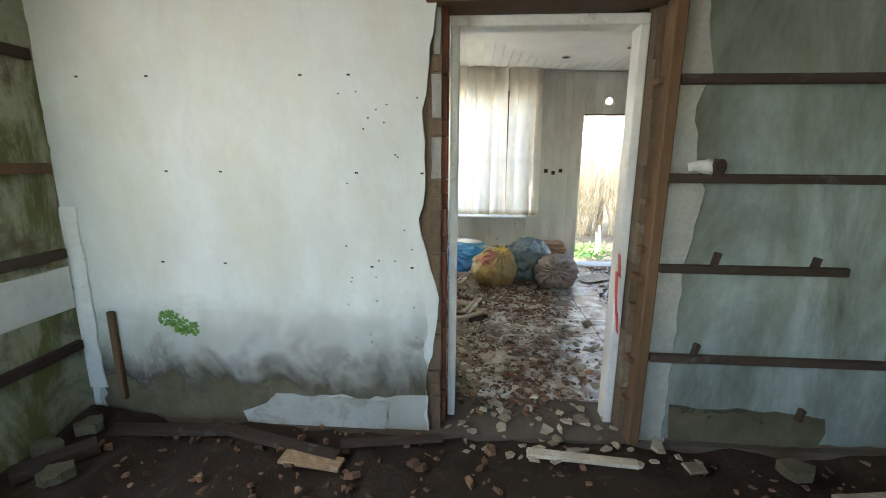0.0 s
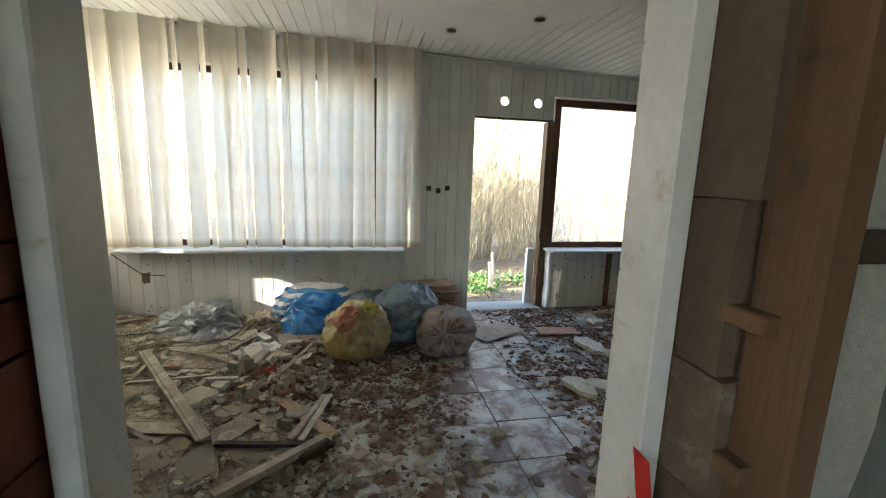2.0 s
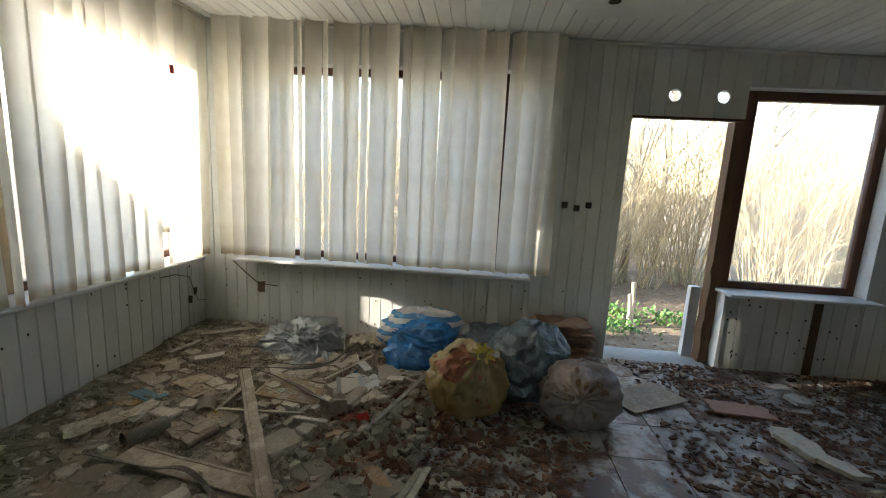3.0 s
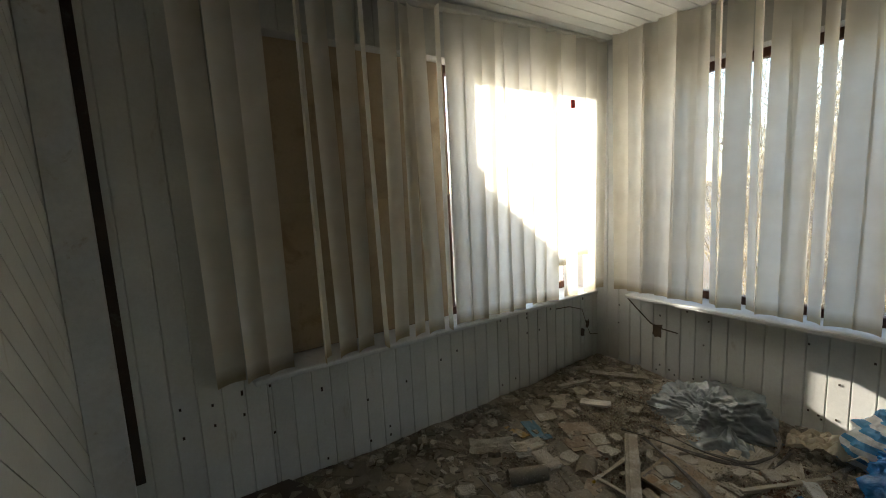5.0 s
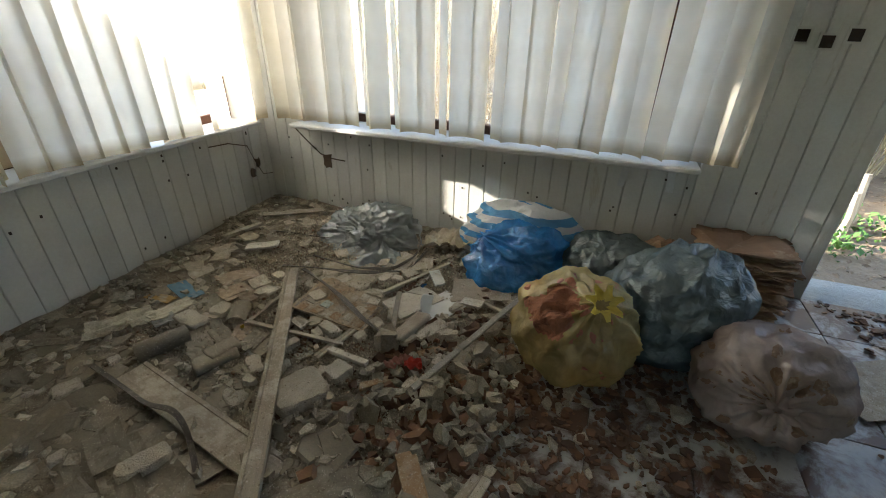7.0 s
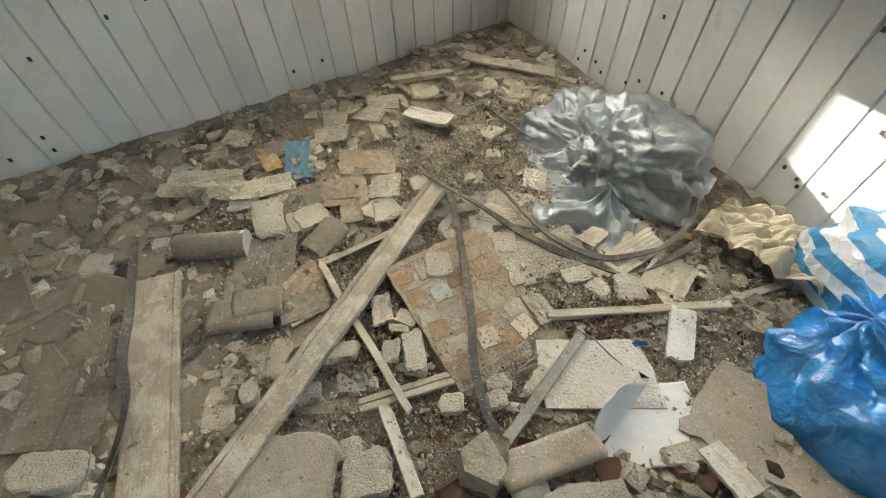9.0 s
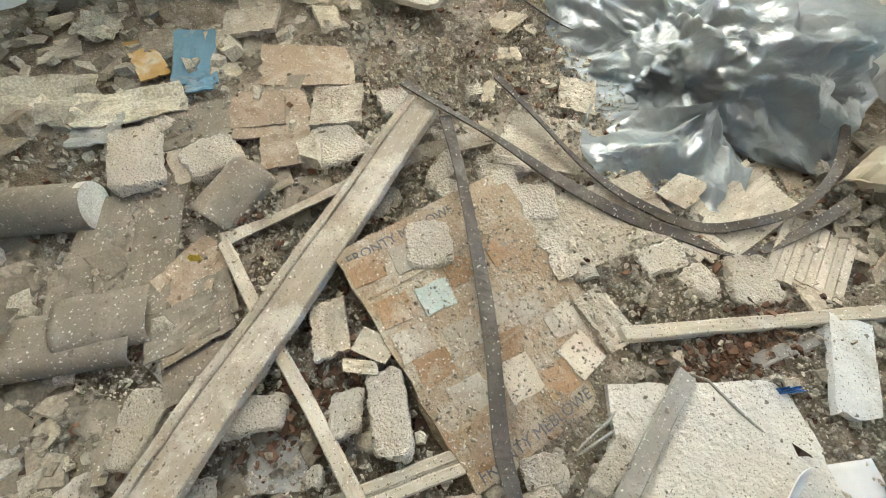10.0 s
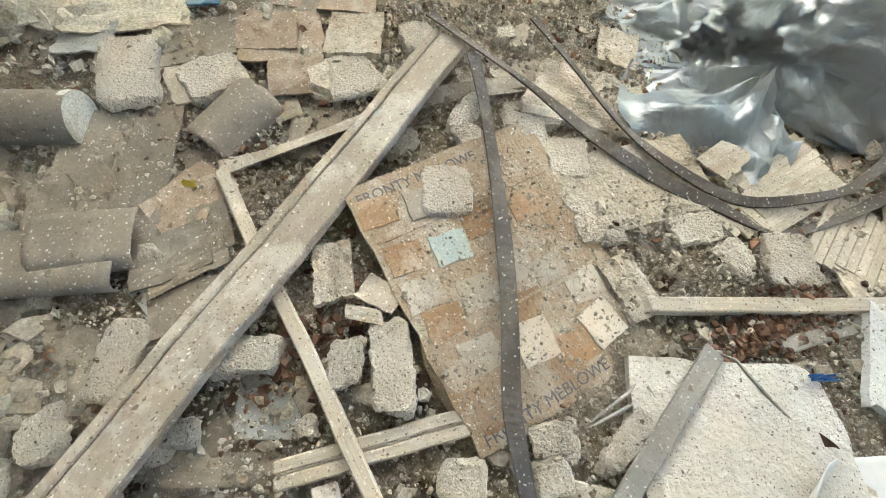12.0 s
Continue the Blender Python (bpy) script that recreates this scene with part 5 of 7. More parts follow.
M["dustcard"] = surface("caked_dust", (0.44, 0.385, 0.30), (0.32, 0.275, 0.21), stain=(0.24, 0.19, 0.14), grain=60, blotch=10, rough=1.0, bump=1.0, vary=0.08, bump_scale=90, dusty=0.8)
M["blue_card"] = surface("faded_blue_card", (0.13, 0.25, 0.33), (0.1, 0.19, 0.25), stain=(0.32, 0.3, 0.25), stain_at=0.6, grain=50, blotch=8, rough=0.7, bump=0.2, vary=0)
M["orange_card"] = surface("ochre_card", (0.42, 0.27, 0.1), (0.32, 0.2, 0.08), stain=(0.45, 0.4, 0.3), grain=50, blotch=8, rough=0.8, bump=0.2, vary=0)
M["paper"] = surface("dusty_paper", (0.52, 0.48, 0.38), (0.4, 0.36, 0.28), stain=(0.3, 0.25, 0.18), grain=40, blotch=8, rough=0.9, bump=0.3, vary=0.15, grit=0.45)
M["stone_chip"] = surface("grey_stone_chip", (0.42, 0.4, 0.35), (0.32, 0.3, 0.26), grain=60, blotch=10, rough=0.9, bump=0.6, vary=0.1)
M["slate"] = surface("grey_glazed_scrap", (0.36, 0.355, 0.325), (0.28, 0.275, 0.25), grain=120, blotch=8, rough=0.5, bump=0.15, vary=0.08, dusty=0.45, dust_color=(0.46, 0.44, 0.39))
M["white_board"] = surface("chalky_white_board", (0.62, 0.585, 0.515), (0.5, 0.465, 0.395), stain=(0.42, 0.37, 0.295), stain_at=0.62, grain=70, blotch=8, rough=0.95, bump=0.7, vary=0.04, bump_scale=120, dusty=0.5, dust_color=(0.74, 0.72, 0.67))
M["brown_card"] = surface("warm_brown_card", (0.31, 0.24, 0.172), (0.23, 0.172, 0.12), stain=(0.2, 0.13, 0.08), stain_at=0.62, grain=60, blotch=7, rough=0.9, bump=0.25, vary=0.12, dusty=0.6, dust_color=(0.47, 0.42, 0.34))
M["grey_white"] = surface("pale_grey_foam_board", (0.58, 0.59, 0.57), (0.48, 0.49, 0.47), stain=(0.4, 0.39, 0.35), grain=80, blotch=9, rough=0.9, bump=0.5, vary=0, dusty=0.4)
M["white_wood"] = surface("white_speckled_wood", (0.62, 0.59, 0.53), (0.42, 0.37, 0.29), stain=(0.25, 0.2, 0.15), stain_at=0.58, grain=30, blotch=12, rough=0.8, bump=0.3, vary=0, dusty=0.5, dust_color=(0.72, 0.7, 0.66))
M["pink_board"] = surface("pinkish_board", (0.46, 0.29, 0.22), (0.36, 0.22, 0.17), grain=50, blotch=8, rough=0.9, bump=0.2, vary=0)
M["grey_board"] = surface("blue_grey_board", (0.30, 0.33, 0.36), (0.22, 0.25, 0.28), grain=40, blotch=6, rough=0.7, bump=0.2, vary=0.08)
M["plank"] = surface("dusty_old_plank", (0.355, 0.31, 0.245), (0.26, 0.222, 0.17), stain=(0.23, 0.19, 0.14), stain_at=0.62, grain=16, blotch=5, rough=0.9, bump=0.35, stretch=(0.7, 7, 7), vary=0.06, dusty=0.75, dust_color=(0.53, 0.49, 0.42))
M["pale_wood"] = surface("pale_dusty_wood", (0.47, 0.42, 0.335), (0.37, 0.325, 0.25), stain=(0.3, 0.25, 0.175), stain_at=0.62, grain=16, blotch=6, rough=0.85, bump=0.3, stretch=(0.7, 7, 7), vary=0.06, dusty=0.7, dust_color=(0.6, 0.56, 0.48))
M["dark_strip"] = surface("dull_dusty_metal", (0.26, 0.245, 0.215), (0.19, 0.18, 0.16), stain=(0.13, 0.12, 0.1), stain_at=0.62, grain=60, blotch=9, rough=0.6, bump=0.12, vary=0.1, spec=0.5, dusty=0.5, dust_color=(0.42, 0.39, 0.33))
M["rubber"] = surface("dusty_black_band", (0.085, 0.075, 0.065), (0.045, 0.04, 0.035), stain=(0.15, 0.135, 0.11), stain_at=0.6, grain=60, blotch=9, rough=0.55, bump=0.12, vary=0.1, dusty=0.22, dust_color=(0.36, 0.33, 0.28))


def rest(x, y):
    """Height of the rubble bed at a place."""
    side = max(0.0, min(1.0, (0.75 - x) / 0.45))
    corner = 0.05 * max(0.0, 1 - math.hypot(x + 1.5, y - 6.3) / 0.9)
    n = noise.noise(Vector((x * 2.3, y * 2.3, 0.5))) * 0.018 + noise.noise(Vector((x * 7, y * 7, 2.5))) * 0.010 + noise.noise(Vector((x * 21, y * 21, 4.5))) * 0.006
    return side * (0.02 + corner + n) - 0.03 * (1 - side)


def blk(seed, l, w, h):
    """A broken, porous lump."""
    rng = random.Random(seed)
    bm = bmesh.new()
    pts = []
    n = rng.choice((5, 6, 7))
    for i in range(n):
        a = math.tau * (i + rng.uniform(-0.25, 0.25)) / n
        k = 1 / max(abs(math.cos(a)), abs(math.sin(a))) ** 0.8
        pts.append((0.5 * l * k * math.cos(a) * rng.uniform(0.82, 1.0), 0.5 * w * k * math.sin(a) * rng.uniform(0.82, 1.0)))
    slab(pts, h, None, bm)
    bmesh.ops.triangulate(bm, faces=[f for f in bm.faces if len(f.verts) > 4])
    bmesh.ops.subdivide_edges(bm, edges=bm.edges[:], cuts=6, use_grid_fill=True)
    off = Vector((seed, seed * 2, 0))
    s = min(l, w)
    for v in bm.verts:
        q = v.co * (0.35 / s * 3) + off
        v.co += noise.noise_vector(q) * s * 0.06 + noise.noise_vector(v.co * 120 + off) * 0.0045
        if v.co.z > h * 0.8:
            v.co.z -= 0.25 * h * abs(noise.noise(q * 1.3))
    return bm


def rubble_block(x, y, a, l, w, h, seed, kind="rubble"):
    ob = part("rubble_block", blk(seed, l, w, h), kind, smooth=False)
    ob.matrix_world = pose(x, y, max(0, rest(x, y)) + 0.004, random.Random(seed).uniform(-6, 6), random.Random(seed + 1).uniform(-6, 6), a)
    tagged(ob, "broken porous pale plaster lump among rubble" if l < 0.12 else "large broken porous plaster block among rubble", "rubble", "plaster lumps")


def crumbly(seed, l, w, h):
    """A broken plaster slab: nearly flat on top, knobbly at its broken sides."""
    rng = random.Random(seed)
    n, sides = 56, rng.choice((5, 6, 7))
    off = Vector((seed * 1.3, seed * 0.7, 0))
    corner = [rng.uniform(0.84, 1.06) for _ in range(sides)]
    turn = rng.uniform(0, math.tau)
    bm = bmesh.new()
    rows = []
    for lev, (f, z) in enumerate(((0.25, 1.0), (0.55, 1.0), (0.8, 1.0), (0.93, 0.97), (1.0, 0.8), (1.02, 0.5), (1.0, 0.2), (0.96, 0.0))):
        row = []
        for j in range(n):
            a = math.tau * j / n
            k = 1 / (abs(math.cos(a)) ** 5 + abs(math.sin(a)) ** 5) ** 0.2
            c = ((a + turn) / math.tau * sides) % sides
            i0 = int(c)
            k *= corner[i0] * (1 - (c - i0)) + corner[(i0 + 1) % sides] * (c - i0)
            p = Vector((0.5 * l * k * f * math.cos(a), 0.5 * w * k * f * math.sin(a), h * z))
            rough = 0.0048 if lev > 2 else 0.0012
            p += noise.noise_vector(p * 95 + off) * rough + noise.noise_vector(p * 30 + off) * (0.006 if lev > 2 else 0.001)
            p.z += 0.1 * h * noise.noise(p * 18 + off) * (1 if lev < 4 else 0)
            row.append(bm.verts.new((p.x, p.y, max(0.0, p.z))))
        rows.append(row)
    bm.faces.new(rows[0])
    for q, r in zip(rows, rows[1:]):
        for j in range(n):
            bm.faces.new((q[j], r[j], r[(j + 1) % n], q[(j + 1) % n]))
    bm.faces.new(rows[-1][::-1])
    bmesh.ops.recalc_face_normals(bm, faces=bm.faces[:])
    return bm


def plaster_lump(x, y, a, l, w, h, seed, z=0.0, kind="rubble"):
    rng = random.Random(seed)
    ob = part("rubble_block", crumbly(seed, l, w, h), kind, smooth=False)
    ob.matrix_world = pose(x, y, (z if z else max(0, rest(x, y)) + 0.003), rng.uniform(-4, 4), rng.uniform(-4, 4), a)
    tagged(ob, "broken porous pale plaster lump among rubble" if l < 0.12 else "large broken porous plaster block among rubble", "rubble", "plaster lumps")


def grooved_panel(x, y, a, l, w, n, z, label):
    """A scrap of panel with grooves along it."""
    rng = random.Random(int(x * 1000) + n)
    g = group("panel", pose(x, y, max(0, rest(x, y)) + z, rng.uniform(-2, 2), rng.uniform(-2, 2), a), label, "panel", "grooved panel scraps")
    part("backing", boxes((-l / 2 + 0.02, l / 2 - 0.012, -w / 2, w / 2, 0.0, 0.005)), "pale_wood", g)
    s = w / n
    for i in range(n):
        part("strip", boxes((-l / 2 + rng.uniform(0, 0.03), l / 2 - rng.uniform(0, 0.012), -w / 2 + s * i + 0.0007, -w / 2 + s * (i + 1) - 0.0007, 0.003, 0.0075 + rng.uniform(-0.0005, 0.0005))), "pale_wood", g)


def wire(points, r, label):
    pts = [Vector(p) for p in points]
    bm = bmesh.new()
    tube(bm, [p - pts[0] for p in pts], r, r, 6)
    bmesh.ops.create_icosphere(bm, subdivisions=1, radius=r * 2.2, matrix=Matrix.Translation(pts[-1] - pts[0]))
    ob = part("wire", bm, "dark_strip", smooth=True)
    ob.matrix_world = Matrix.Translation(pts[0])
    tagged(ob, label, "wire")


def foam_piece(x, y, a, l, w, h, seed):
    ob = part("foam_slab", blk(seed, l, w, h), "foam")
    ob.matrix_world = pose(x, y, 0.012, 2, 2, a)
    tagged(ob, "broken dirty white foam slab on littered tiles", "foam slab", "foam slabs")


KINDS = {"lino": "grey-brown floor covering scrap, torn and dusty", "brown_sheet": "curled brown backing sheet on rubble", "veneer": "splintered brown board scrap with flaking layers", "blue_card": "faded blue card scrap on rubble",
         "orange_card": "ochre card scrap on rubble", "paper": "crumpled dusty paper scrap", "card": "dusty corrugated cardboard scrap", "dustcard": "flat crust of caked dust", "stone_chip": "flat grey stone chip", "slate": "grey sheet scrap with fine lines",
         "white_board": "chalky white board covered in dust", "pink_board": "pinkish board scrap on littered tiles", "brown_card": "warm brown card scrap under dust", "grey_white": "pale grey foam board under dust", "yellow_bit": "tiny yellow plastic bit", "dark_board": "dark brown board lying by the wall", "grey_board": "blue-grey board on littered tiles"}


def sheet_scrap(x, y, a, l, w, kind, curl, seed, lift=0.012):
    rng = random.Random(seed + 100)
    bm = bmesh.new()
    nx, ny = 14, 9
    thick = 0.012 if kind in ("white_board", "grey_white", "dustcard", "pink_board") else 0.0035

    def torn(n):
        """An edge that runs fairly straight, with a nick here and there."""
        v, out = rng.uniform(-0.06, 0.04), []
        for _ in range(n + 1):
            v = max(-0.13, min(0.06, v + rng.uniform(-0.02, 0.02)))
            out.append(v - (0.07 if rng.random() < 0.07 else 0))
        return out

    ragx, ragX, ragy, ragY = torn(ny), torn(ny), torn(nx), torn(nx)
    skew = rng.uniform(-0.2, 0.2)
    cut = rng.uniform(0.0, 0.22)
    layers = []
    for z in (thick, 0.0):
        rows = []
        for j in range(ny + 1):
            row = []
            for i in range(nx + 1):
                u, v = i / nx * 2 - 1, j / ny * 2 - 1
                uu = u * (1 + (ragX[j] if u > 0 else ragx[j]))
                vv = v * (1 + (ragY[i] if v > 0 else ragy[i]))
                uu *= 1 - cut * max(0, vv) * max(0, u)
                px, py = 0.5 * l * uu + skew * 0.5 * w * vv, 0.5 * w * vv
                pz = z
                if curl:
                    if curl > 0.9:
                        ang = 1.35 * vv
                        py, pz = (0.37 * w + z) * math.sin(ang), (0.37 * w + z) * (math.cos(ang) - 0.219) + 0.03 * w * u
                    elif curl > 0.5:
                        roll = max(0.0, vv - 0.25) / 0.75
                        rad = 0.375 * w / (4.2 * curl)
                        ang = 4.2 * curl * roll
                        if roll:
                            py, pz = 0.125 * w + (rad + z) * math.sin(ang), (rad + z) * math.cos(ang) - rad
                        pz += rad * (1 - math.cos(4.2 * curl))
                    else:
                        pz += curl * 0.35 * w * max(0, vv) ** 2 + curl * 0.2 * w * max(0, -u) ** 3 + curl * 0.06 * noise.noise(Vector((uu * 2, vv * 2, seed)))
                row.append(bm.verts.new((px, py, pz + 0.0012 * noise.noise(Vector((px * 60, py * 60, seed))))))
            rows.append(row)
        layers.append(rows)
    top, low = layers
    for j in range(ny):
        for i in range(nx):
            bm.faces.new((top[j][i], top[j][i + 1], top[j + 1][i + 1], top[j + 1][i]))
            bm.faces.new((low[j][i], low[j + 1][i], low[j + 1][i + 1], low[j][i + 1]))
    rim = [(0, i) for i in range(nx)] + [(j, nx) for j in range(ny)] + [(ny, i) for i in range(nx, 0, -1)] + [(j, 0) for j in range(ny, 0, -1)]
    for (j0, i0), (j1, i1) in zip(rim, rim[1:] + rim[:1]):
        bm.faces.new((low[j0][i0], low[j1][i1], top[j1][i1], top[j0][i0]))
    ob = part("sheet_scrap", bm, kind, smooth=curl > 0.5)
    ob.matrix_world = pose(x, y, max(0, rest(x, y)) + lift + 0.0006 * (seed % 9), rng.uniform(-3, 3), rng.uniform(-3, 3), a)
    tagged(ob, KINDS[kind], "scrap", "sheet scraps")


def long_piece(x, y, a, l, w, h, kind, z, groove, label):
    """A plank, lath or bar with worn edges and a slight bow."""
    if groove:
        g = -w / 2 + w * groove
        bm = boxes((-l / 2, l / 2, -w / 2, g - 0.0015, 0, h - 0.001), (-l / 2, l / 2, g + 0.0015, w / 2, 0, h), (-l / 2, l / 2, g - 0.0014, g + 0.0014, 0, h - 0.004))
    else:
        bm = boxes((-l / 2, l / 2, -w / 2, w / 2, 0, h))
    bmesh.ops.subdivide_edges(bm, edges=[e for e in bm.edges if abs(e.verts[0].co.x - e.verts[1].co.x) > l * 0.5], cuts=max(6, int(l / 0.04)))
    bmesh.ops.bevel(bm, geom=[e for e in bm.edges if e.is_manifold and e.calc_face_angle(0) > 1], offset=min(0.002, h * 0.25), segments=1, affect="EDGES")
    sd = x * 7 + y * 3
    for v in bm.verts:
        v.co.z += 0.006 * math.sin(v.co.x * 2.2 + sd) + 0.0012 * noise.noise(v.co * 50)
        v.co.y += 0.003 * noise.noise(Vector((v.co.x * 6, sd, 0))) + 0.0015 * noise.noise(v.co * 40)
        if abs(abs(v.co.x) - l / 2) < 0.004:
            v.co.x += 0.012 * noise.noise(Vector((v.co.y * 90, v.co.z * 60, sd)))
    name = "pipe" if "pipe" in label else "bar" if "metal" in label else "plank" if w > 0.06 else "lath"
    ob = part(name, bm, kind)
    ob.matrix_world = pose(x, y, max(0, rest(x, y)) * 0.5 + z, 0, 0, a)
    tagged(ob, label, name, "loose timber and bars")


def strap(points, w, kind):
    """A flat band laid through the points, smoothed."""
    pts = [Vector(p) for p in points]
    fine = []
    for i in range(len(pts) - 1):
        p0, p1, p2, p3 = pts[max(i - 1, 0)], pts[i], pts[i + 1], pts[min(i + 2, len(pts) - 1)]
        for k in range(8):
            t = k / 8
            fine.append(0.5 * ((2 * p1) + (p2 - p0) * t + (2 * p0 - 5 * p1 + 4 * p2 - p3) * t * t + (3 * p1 - p0 - 3 * p2 + p3) * t ** 3))
    fine.append(pts[-1])
    o = fine[0].copy()
    bm = bmesh.new()
    rows = []
    for i, p in enumerate(fine):
        d = (fine[min(i + 1, len(fine) - 1)] - fine[max(i - 1, 0)]).normalized()
        s = d.cross(Vector((0, 0, 1))).normalized()
        s = (s + Vector((0, 0, 0.5 * math.sin(i * 0.15)))).normalized() * w / 2
        u = Vector((0, 0, 0.0035))
        rows.append([bm.verts.new(p - o + q) for q in (-s, s, s + u, -s + u)])
    for q, r in zip(rows, rows[1:]):
        for k in range(4):
            bm.faces.new((q[k], q[(k + 1) % 4], r[(k + 1) % 4], r[k]))
    bm.faces.new(rows[0][::-1])
    bm.faces.new(rows[-1])
    ob = part("band", bm, kind, smooth=False)
    ob.matrix_world = Matrix.Translation(o)
    tagged(ob, "springy dark flat band curling over rubble", "band", "loose bands")


rubble_block(0.093, 5.392, 66, 0.171, 0.07, 0.045, 24)
rubble_block(0.154, 5.394, 31, 0.114, 0.05, 0.05, 25)
rubble_block(0.306, 5.375, 40, 0.121, 0.055, 0.04, 27)
rubble_block(0.333, 5.540, 54, 0.152, 0.06, 0.035, 28)
rubble_block(0.083, 5.022, 20, 0.111, 0.03, 0.03, 29)
rubble_block(0.136, 5.083, 68, 0.074, 0.045, 0.04, 30)
rubble_block(0.147, 5.500, 62, 0.095, 0.03, 0.02, 36)
rubble_block(0.175, 5.244, 87, 0.090, 0.03, 0.03, 37)
rubble_block(-0.101, 4.767, 68, 0.069, 0.04, 0.03, 39)
rubble_block(0.246, 5.160, 70, 0.066, 0.03, 0.03, 40)
rubble_block(0.442, 5.543, 60, 0.069, 0.02, 0.02, 41)
rubble_block(-0.052, 5.109, 60, 0.081, 0.03, 0.025, 42)
sheet_scrap(-0.063, 4.873, 64, 0.233, 0.09, "lino", 0.3, 27)
sheet_scrap(-0.306, 4.592, 64, 0.227, 0.1, "lino", 0.1, 28)
sheet_scrap(0.389, 5.854, 38, 0.235, 0.1, "lino", 0.1, 41)
sheet_scrap(0.362, 5.685, 39, 0.225, 0.05, "lino", 0.1, 42)
# long pieces
long_piece(0.312, 5.495, -108, 0.970, 0.028, 0.012, "dark_strip", 0.06, 0, "flat black metal bar on rubble")
long_piece(0.346, 5.294, -118, 0.261, 0.03, 0.02, "veneer", 0.02, 0, "broken orange-brown timber offcut on rubble")
long_piece(0.330, 5.663, -24, 0.264, 0.02, 0.012, "plank", 0.04, 0, "dusty narrow lath on rubble")
long_piece(0.011, 5.054, 42, 0.152, 0.032, 0.016, "veneer", 0.02, 0, "splintered brown wood on rubble")
long_piece(0.131, 5.296, 41, 0.142, 0.032, 0.016, "veneer", 0.02, 0, "splintered brown wood on rubble")
long_piece(0.283, 4.370, -8, 0.577, 0.03, 0.02, "batten", 0.03, 0, "dark broken lath on rubble")
long_piece(0.459, 4.602, 75, 0.458, 0.03, 0.012, "pale_wood", 0.05, 0, "pale wooden lath on rubble")
long_piece(0.400, 4.617, -51, 0.508, 0.07, 0.015, "veneer", 0.03, 0, "splintered brown board on rubble")
long_piece(0.476, 4.307, 43, 0.174, 0.045, 0.045, "batten", 0.02, 0, "length of dark plastic pipe on rubble")
long_piece(0.311, 4.200, 39, 0.530, 0.045, 0.035, "plank", 0.04, 0, "dusty brown lath on rubble")
long_piece(0.417, 4.612, 71, 0.443, 0.03, 0.02, "plank", 0.04, 0, "dusty brown lath on rubble")
strap([(-1.349, 5.952, 0.04), (-1.143, 5.971, 0.05), (-0.885, 5.986, 0.06), (-0.728, 6.078, 0.05)], 0.016, "rubber")
strap([(-1.087, 4.686, 0.05), (-0.832, 4.651, 0.05), (-0.695, 4.629, 0.06), (-0.575, 4.635, 0.07), (-0.465, 4.598, 0.06), (-0.330, 4.512, 0.04)], 0.02, "rubber")
# the corner field, piece by piece
plaster_lump(-0.988, 5.060, -9, 0.172, 0.091, 0.022, 201, 0.0)
plaster_lump(-0.928, 5.178, 100, 0.109, 0.090, 0.022, 202, 0.0)
plaster_lump(-0.386, 5.197, -26, 0.062, 0.046, 0.03, 203, 0.0)
plaster_lump(-0.352, 5.245, -22, 0.113, 0.057, 0.04, 204, 0.0)
plaster_lump(-0.449, 5.090, 64, 0.090, 0.050, 0.035, 205, 0.0)
plaster_lump(-0.512, 4.951, 147, 0.108, 0.062, 0.02, 206, 0.0)
plaster_lump(-0.462, 4.869, 166, 0.067, 0.038, 0.03, 207, 0.0)
plaster_lump(-0.399, 4.998, 71, 0.037, 0.035, 0.025, 208, 0.0)
plaster_lump(-0.524, 5.631, 63, 0.078, 0.085, 0.022, 209, 0.0)
plaster_lump(-0.633, 5.636, 64, 0.097, 0.063, 0.022, 210, 0.0)
plaster_lump(-0.594, 5.606, 56, 0.058, 0.060, 0.02, 211, 0.0)
plaster_lump(-0.667, 5.406, 107, 0.062, 0.033, 0.022, 212, 0.0)
plaster_lump(-0.679, 5.530, 121, 0.091, 0.033, 0.03, 213, 0.0)
plaster_lump(-0.631, 5.512, 70, 0.040, 0.043, 0.022, 214, 0.0)
plaster_lump(-0.839, 5.377, 86, 0.135, 0.105, 0.012, 215, 0.0)
plaster_lump(-0.893, 5.543, 75, 0.064, 0.068, 0.02, 216, 0.0)
plaster_lump(-0.229, 5.837, 63, 0.082, 0.089, 0.018, 217, 0.0)
plaster_lump(-0.191, 5.380, 73, 0.053, 0.034, 0.022, 218, 0.0)
plaster_lump(-0.161, 5.356, 78, 0.050, 0.041, 0.03, 219, 0.0)
plaster_lump(-0.204, 5.266, 61, 0.051, 0.049, 0.03, 220, 0.0)
plaster_lump(-0.148, 5.457, 111, 0.087, 0.028, 0.02, 221, 0.0)
plaster_lump(-0.339, 5.130, 59, 0.026, 0.024, 0.02, 222, 0.0)
plaster_lump(-0.608, 5.261, 59, 0.023, 0.034, 0.02, 223, 0.0)
plaster_lump(-0.511, 4.893, 127, 0.010, 0.010, 0.012, 224, 0.0)
plaster_lump(-0.336, 5.738, 74, 0.079, 0.057, 0.012, 225, 0.0)
plaster_lump(-0.268, 5.765, 7, 0.062, 0.054, 0.012, 226, 0.0)
plaster_lump(-0.376, 5.611, 74, 0.036, 0.027, 0.015, 227, 0.0)
plaster_lump(-0.643, 4.881, 69, 0.019, 0.020, 0.015, 228, 0.0)
plaster_lump(-0.839, 5.712, 72, 0.040, 0.038, 0.015, 229, 0.0)
plaster_lump(-0.698, 5.011, 76, 0.030, 0.028, 0.012, 230, 0.0)
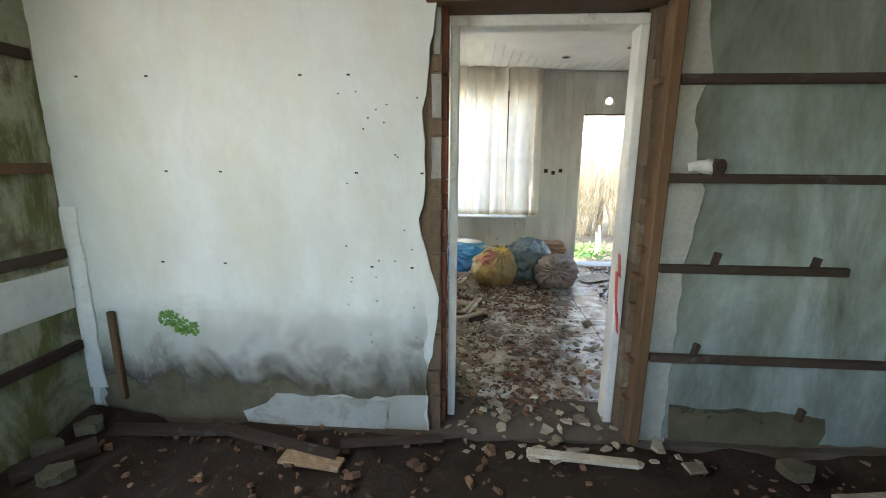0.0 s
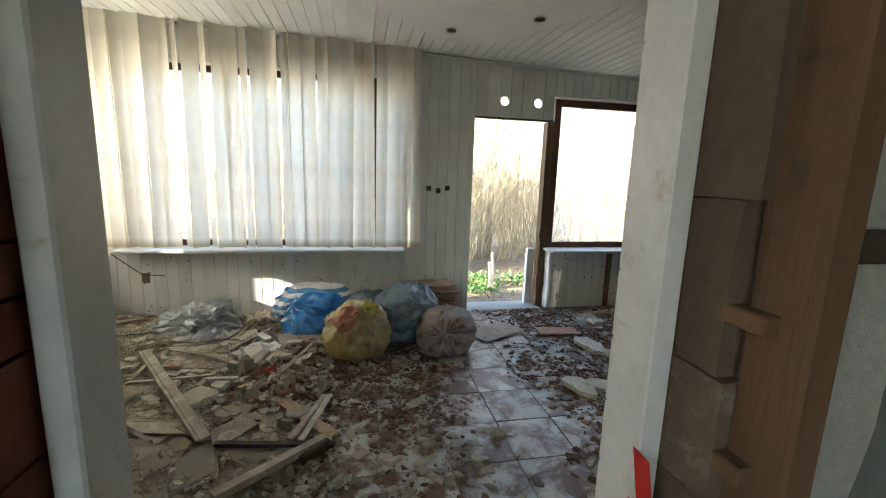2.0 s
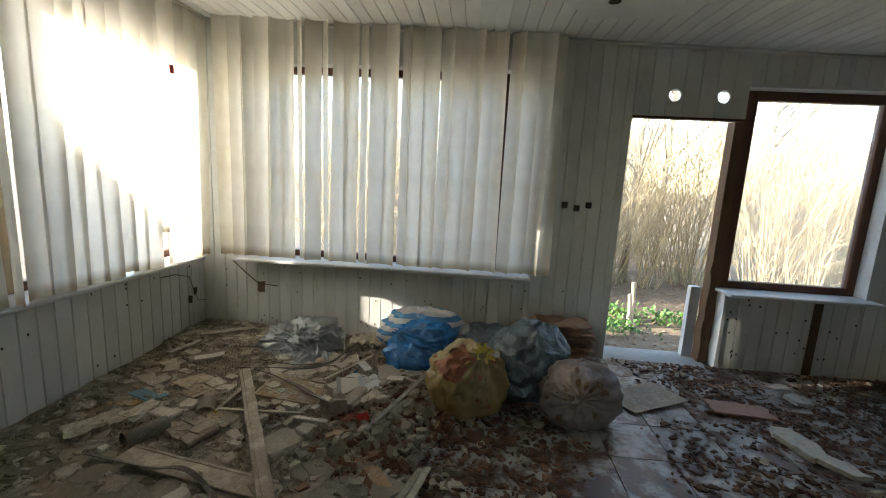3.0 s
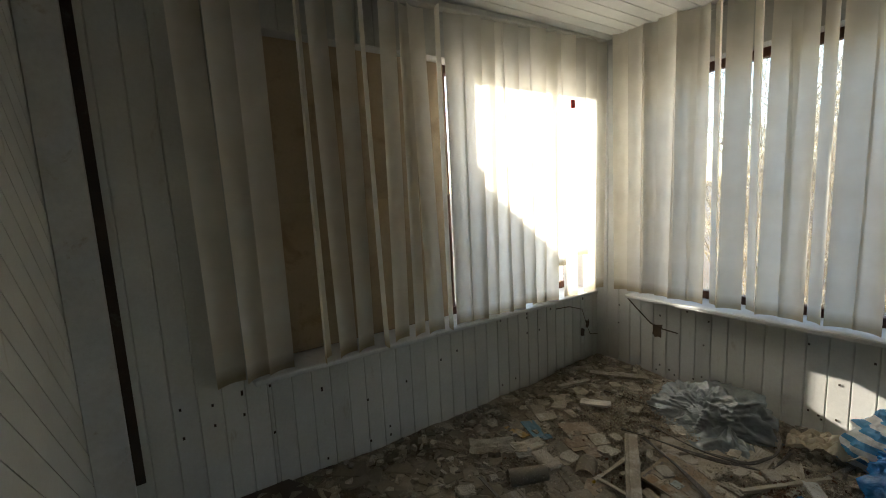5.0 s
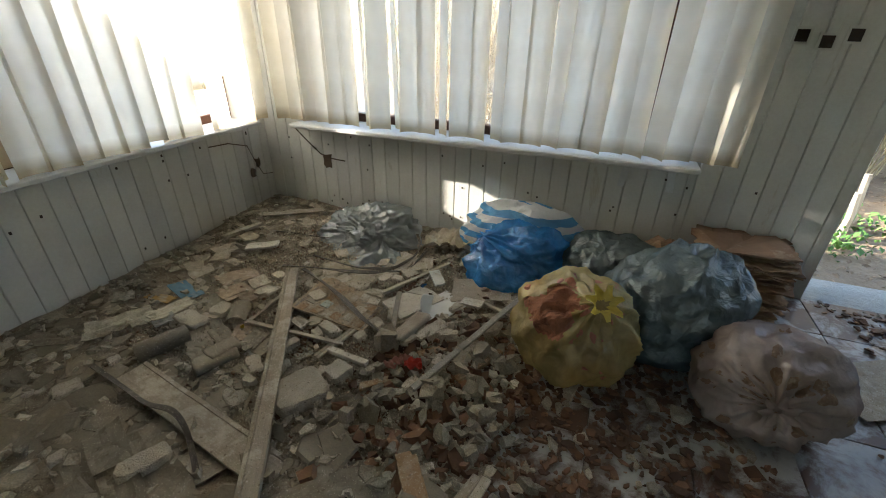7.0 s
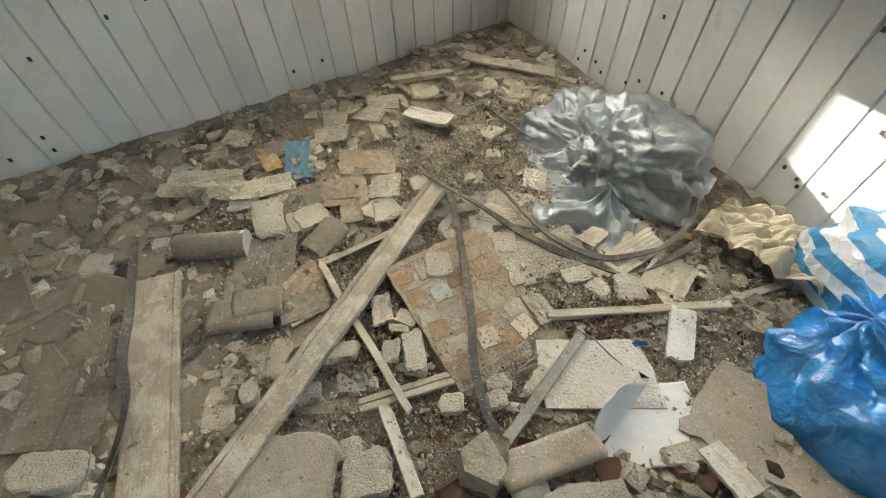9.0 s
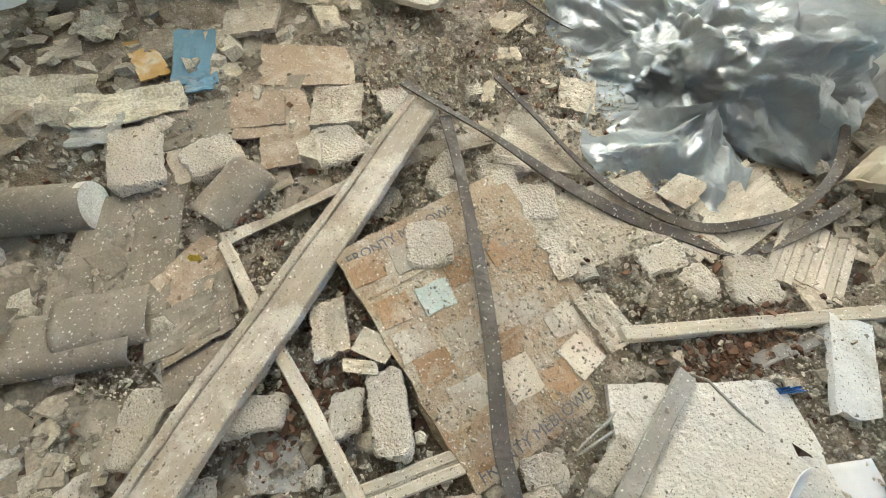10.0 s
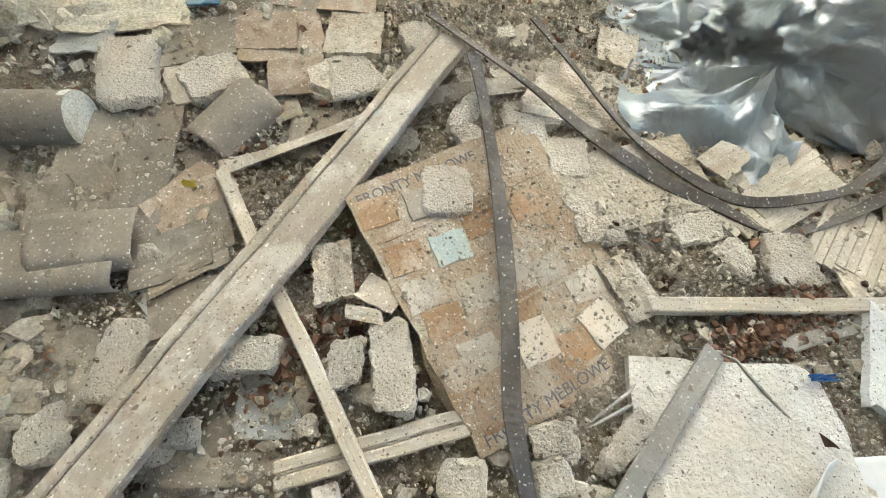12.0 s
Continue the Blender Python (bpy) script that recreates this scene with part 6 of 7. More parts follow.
plaster_lump(-0.540, 5.418, 65, 0.072, 0.080, 0.016, 231, 0.058)
plaster_lump(-1.064, 4.580, 66, 0.088, 0.083, 0.03, 232, 0.0)
plaster_lump(-0.245, 4.891, 62, 0.228, 0.166, 0.055, 233, 0.0)
plaster_lump(-0.169, 5.038, 72, 0.099, 0.096, 0.04, 234, 0.0)
plaster_lump(-0.505, 4.466, 63, 0.160, 0.087, 0.05, 235, 0.0)
plaster_lump(-0.469, 4.801, 69, 0.076, 0.109, 0.012, 236, 0.0)
plaster_lump(-0.894, 4.659, 72, 0.039, 0.080, 0.03, 237, 0.0)
plaster_lump(-1.054, 5.057, 67, 0.110, 0.080, 0.012, 238, 0.0)
plaster_lump(-0.697, 4.499, 60, 0.056, 0.038, 0.018, 239, 0.0)
plaster_lump(0.303, 6.005, 66, 0.057, 0.043, 0.02, 240, 0.0)
plaster_lump(0.126, 5.617, 72, 0.077, 0.040, 0.03, 241, 0.0)
plaster_lump(-1.193, 4.511, 73, 0.048, 0.050, 0.015, 242, 0.0)
plaster_lump(-1.262, 4.579, 12, 0.066, 0.021, 0.02, 243, 0.0)
plaster_lump(-1.058, 4.749, 72, 0.048, 0.048, 0.02, 244, 0.0)
plaster_lump(-0.768, 4.377, 67, 0.051, 0.050, 0.03, 245, 0.0)
plaster_lump(0.019, 5.310, 63, 0.080, 0.040, 0.03, 246, 0.0)
plaster_lump(-0.177, 5.391, 65, 0.033, 0.027, 0.015, 247, 0.0)
plaster_lump(-0.398, 4.974, 72, 0.033, 0.036, 0.02, 248, 0.0)
plaster_lump(-0.234, 5.026, 66, 0.049, 0.041, 0.02, 249, 0.0)
sheet_scrap(-0.832, 5.060, 158, 0.333, 0.075, "lino", 0.04, 250, 0.006)
sheet_scrap(-0.838, 4.973, 150, 0.210, 0.111, "lino", 0.03, 251, 0.002)
sheet_scrap(-1.030, 5.176, 81, 0.179, 0.108, "lino", 0.04, 252, 0.006)
sheet_scrap(-0.822, 5.181, 119, 0.130, 0.128, "lino", 1.0, 253, 0.008)
sheet_scrap(-0.966, 5.315, 66, 0.150, 0.123, "brown_card", 0.06, 254, 0.01)
sheet_scrap(-0.865, 5.303, 70, 0.095, 0.081, "brown_card", 0.05, 255, 0.016)
sheet_scrap(-0.930, 5.436, 69, 0.101, 0.112, "dustcard", 0.05, 256, 0.004)
sheet_scrap(-1.137, 5.079, 79, 0.208, 0.095, "paper", 0.25, 257, 0.02)
sheet_scrap(-1.101, 5.011, 67, 0.096, 0.080, "slate", 0.1, 258, 0.02)
sheet_scrap(-1.124, 5.217, 71, 0.057, 0.041, "blue_card", 0.05, 259, 0.02)
sheet_scrap(-0.672, 4.952, 251, 0.126, 0.100, "lino", 0.55, 260, 0.012)
sheet_scrap(-0.667, 4.996, 79, 0.079, 0.054, "lino", 0.06, 261, 0.014)
sheet_scrap(-0.601, 5.061, 96, 0.103, 0.051, "lino", 0.1, 262, 0.018)
sheet_scrap(-0.573, 5.030, 104, 0.074, 0.079, "slate", 0.0, 263, 0.003)
sheet_scrap(-0.516, 4.904, 157, 0.083, 0.040, "lino", 0.05, 264, 0.006)
sheet_scrap(-0.379, 5.094, 62, 0.080, 0.068, "slate", 0.0, 265, 0.0)
sheet_scrap(-0.343, 5.024, 62, 0.139, 0.035, "lino", 0.03, 266, 0.003)
sheet_scrap(-0.501, 5.230, -18, 0.089, 0.052, "dustcard", 0.04, 267, 0.012)
sheet_scrap(-0.706, 5.087, 114, 0.112, 0.086, "brown_card", 0.08, 268, 0.008)
sheet_scrap(-0.647, 5.101, 89, 0.053, 0.083, "lino", 0.06, 269, 0.01)
sheet_scrap(-0.587, 4.886, 137, 0.034, 0.044, "lino", 0.1, 270, 0.004)
sheet_scrap(-0.438, 5.702, 80, 0.251, 0.150, "dustcard", 0.03, 271, 0.0)
sheet_scrap(-0.410, 5.869, 99, 0.082, 0.056, "card", 0.03, 272, 0.024)
sheet_scrap(-0.314, 6.162, 62, 0.155, 0.110, "brown_card", 0.04, 273, 0.002)
sheet_scrap(-0.062, 5.837, -53, 0.158, 0.062, "grey_white", 0.0, 274, 0.004)
sheet_scrap(-0.097, 5.594, 60, 0.276, 0.163, "white_board", 0.015, 275, 0.018)
sheet_scrap(-0.629, 5.746, 48, 0.200, 0.153, "dustcard", 0.05, 276, 0.0)
sheet_scrap(-0.436, 5.329, 13, 0.022, 0.016, "dustcard", 0.05, 277, 0.01)
sheet_scrap(-0.444, 5.271, 35, 0.056, 0.037, "card", 0.03, 278, 0.02)
sheet_scrap(-0.427, 5.241, 52, 0.048, 0.018, "card", 0.02, 279, 0.03)
sheet_scrap(-0.742, 5.686, 97, 0.097, 0.063, "card", 0.05, 280, 0.008)
sheet_scrap(-0.706, 5.883, -143, 0.077, 0.099, "dustcard", 0.05, 281, 0.004)
sheet_scrap(-0.304, 5.587, -2, 0.098, 0.054, "dustcard", 0.06, 282, 0.0)
sheet_scrap(-0.601, 4.491, 66, 0.203, 0.115, "lino", 0.12, 283, 0.03)
sheet_scrap(-0.849, 4.466, 66, 0.279, 0.151, "lino", 0.02, 284, 0.004)
sheet_scrap(-0.996, 4.447, 83, 0.177, 0.153, "lino", 0.03, 285, 0.006)
sheet_scrap(-0.776, 4.558, 88, 0.128, 0.113, "lino", 0.05, 286, 0.008)
sheet_scrap(-1.247, 4.917, 59, 0.291, 0.125, "paper", 0.35, 287, 0.02)
sheet_scrap(-1.238, 5.235, 63, 0.096, 0.186, "blue_card", 0.05, 288, 0.014)
sheet_scrap(-1.295, 5.139, 90, 0.061, 0.151, "orange_card", 0.05, 289, 0.012)
sheet_scrap(-1.074, 5.432, 63, 0.199, 0.130, "brown_card", 0.06, 290, 0.01)
sheet_scrap(-1.166, 5.726, 34, 0.182, 0.074, "white_board", 0.1, 291, 0.03)
sheet_scrap(-1.454, 5.067, 48, 0.094, 0.079, "paper", 0.3, 292, 0.02)
sheet_scrap(-0.931, 5.157, 85, 0.108, 0.091, "card", 0.05, 293, 0.01)
sheet_scrap(-0.539, 5.088, 81, 0.178, 0.069, "lino", 0.05, 294, 0.004)
sheet_scrap(-0.667, 4.905, 248, 0.167, 0.105, "lino", 0.55, 295, 0.01)
sheet_scrap(-0.768, 4.905, 67, 0.069, 0.096, "lino", 0.1, 296, 0.01)
sheet_scrap(-0.623, 5.043, 88, 0.107, 0.074, "lino", 0.05, 297, 0.02)
sheet_scrap(-0.337, 4.982, 67, 0.108, 0.076, "lino", 0.02, 298, 0.003)
sheet_scrap(0.190, 5.821, 26, 0.327, 0.213, "brown_sheet", 0.06, 299, 0.012)
sheet_scrap(0.007, 5.369, 258, 0.229, 0.090, "brown_sheet", 0.8, 300, 0.03)
sheet_scrap(0.194, 5.670, -2, 0.106, 0.052, "white_board", 0.03, 301, 0.03)
sheet_scrap(0.248, 5.947, 5, 0.184, 0.061, "brown_card", 0.04, 302, 0.02)
sheet_scrap(-1.434, 4.742, 25, 0.214, 0.080, "lino", 0.2, 303, 0.01)
sheet_scrap(-1.120, 4.771, -110, 0.119, 0.075, "lino", 0.2, 304, 0.012)
sheet_scrap(-1.276, 5.381, -114, 0.127, 0.092, "dustcard", 0.06, 305, 0.01)
sheet_scrap(-1.373, 5.649, 65, 0.162, 0.099, "card", 0.06, 306, 0.01)
sheet_scrap(-1.458, 5.401, 67, 0.135, 0.064, "paper", 0.1, 307, 0.01)
sheet_scrap(-1.359, 4.529, 69, 0.140, 0.100, "lino", 0.06, 308, 0.006)
sheet_scrap(-1.292, 4.409, 68, 0.149, 0.124, "lino", 0.04, 309, 0.004)
sheet_scrap(-0.988, 5.293, -114, 0.112, 0.093, "brown_card", 0.04, 310, 0.012)
long_piece(-0.433, 4.994, -56.5, 1.385, 0.068, 0.02, "plank", 0.058, 0.24, "dusty grey-brown plank with a groove, lying on rubble")
long_piece(-0.479, 5.156, 3.7, 0.499, 0.019, 0.012, "pale_wood", 0.035, 0, "thin pale wooden lath on rubble")
strap([(-0.739, 5.138, 0.035), (-0.732, 5.238, 0.040), (-0.735, 5.348, 0.040), (-0.740, 5.481, 0.035), (-0.723, 5.594, 0.030), (-0.688, 5.755, 0.020), (-0.658, 5.882, 0.015), (-0.612, 5.987, 0.012)], 0.03, "plank")
long_piece(-0.280, 5.197, 76.8, 0.241, 0.032, 0.016, "pale_wood", 0.008, 0.5, "dusty length of wooden moulding with a groove")
long_piece(-0.165, 5.800, 63.3, 0.476, 0.021, 0.02, "pale_wood", 0.02, 0, "pale wooden batten on rubble")
long_piece(-0.123, 5.453, -70.4, 0.351, 0.025, 0.006, "dark_strip", 0.04, 0, "flat grey metal strip on rubble")
long_piece(-0.092, 5.425, 49.8, 0.169, 0.020, 0.016, "pale_wood", 0.004, 0, "pale lath under a chalky board")
long_piece(-0.510, 4.663, -9.1, 0.837, 0.120, 0.014, "plank", 0.03, 0.85, "grooved dusty floorboard on rubble")
long_piece(-0.174, 5.120, -5.0, 0.196, 0.027, 0.02, "white_wood", 0.03, 0, "white paint-speckled wooden lath on rubble")
long_piece(-0.081, 5.615, 26.6, 0.022, 0.009, 0.008, "batten", 0.025, 0, "dark broken splinter on a chalky board")
long_piece(-1.312, 6.200, 37.3, 0.409, 0.065, 0.012, "plank", 0.04, 0, "dusty lath along the wall")
long_piece(-1.441, 5.845, 72.6, 0.270, 0.036, 0.02, "plank", 0.03, 0, "dusty lath along the wall")
long_piece(-0.081, 5.973, 76.6, 0.517, 0.022, 0.01, "dark_strip", 0.02, 0, "flat dark metal strip on rubble")
grooved_panel(-0.334, 5.942, 92, 0.204, 0.127, 9, 0.012, "pale grooved board scrap under dust")
grooved_panel(-0.201, 5.954, 111, 0.167, 0.116, 8, 0.006, "pale grooved board scrap under dust")
grooved_panel(-0.315, 5.821, -169, 0.071, 0.069, 4, 0.004, "pale grooved board scrap under dust")
strap([(-0.750, 5.580, 0.085), (-0.645, 5.540, 0.085), (-0.510, 5.482, 0.085), (-0.410, 5.436, 0.080), (-0.332, 5.396, 0.075), (-0.249, 5.349, 0.070), (-0.190, 5.328, 0.060), (-0.142, 5.315, 0.050), (-0.098, 5.317, 0.040)], 0.022, "rubber")
strap([(-0.867, 5.557, 0.090), (-0.780, 5.582, 0.090), (-0.661, 5.637, 0.075), (-0.538, 5.683, 0.060), (-0.423, 5.738, 0.050), (-0.352, 5.795, 0.040), (-0.270, 5.865, 0.030), (-0.242, 5.981, 0.040), (-0.236, 6.107, 0.055)], 0.02, "rubber")
strap([(-0.796, 5.732, 0.080), (-0.673, 5.742, 0.065), (-0.541, 5.747, 0.055), (-0.434, 5.769, 0.055), (-0.340, 5.839, 0.040), (-0.291, 5.935, 0.050), (-0.274, 6.019, 0.055), (-0.292, 6.113, 0.075), (-0.344, 6.192, 0.095)], 0.016, "rubber")
wire([(-0.203, 5.601, 0.030), (-0.186, 5.623, 0.045), (-0.160, 5.642, 0.050), (-0.117, 5.645, 0.050), (-0.077, 5.654, 0.045), (-0.050, 5.669, 0.035), (-0.034, 5.676, 0.028)], 0.0022, "thin dark bent wire on a chalky board")
wire([(-0.198, 5.535, 0.030), (-0.180, 5.489, 0.045), (-0.183, 5.436, 0.050), (-0.184, 5.423, 0.045), (-0.189, 5.438, 0.050), (-0.194, 5.490, 0.050), (-0.205, 5.543, 0.035)], 0.0022, "thin grey cable loop on rubble")
# pieces by the garden door
foam_piece(2.578, 5.401, -66, 0.321, 0.17, 0.035, 50)
foam_piece(2.672, 5.196, -48, 0.235, 0.12, 0.03, 51)
foam_piece(2.133, 4.740, -68, 0.305, 0.16, 0.035, 52)
foam_piece(2.287, 4.744, -28, 0.198, 0.14, 0.03, 53)
foam_piece(2.127, 4.302, -17, 0.173, 0.15, 0.03, 54)
foam_piece(2.970, 5.936, -66, 0.191, 0.12, 0.03, 55)
foam_piece(2.240, 4.486, -24, 0.074, 0.06, 0.03, 56)
foam_piece(2.574, 4.351, -30, 0.138, 0.12, 0.03, 57)
sheet_scrap(2.459, 5.736, -3, 0.395, 0.16, "pink_board", 0.02, 60)
sheet_scrap(1.880, 5.810, 26, 0.457, 0.28, "card", 0.02, 61)
sheet_scrap(3.026, 5.119, -86, 0.379, 0.14, "grey_board", 0.0, 62)
sheet_scrap(3.260, 5.234, -75, 0.357, 0.14, "grey_board", 0.0, 63)
sheet_scrap(3.645, 6.119, -52, 0.434, 0.1, "lino", 0.1, 64)
sheet_scrap(0.633, 3.639, 41, 0.170, 0.13, "card", 0.05, 65)
sheet_scrap(0.217, 3.882, -13, 0.152, 0.12, "card", 0.05, 66)
sheet_scrap(-0.353, 4.401, -18, 0.435, 0.2, "lino", 0.2, 67)
sheet_scrap(-0.551, 4.362, -25, 0.453, 0.2, "lino", 0.2, 68)
sheet_scrap(-1.582, 3.772, 32, 0.601, 0.3, "dark_board", 0.02, 69)
sheet_scrap(0.158, 4.661, 26, 0.232, 0.14, "lino", 0.1, 70)
sheet_scrap(0.032, 4.526, 47, 0.241, 0.14, "lino", 0.15, 71)
sheet_scrap(1.044, 4.734, 37, 0.176, 0.06, "paper", 0.1, 72)

# cardboard tube
g = group("cardboard_tube", pose(-0.955, 4.89, 0.045, 0, 0, 65), "dusty rolled cardboard tube lying on rubble", "tube")
bm = bmesh.new()
bmesh.ops.create_cone(bm, cap_ends=False, segments=26, radius1=0.042, radius2=0.042, depth=0.2, matrix=pose(0, 0, 0, 0, 90, 0))
for v in bm.verts:
    v.co += 0.003 * noise.noise_vector(v.co * 20)
part("wall", bm, "lino", g, smooth=True)
bm = bmesh.new()
bmesh.ops.create_cone(bm, cap_ends=True, segments=26, radius1=0.041, radius2=0.041, depth=0.012, matrix=pose(0.092, 0, 0, 0, 90, 0))
part("end", bm, "foam", g, "grey paper-filled end")

# sample board with small colour samples and lettering
M["sample_card"] = surface("soiled_sample_card", (0.38, 0.30, 0.21), (0.26, 0.2, 0.135), stain=(0.30, 0.21, 0.13), stain_at=0.55, grain=55, blotch=9, rough=0.95, bump=0.5, vary=0, dusty=0.75, dust_color=(0.5, 0.45, 0.365), bump_scale=150)
sb = group("sample_board", pose(-0.411, 5.44, 0.043, -3, 6.5, 2), "dusty brown sample board with small fronts glued on", "sample board")
W, H = 0.385, 0.305
part("board", slab(ragged([(-W / 2, -H / 2), (W / 2, -H / 2), (W / 2 + 0.01, H / 2), (-W / 2, H / 2)], 0.0025, 0.03, 31), 0.006), "sample_card", sb)
ob = part("backing", slab(ragged([(-W / 2, -H / 2), (W / 2, -H / 2), (W / 2, H / 2), (-W / 2, H / 2)], 0.005, 0.04, 32), 0.006), "sample_card", sb, "swollen lower layer")
ob.matrix_basis = pose(0.014, 0.004, -0.014, 2, 1, -4)
M["ink"] = surface("grey_ink", (0.13, 0.13, 0.15), (0.09, 0.09, 0.1), grain=60, blotch=9, rough=0.8, bump=0, vary=0)
M["card2"] = surface("grey_sample", (0.41, 0.36, 0.285), (0.32, 0.275, 0.21), stain=(0.3, 0.22, 0.14), grain=60, blotch=9, rough=0.8, bump=0.3, vary=0.1, dusty=0.8)
M["pale_sample"] = surface("cream_sample", (0.6, 0.53, 0.42), (0.5, 0.43, 0.33), stain=(0.42, 0.35, 0.25), grain=60, blotch=8, rough=0.7, bump=0.2, vary=0.05, dusty=0.5, dust_color=(0.7, 0.65, 0.56))
M["sample_blue"] = surface("grey_blue_sample", (0.38, 0.44, 0.42), (0.32, 0.37, 0.35), stain=(0.45, 0.43, 0.36), grain=90, blotch=9, rough=0.6, bump=0.2, vary=0, dusty=0.35)
SAMPLES = ((-0.144, -0.122, "veneer", 1), (-0.066, -0.116, "veneer", 1), (-0.129, -0.056, "card2", 2), (-0.053, -0.055, "sample_blue", 2), (-0.069, 0.004, "veneer", 1), (-0.064, 0.08, "veneer", 1), (-0.012, -0.118, "card2", 1), (0.034, -0.112, "veneer", 1), (0.018, -0.053, "card2", 1),
           (0.012, 0.012, "card2", 1), (0.039, 0.058, "card2", 1), (0.068, -0.002, "veneer", 1), (0.078, 0.09, "card2", 1), (0.09, -0.092, "card2", 1), (0.109, -0.02, "pale_sample", 3), (0.133, 0.078, "pale_sample", 3), (0.142, 0.028, "veneer", 1), (0.149, -0.108, "veneer", 1))
for i, (x, y, kind, high) in enumerate(SAMPLES):
    k = 1.25 if kind == "pale_sample" or (x > 0.14 and y < -0.1) else 1.0
    bm = slab(ragged([(-0.022 * k, -0.026), (0.022 * k, -0.026), (0.022 * k, 0.026), (-0.022 * k, 0.026)], 0.0014, 0.012, i * 7), 0.0018 * high)
    ob = part("sample", bm, kind, sb)
    ob.matrix_basis = pose(x, y, 0.0062, 0, 0, 6 * ((i * 3) % 3 - 1) + (14 if kind == "pale_sample" and y > 0 else 0))
for x, a in ((-0.1, 90), (0.055, 90)):
    part("ridge", boxes((x - 0.002, x + 0.002, -H / 2 + 0.01, H / 2 - 0.01, 0.006, 0.0085)), "sample_card", sb)


def lettering(text, size, parent, m):
    c = bpy.data.curves.new("lettering", "FONT")
    c.body, c.size, c.extrude, c.align_x = text, size, 0.0003, "LEFT"
    tmp = new("lettering", c)
    dg = bpy.context.evaluated_depsgraph_get()
    me = bpy.data.meshes.new_from_object(tmp.evaluated_get(dg))
    bpy.data.objects.remove(tmp)
    me.materials.clear()
    me.materials.append(M["ink"])
    ob = new("lettering", me)
    ob.parent = parent
    ob.matrix_basis = m


lettering("FRONTY MEBLOWE", 0.022, sb, pose(-W / 2 + 0.008, -H / 2 + 0.012, 0.0068, 0, 0, 90) @ pose(0, -0.022, 0))
lettering("FRONTY MEBLOWE", 0.022, sb, pose(W / 2 - 0.006, -H / 2 + 0.012, 0.0068, 0, 0, 90))

# red scraps, blue clips and other bright bits
M["red_scrap"] = surface("red_plastic_scrap", (0.52, 0.05, 0.035), (0.38, 0.04, 0.03), grain=40, blotch=8, rough=0.5, bump=0.2, vary=0.1)
M["pink_scrap"] = surface("pink_cloth_scrap", (0.42, 0.2, 0.17), (0.3, 0.14, 0.12), grain=60, blotch=8, rough=0.9, bump=0.3, vary=0.1)
M["blue_bit"] = surface("blue_plastic_bit", (0.04, 0.18, 0.5), (0.03, 0.12, 0.35), grain=30, blotch=8, rough=0.4, bump=0.1, vary=0)
M["yellow_bit"] = surface("yellow_plastic_bit", (0.6, 0.42, 0.04), (0.45, 0.3, 0.03), grain=30, blotch=8, rough=0.4, bump=0.1, vary=0)
KINDS.update({"red_scrap": "folded red plastic scrap on rubble", "pink_scrap": "dusty pink cloth scrap on rubble", "blue_bit": "small broken blue plastic bit"})
sheet_scrap(0.105, 5.165, 20, 0.075, 0.04, "red_scrap", 0.4, 80, 0.045)
sheet_scrap(0.03, 5.14, 60, 0.07, 0.045, "pink_scrap", 0.45, 81, 0.04)
sheet_scrap(0.06, 5.19, 10, 0.06, 0.03, "pink_scrap", 0.4, 82, 0.04)
sheet_scrap(-0.093, 5.722, 62, 0.034, 0.008, "blue_bit", 0.3, 83, 0.03)
sheet_scrap(-0.714, 5.097, 60, 0.016, 0.007, "yellow_bit", 0.3, 84, 0.03)
sheet_scrap(2.9, 4.95, -40, 0.12, 0.06, "blue_bit", 0.3, 85, 0.01)
sheet_scrap(2.93, 4.92, 10, 0.1, 0.08, "paper", 0.4, 86, 0.02)

# rubble bed under the loose pieces
bm = bmesh.new()
nx, ny = 150, 200
grid = [[bm.verts.new((XL + (0.9 - XL) * i / nx, WA1 + (YF - WA1) * j / ny, 0)) for i in range(nx + 1)] for j in range(ny + 1)]
for row in grid:
    for v in row:
        v.co.z = rest(v.co.x, v.co.y)
for a, b in zip(grid, grid[1:]):
    for i in range(nx):
        bm.faces.new((a[i], a[i + 1], b[i + 1], b[i]))
tagged(part("rubble_bed", bm, "dust", smooth=True), "bed of grey-brown plaster dust and crumbs", "rubble", "", "stuff")

M["crumb"] = surface("plaster_crumbs", (0.45, 0.41, 0.33), (0.3, 0.265, 0.21), stain=(0.25, 0.2, 0.14), stain_at=0.56, grain=50, blotch=14, rough=1.0, bump=0.8, vary=0.4, island=True, grit=0.35, bump_scale=130)
M["flake"] = surface("brown_flakes", (0.34, 0.298, 0.23), (0.18, 0.15, 0.115), stain=(0.42, 0.38, 0.3), stain_at=0.58, grain=40, blotch=12, rough=0.95, bump=0.5, vary=0.45, island=True, grit=0.35)
M["bark"] = surface("red_brown_litter", (0.165, 0.092, 0.055), (0.08, 0.042, 0.027), stain=(0.28, 0.19, 0.12), stain_at=0.6, grain=40, blotch=12, rough=0.9, bump=0.4, vary=0.6, island=True)


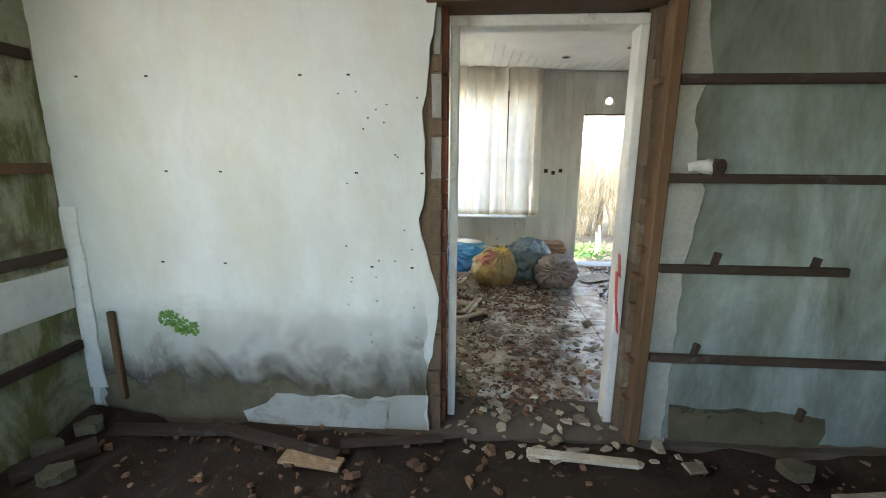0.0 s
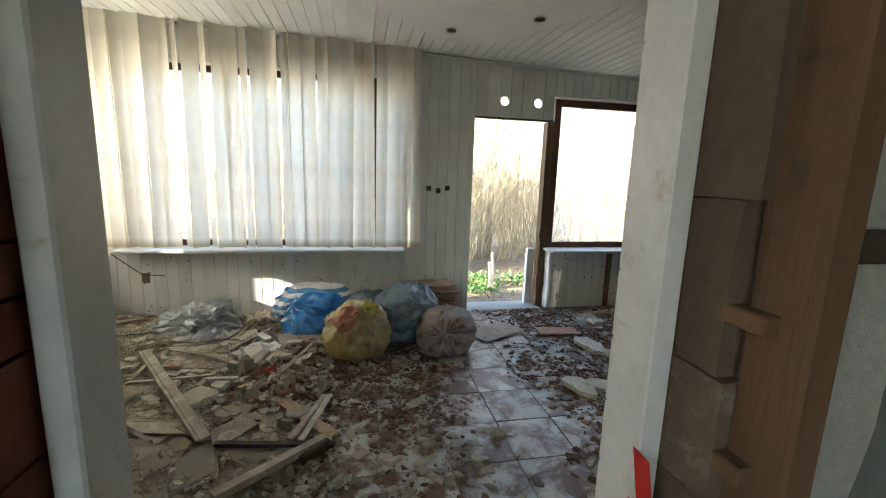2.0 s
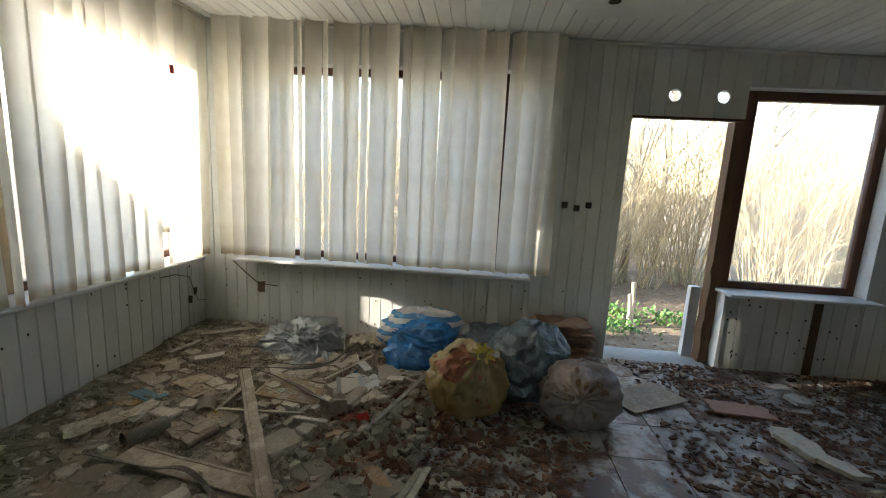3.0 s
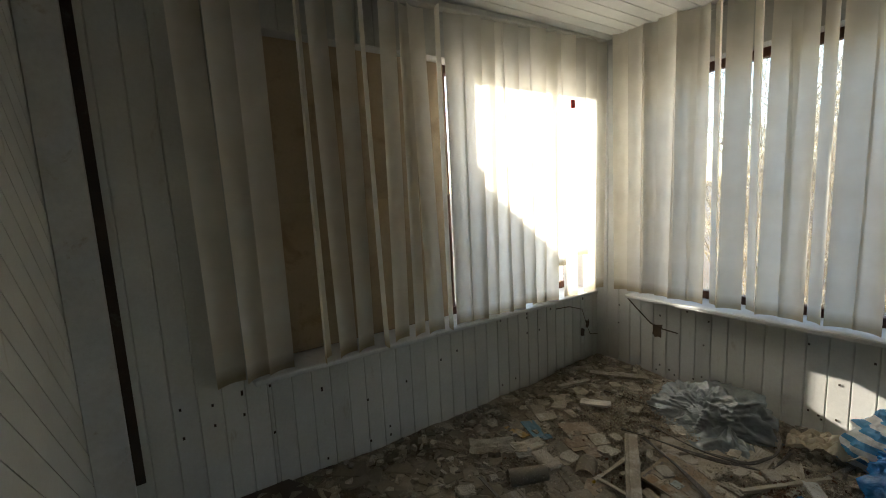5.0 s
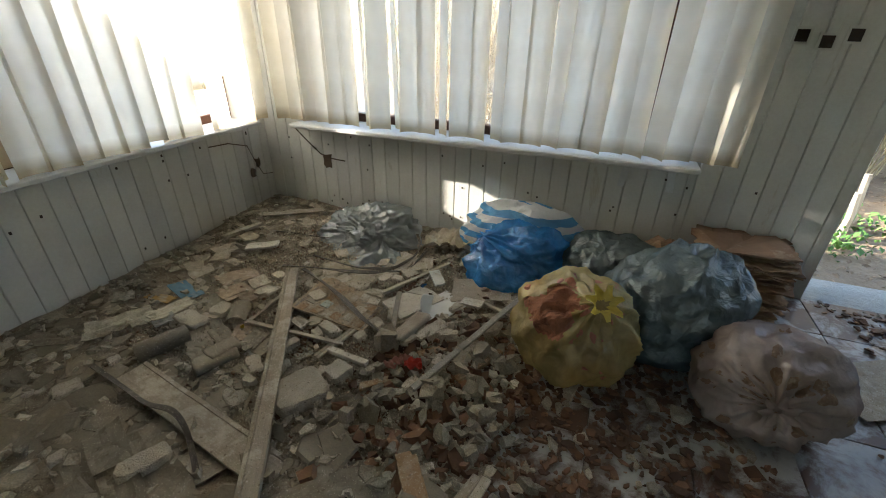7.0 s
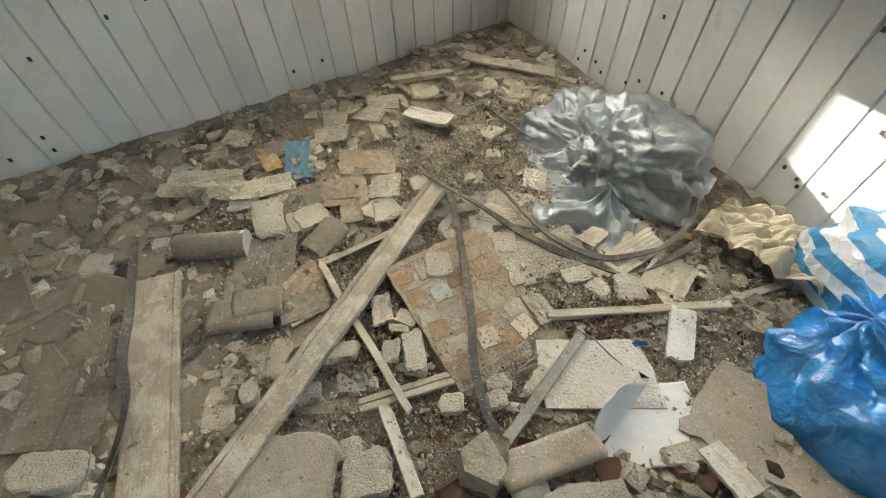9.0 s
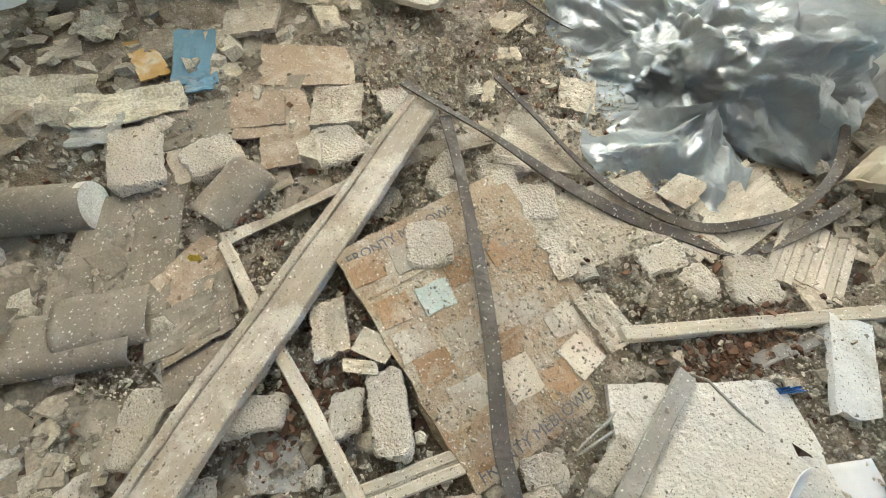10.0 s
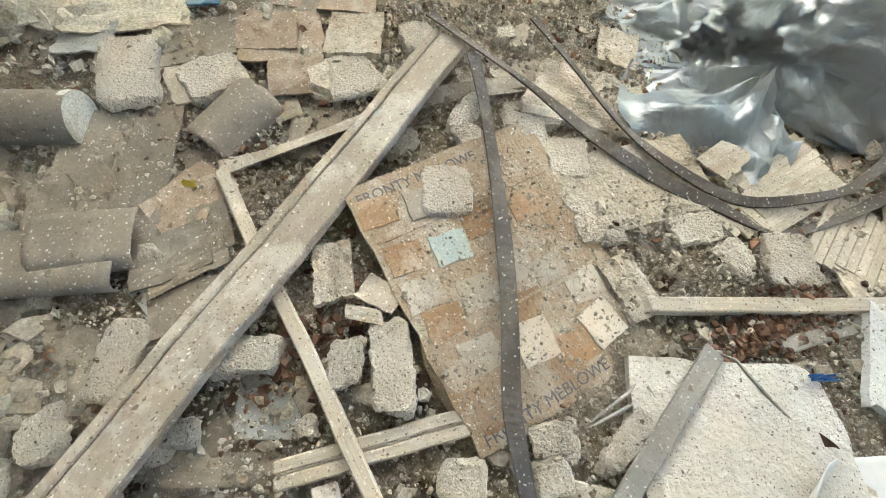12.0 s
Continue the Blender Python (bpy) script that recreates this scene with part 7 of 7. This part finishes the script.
def scatter(name, label, material, count, seed, place, size, flat, tilt=18, lift=0.0, sides=(4, 5, 6), singles=0):
    """Many small flat or lumpy chips in one mesh."""
    rng = random.Random(seed)
    verts, faces = [], []
    bed = bpy.data.objects["rubble_bed"]
    done = 0
    while done < count:
        p = place(rng)
        if p is None:
            continue
        done += 1
        x, y = p
        s = rng.uniform(*size) * (1 + 0.8 * rng.random() ** 4)
        h = s * rng.uniform(*flat)
        m = pose(x, y, max(0.0, rest(x, y)) + lift + rng.uniform(0, 0.008), rng.uniform(-tilt, tilt), rng.uniform(-tilt, tilt), rng.uniform(0, 360))
        n = rng.choice(sides)
        asp = rng.uniform(0.4, 1)
        ring = [(0.5 * s * math.cos(math.tau * (k + rng.uniform(-0.3, 0.3)) / n) * rng.uniform(0.7, 1.1), 0.5 * s * asp * math.sin(math.tau * (k + rng.uniform(-0.3, 0.3)) / n) * rng.uniform(0.7, 1.1)) for k in range(n)]
        b = len(verts)
        verts += [tuple(m @ Vector((u, v, 0))) for u, v in ring] + [tuple(m @ Vector((u * 0.88, v * 0.88, h * rng.uniform(0.7, 1.2)))) for u, v in ring]
        faces.append([b + n + k for k in range(n)])
        for k in range(n):
            faces.append([b + k, b + (k + 1) % n, b + n + (k + 1) % n, b + n + k])
        if done <= singles:
            me = bpy.data.meshes.new(name.rstrip("s"))
            me.from_pydata(verts, [], faces)
            me.materials.append(M[material])
            new(me.name.split(".")[0], me).parent = bed
            verts, faces = [], []
    me = bpy.data.meshes.new(name)
    me.from_pydata(verts, [], faces)
    me.materials.append(M[material])
    ob = new(name, me)
    return tagged(ob, label, "rubble", "", "stuff")


def left_field(rng):
    x, y = rng.uniform(XL + 0.03, 0.75), rng.uniform(3.3, YF - 0.03)
    if on_board(x, y) or (-1.15 < x < 0.12 and 4.85 < y < 6.05 and rng.random() < 0.95):
        return None
    if x > 0.35 and rng.random() < (x - 0.35) / 0.4:
        return None
    return x, y


def on_board(x, y):
    """True over the sample board and the long plank, which lie bare."""
    return abs(x + 0.417) < 0.2 and abs(y - 5.435) < 0.16


def near_field(rng):
    x, y = rng.uniform(-1.2, 0.3), rng.uniform(4.6, 6.2)
    return None if on_board(x, y) else (x, y)


def close_field(rng):
    x, y = rng.uniform(-1.0, 0.12), rng.uniform(4.9, 6.0)
    return None if on_board(x, y) else (x, y)


def board_dust(rng):
    return -0.417 + rng.uniform(-0.18, 0.18), 5.435 + rng.uniform(-0.14, 0.14)


def dim_front_field(rng):
    return rng.uniform(-1.6, 0.35), rng.uniform(3.25, 4.85)


def lino_field(rng):
    x, y = rng.uniform(-1.25, -0.35), rng.uniform(4.45, 5.35)
    return None if on_board(x, y) else (x, y)


def red_pile(rng):
    x, y = rng.gauss(0.25, 0.17), rng.gauss(5.12, 0.2)
    return (x, y) if x > -0.08 else None


def litter_field(rng):
    x, y = rng.uniform(0.35, XR - 0.03), rng.uniform(2.95, YF - 0.02)
    n = noise.noise(Vector((x * 1.5, y * 1.3, 3))) + 0.35 * noise.noise(Vector((x * 5, y * 5, 7)))
    lane = math.exp(-((x - 1.55 - 0.12 * (y - 4.5)) / 0.3) ** 2)
    return (x, y) if rng.random() < 0.62 + n - 0.75 * lane else None


def doorway_field(rng):
    x, y = rng.uniform(0.3, 1.5), rng.uniform(2.6, 4.4)
    return x, y


M["lino_bit"] = surface("torn_floor_covering", (0.255, 0.22, 0.168), (0.175, 0.15, 0.11), stain=(0.34, 0.3, 0.24), stain_at=0.62, grain=45, blotch=7, rough=0.75, bump=0.3, vary=0.3, island=True, grit=0.25)
# Extra dark scraps: the dimmer floor near the boarded window is put in colour.
scatter("floor_covering", "torn dark sheets of floor covering", "lino_bit", 130, 31, dim_front_field, (0.09, 0.24), (0.015, 0.03), 9, 0.012, singles=129)
scatter("floor_covering", "torn dark sheets of floor covering", "lino_bit", 50, 32, lino_field, (0.06, 0.14), (0.012, 0.02), 6, 0.004, singles=49)
scatter("flakes", "torn brown flakes of sheet and paint", "flake", 1500, 1, left_field, (0.03, 0.11), (0.02, 0.05), 16, 0.004)
scatter("plaster_chips", "pale broken plaster chips", "crumb", 1700, 2, left_field, (0.015, 0.055), (0.2, 0.5), 25, 0.0)
scatter("plaster_crumbs", "fine pale plaster crumbs and grit", "crumb", 11000, 3, near_field, (0.003, 0.014), (0.3, 0.7), 40, 0.002)
scatter("plaster_crumbs", "fine pale plaster grit", "crumb", 20000, 23, close_field, (0.002, 0.0065), (0.3, 0.8), 40, 0.003)
scatter("dark_crumbs", "fine dark crumbs of rotten wood", "bark", 900, 24, close_field, (0.002, 0.009), (0.3, 0.7), 40, 0.003)
scatter("plaster_crumbs", "plaster dust grains on the sample board", "crumb", 1100, 25, board_dust, (0.002, 0.006), (0.3, 0.7), 40, 0.03)
scatter("splinters", "red-brown rotten wood crumbs under a batten", "bark", 420, 41, lambda r: (r.gauss(-0.165, 0.022), r.gauss(5.73, 0.06)), (0.004, 0.016), (0.1, 0.4), 30, 0.006, singles=150)
scatter("splinters", "red-brown rotten wood crumbs between lumps", "bark", 160, 42, lambda r: (r.gauss(-0.43, 0.03), r.gauss(5.17, 0.06)), (0.005, 0.02), (0.1, 0.4), 30, 0.004)
scatter("splinters", "dark wood splinters and dirt", "bark", 850, 4, near_field, (0.005, 0.025), (0.1, 0.3), 30, 0.0)
scatter("flakes", "small torn brown flakes", "flake", 300, 8, near_field, (0.012, 0.04), (0.04, 0.1), 20, 0.006, singles=290)
scatter("plaster_chips", "pale plaster lumps in a red-brown heap", "crumb", 150, 5, red_pile, (0.03, 0.08), (0.3, 0.6), 30, 0.01, singles=149)
scatter("bark_litter", "red-brown rotten wood litter", "bark", 420, 6, red_pile, (0.02, 0.08), (0.1, 0.35), 30, 0.0)
scatter("bark_litter", "red-brown rotten wood litter over tiles", "bark", 12000, 7, litter_field, (0.01, 0.045), (0.06, 0.2), 16, 0.0)
scatter("plaster_chips", "pale chips among the litter", "crumb", 650, 9, litter_field, (0.012, 0.06), (0.1, 0.3), 14, 0.002)
scatter("flakes", "brown flakes by the doorway", "flake", 260, 10, doorway_field, (0.03, 0.09), (0.05, 0.15), 14, 0.0)
scatter("bark_litter", "dark crumbs on the soil floor", "bark", 1500, 12, lambda r: (r.uniform(-1.6, 3.1), r.uniform(0.3, 2.75)), (0.01, 0.05), (0.1, 0.4), 25, -0.03)
scatter("plaster_chips", "brown chips on the soil floor", "bark", 60, 13, lambda r: (r.uniform(-1.6, 3.1), 2.78 - abs(r.gauss(0, 0.5))), (0.01, 0.06), (0.2, 0.5), 25, -0.025)
for x, y, a, l, w, h, mat in ((-0.55, 2.62, -14, 0.75, 0.06, 0.03, "batten"), (0.95, 2.62, -5, 0.5, 0.05, 0.02, "pale_wood"), (-1.1, 2.66, 4, 0.6, 0.07, 0.03, "batten"), (2.3, 2.5, 8, 0.7, 0.06, 0.02, "plank"), (-0.3, 2.5, -8, 0.3, 0.08, 0.02, "veneer"), (-1.45, 2.4, 50, 0.3, 0.09, 0.05, "batten"), (0.05, 2.66, 10, 0.5, 0.04, 0.025, "batten")):
    long_piece(x, y, a, l, w, h, mat, 0.0, 0, "dark damp timber scrap on the soil floor")
for i, (x, y, a) in enumerate(((-1.5, 2.62, 20), (-1.35, 2.3, 40), (-1.42, 2.05, 70), (-1.55, 2.45, 10), (1.9, 2.6, 10))):
    rubble_block(x, y, a, 0.15, 0.11, 0.05, 60 + i, "damp")

# floor tiles
bm = boxes((0.002, 0.331, 0.002, 0.331, -0.012, 0.0), bevel=0.002)
tile_me = bpy.data.meshes.new("tile")
bm.to_mesh(tile_me)
bm.free()
tile_me.materials.append(M["tile"])
floor = bpy.data.objects["floor"]
for i in range(-3, 9):
    for j in range(-4, 6):
        x, y = 1.125 + 0.333 * i, 4.478 + 0.333 * j
        if x + 0.333 > XR or y < 3.05 or y + 0.333 > YF + 0.15:
            continue
        ob = new("tile", tile_me)
        ob.parent = floor
        ob.matrix_basis = pose(x, y, 0.0006 * ((i * 7 + j * 3) % 4))
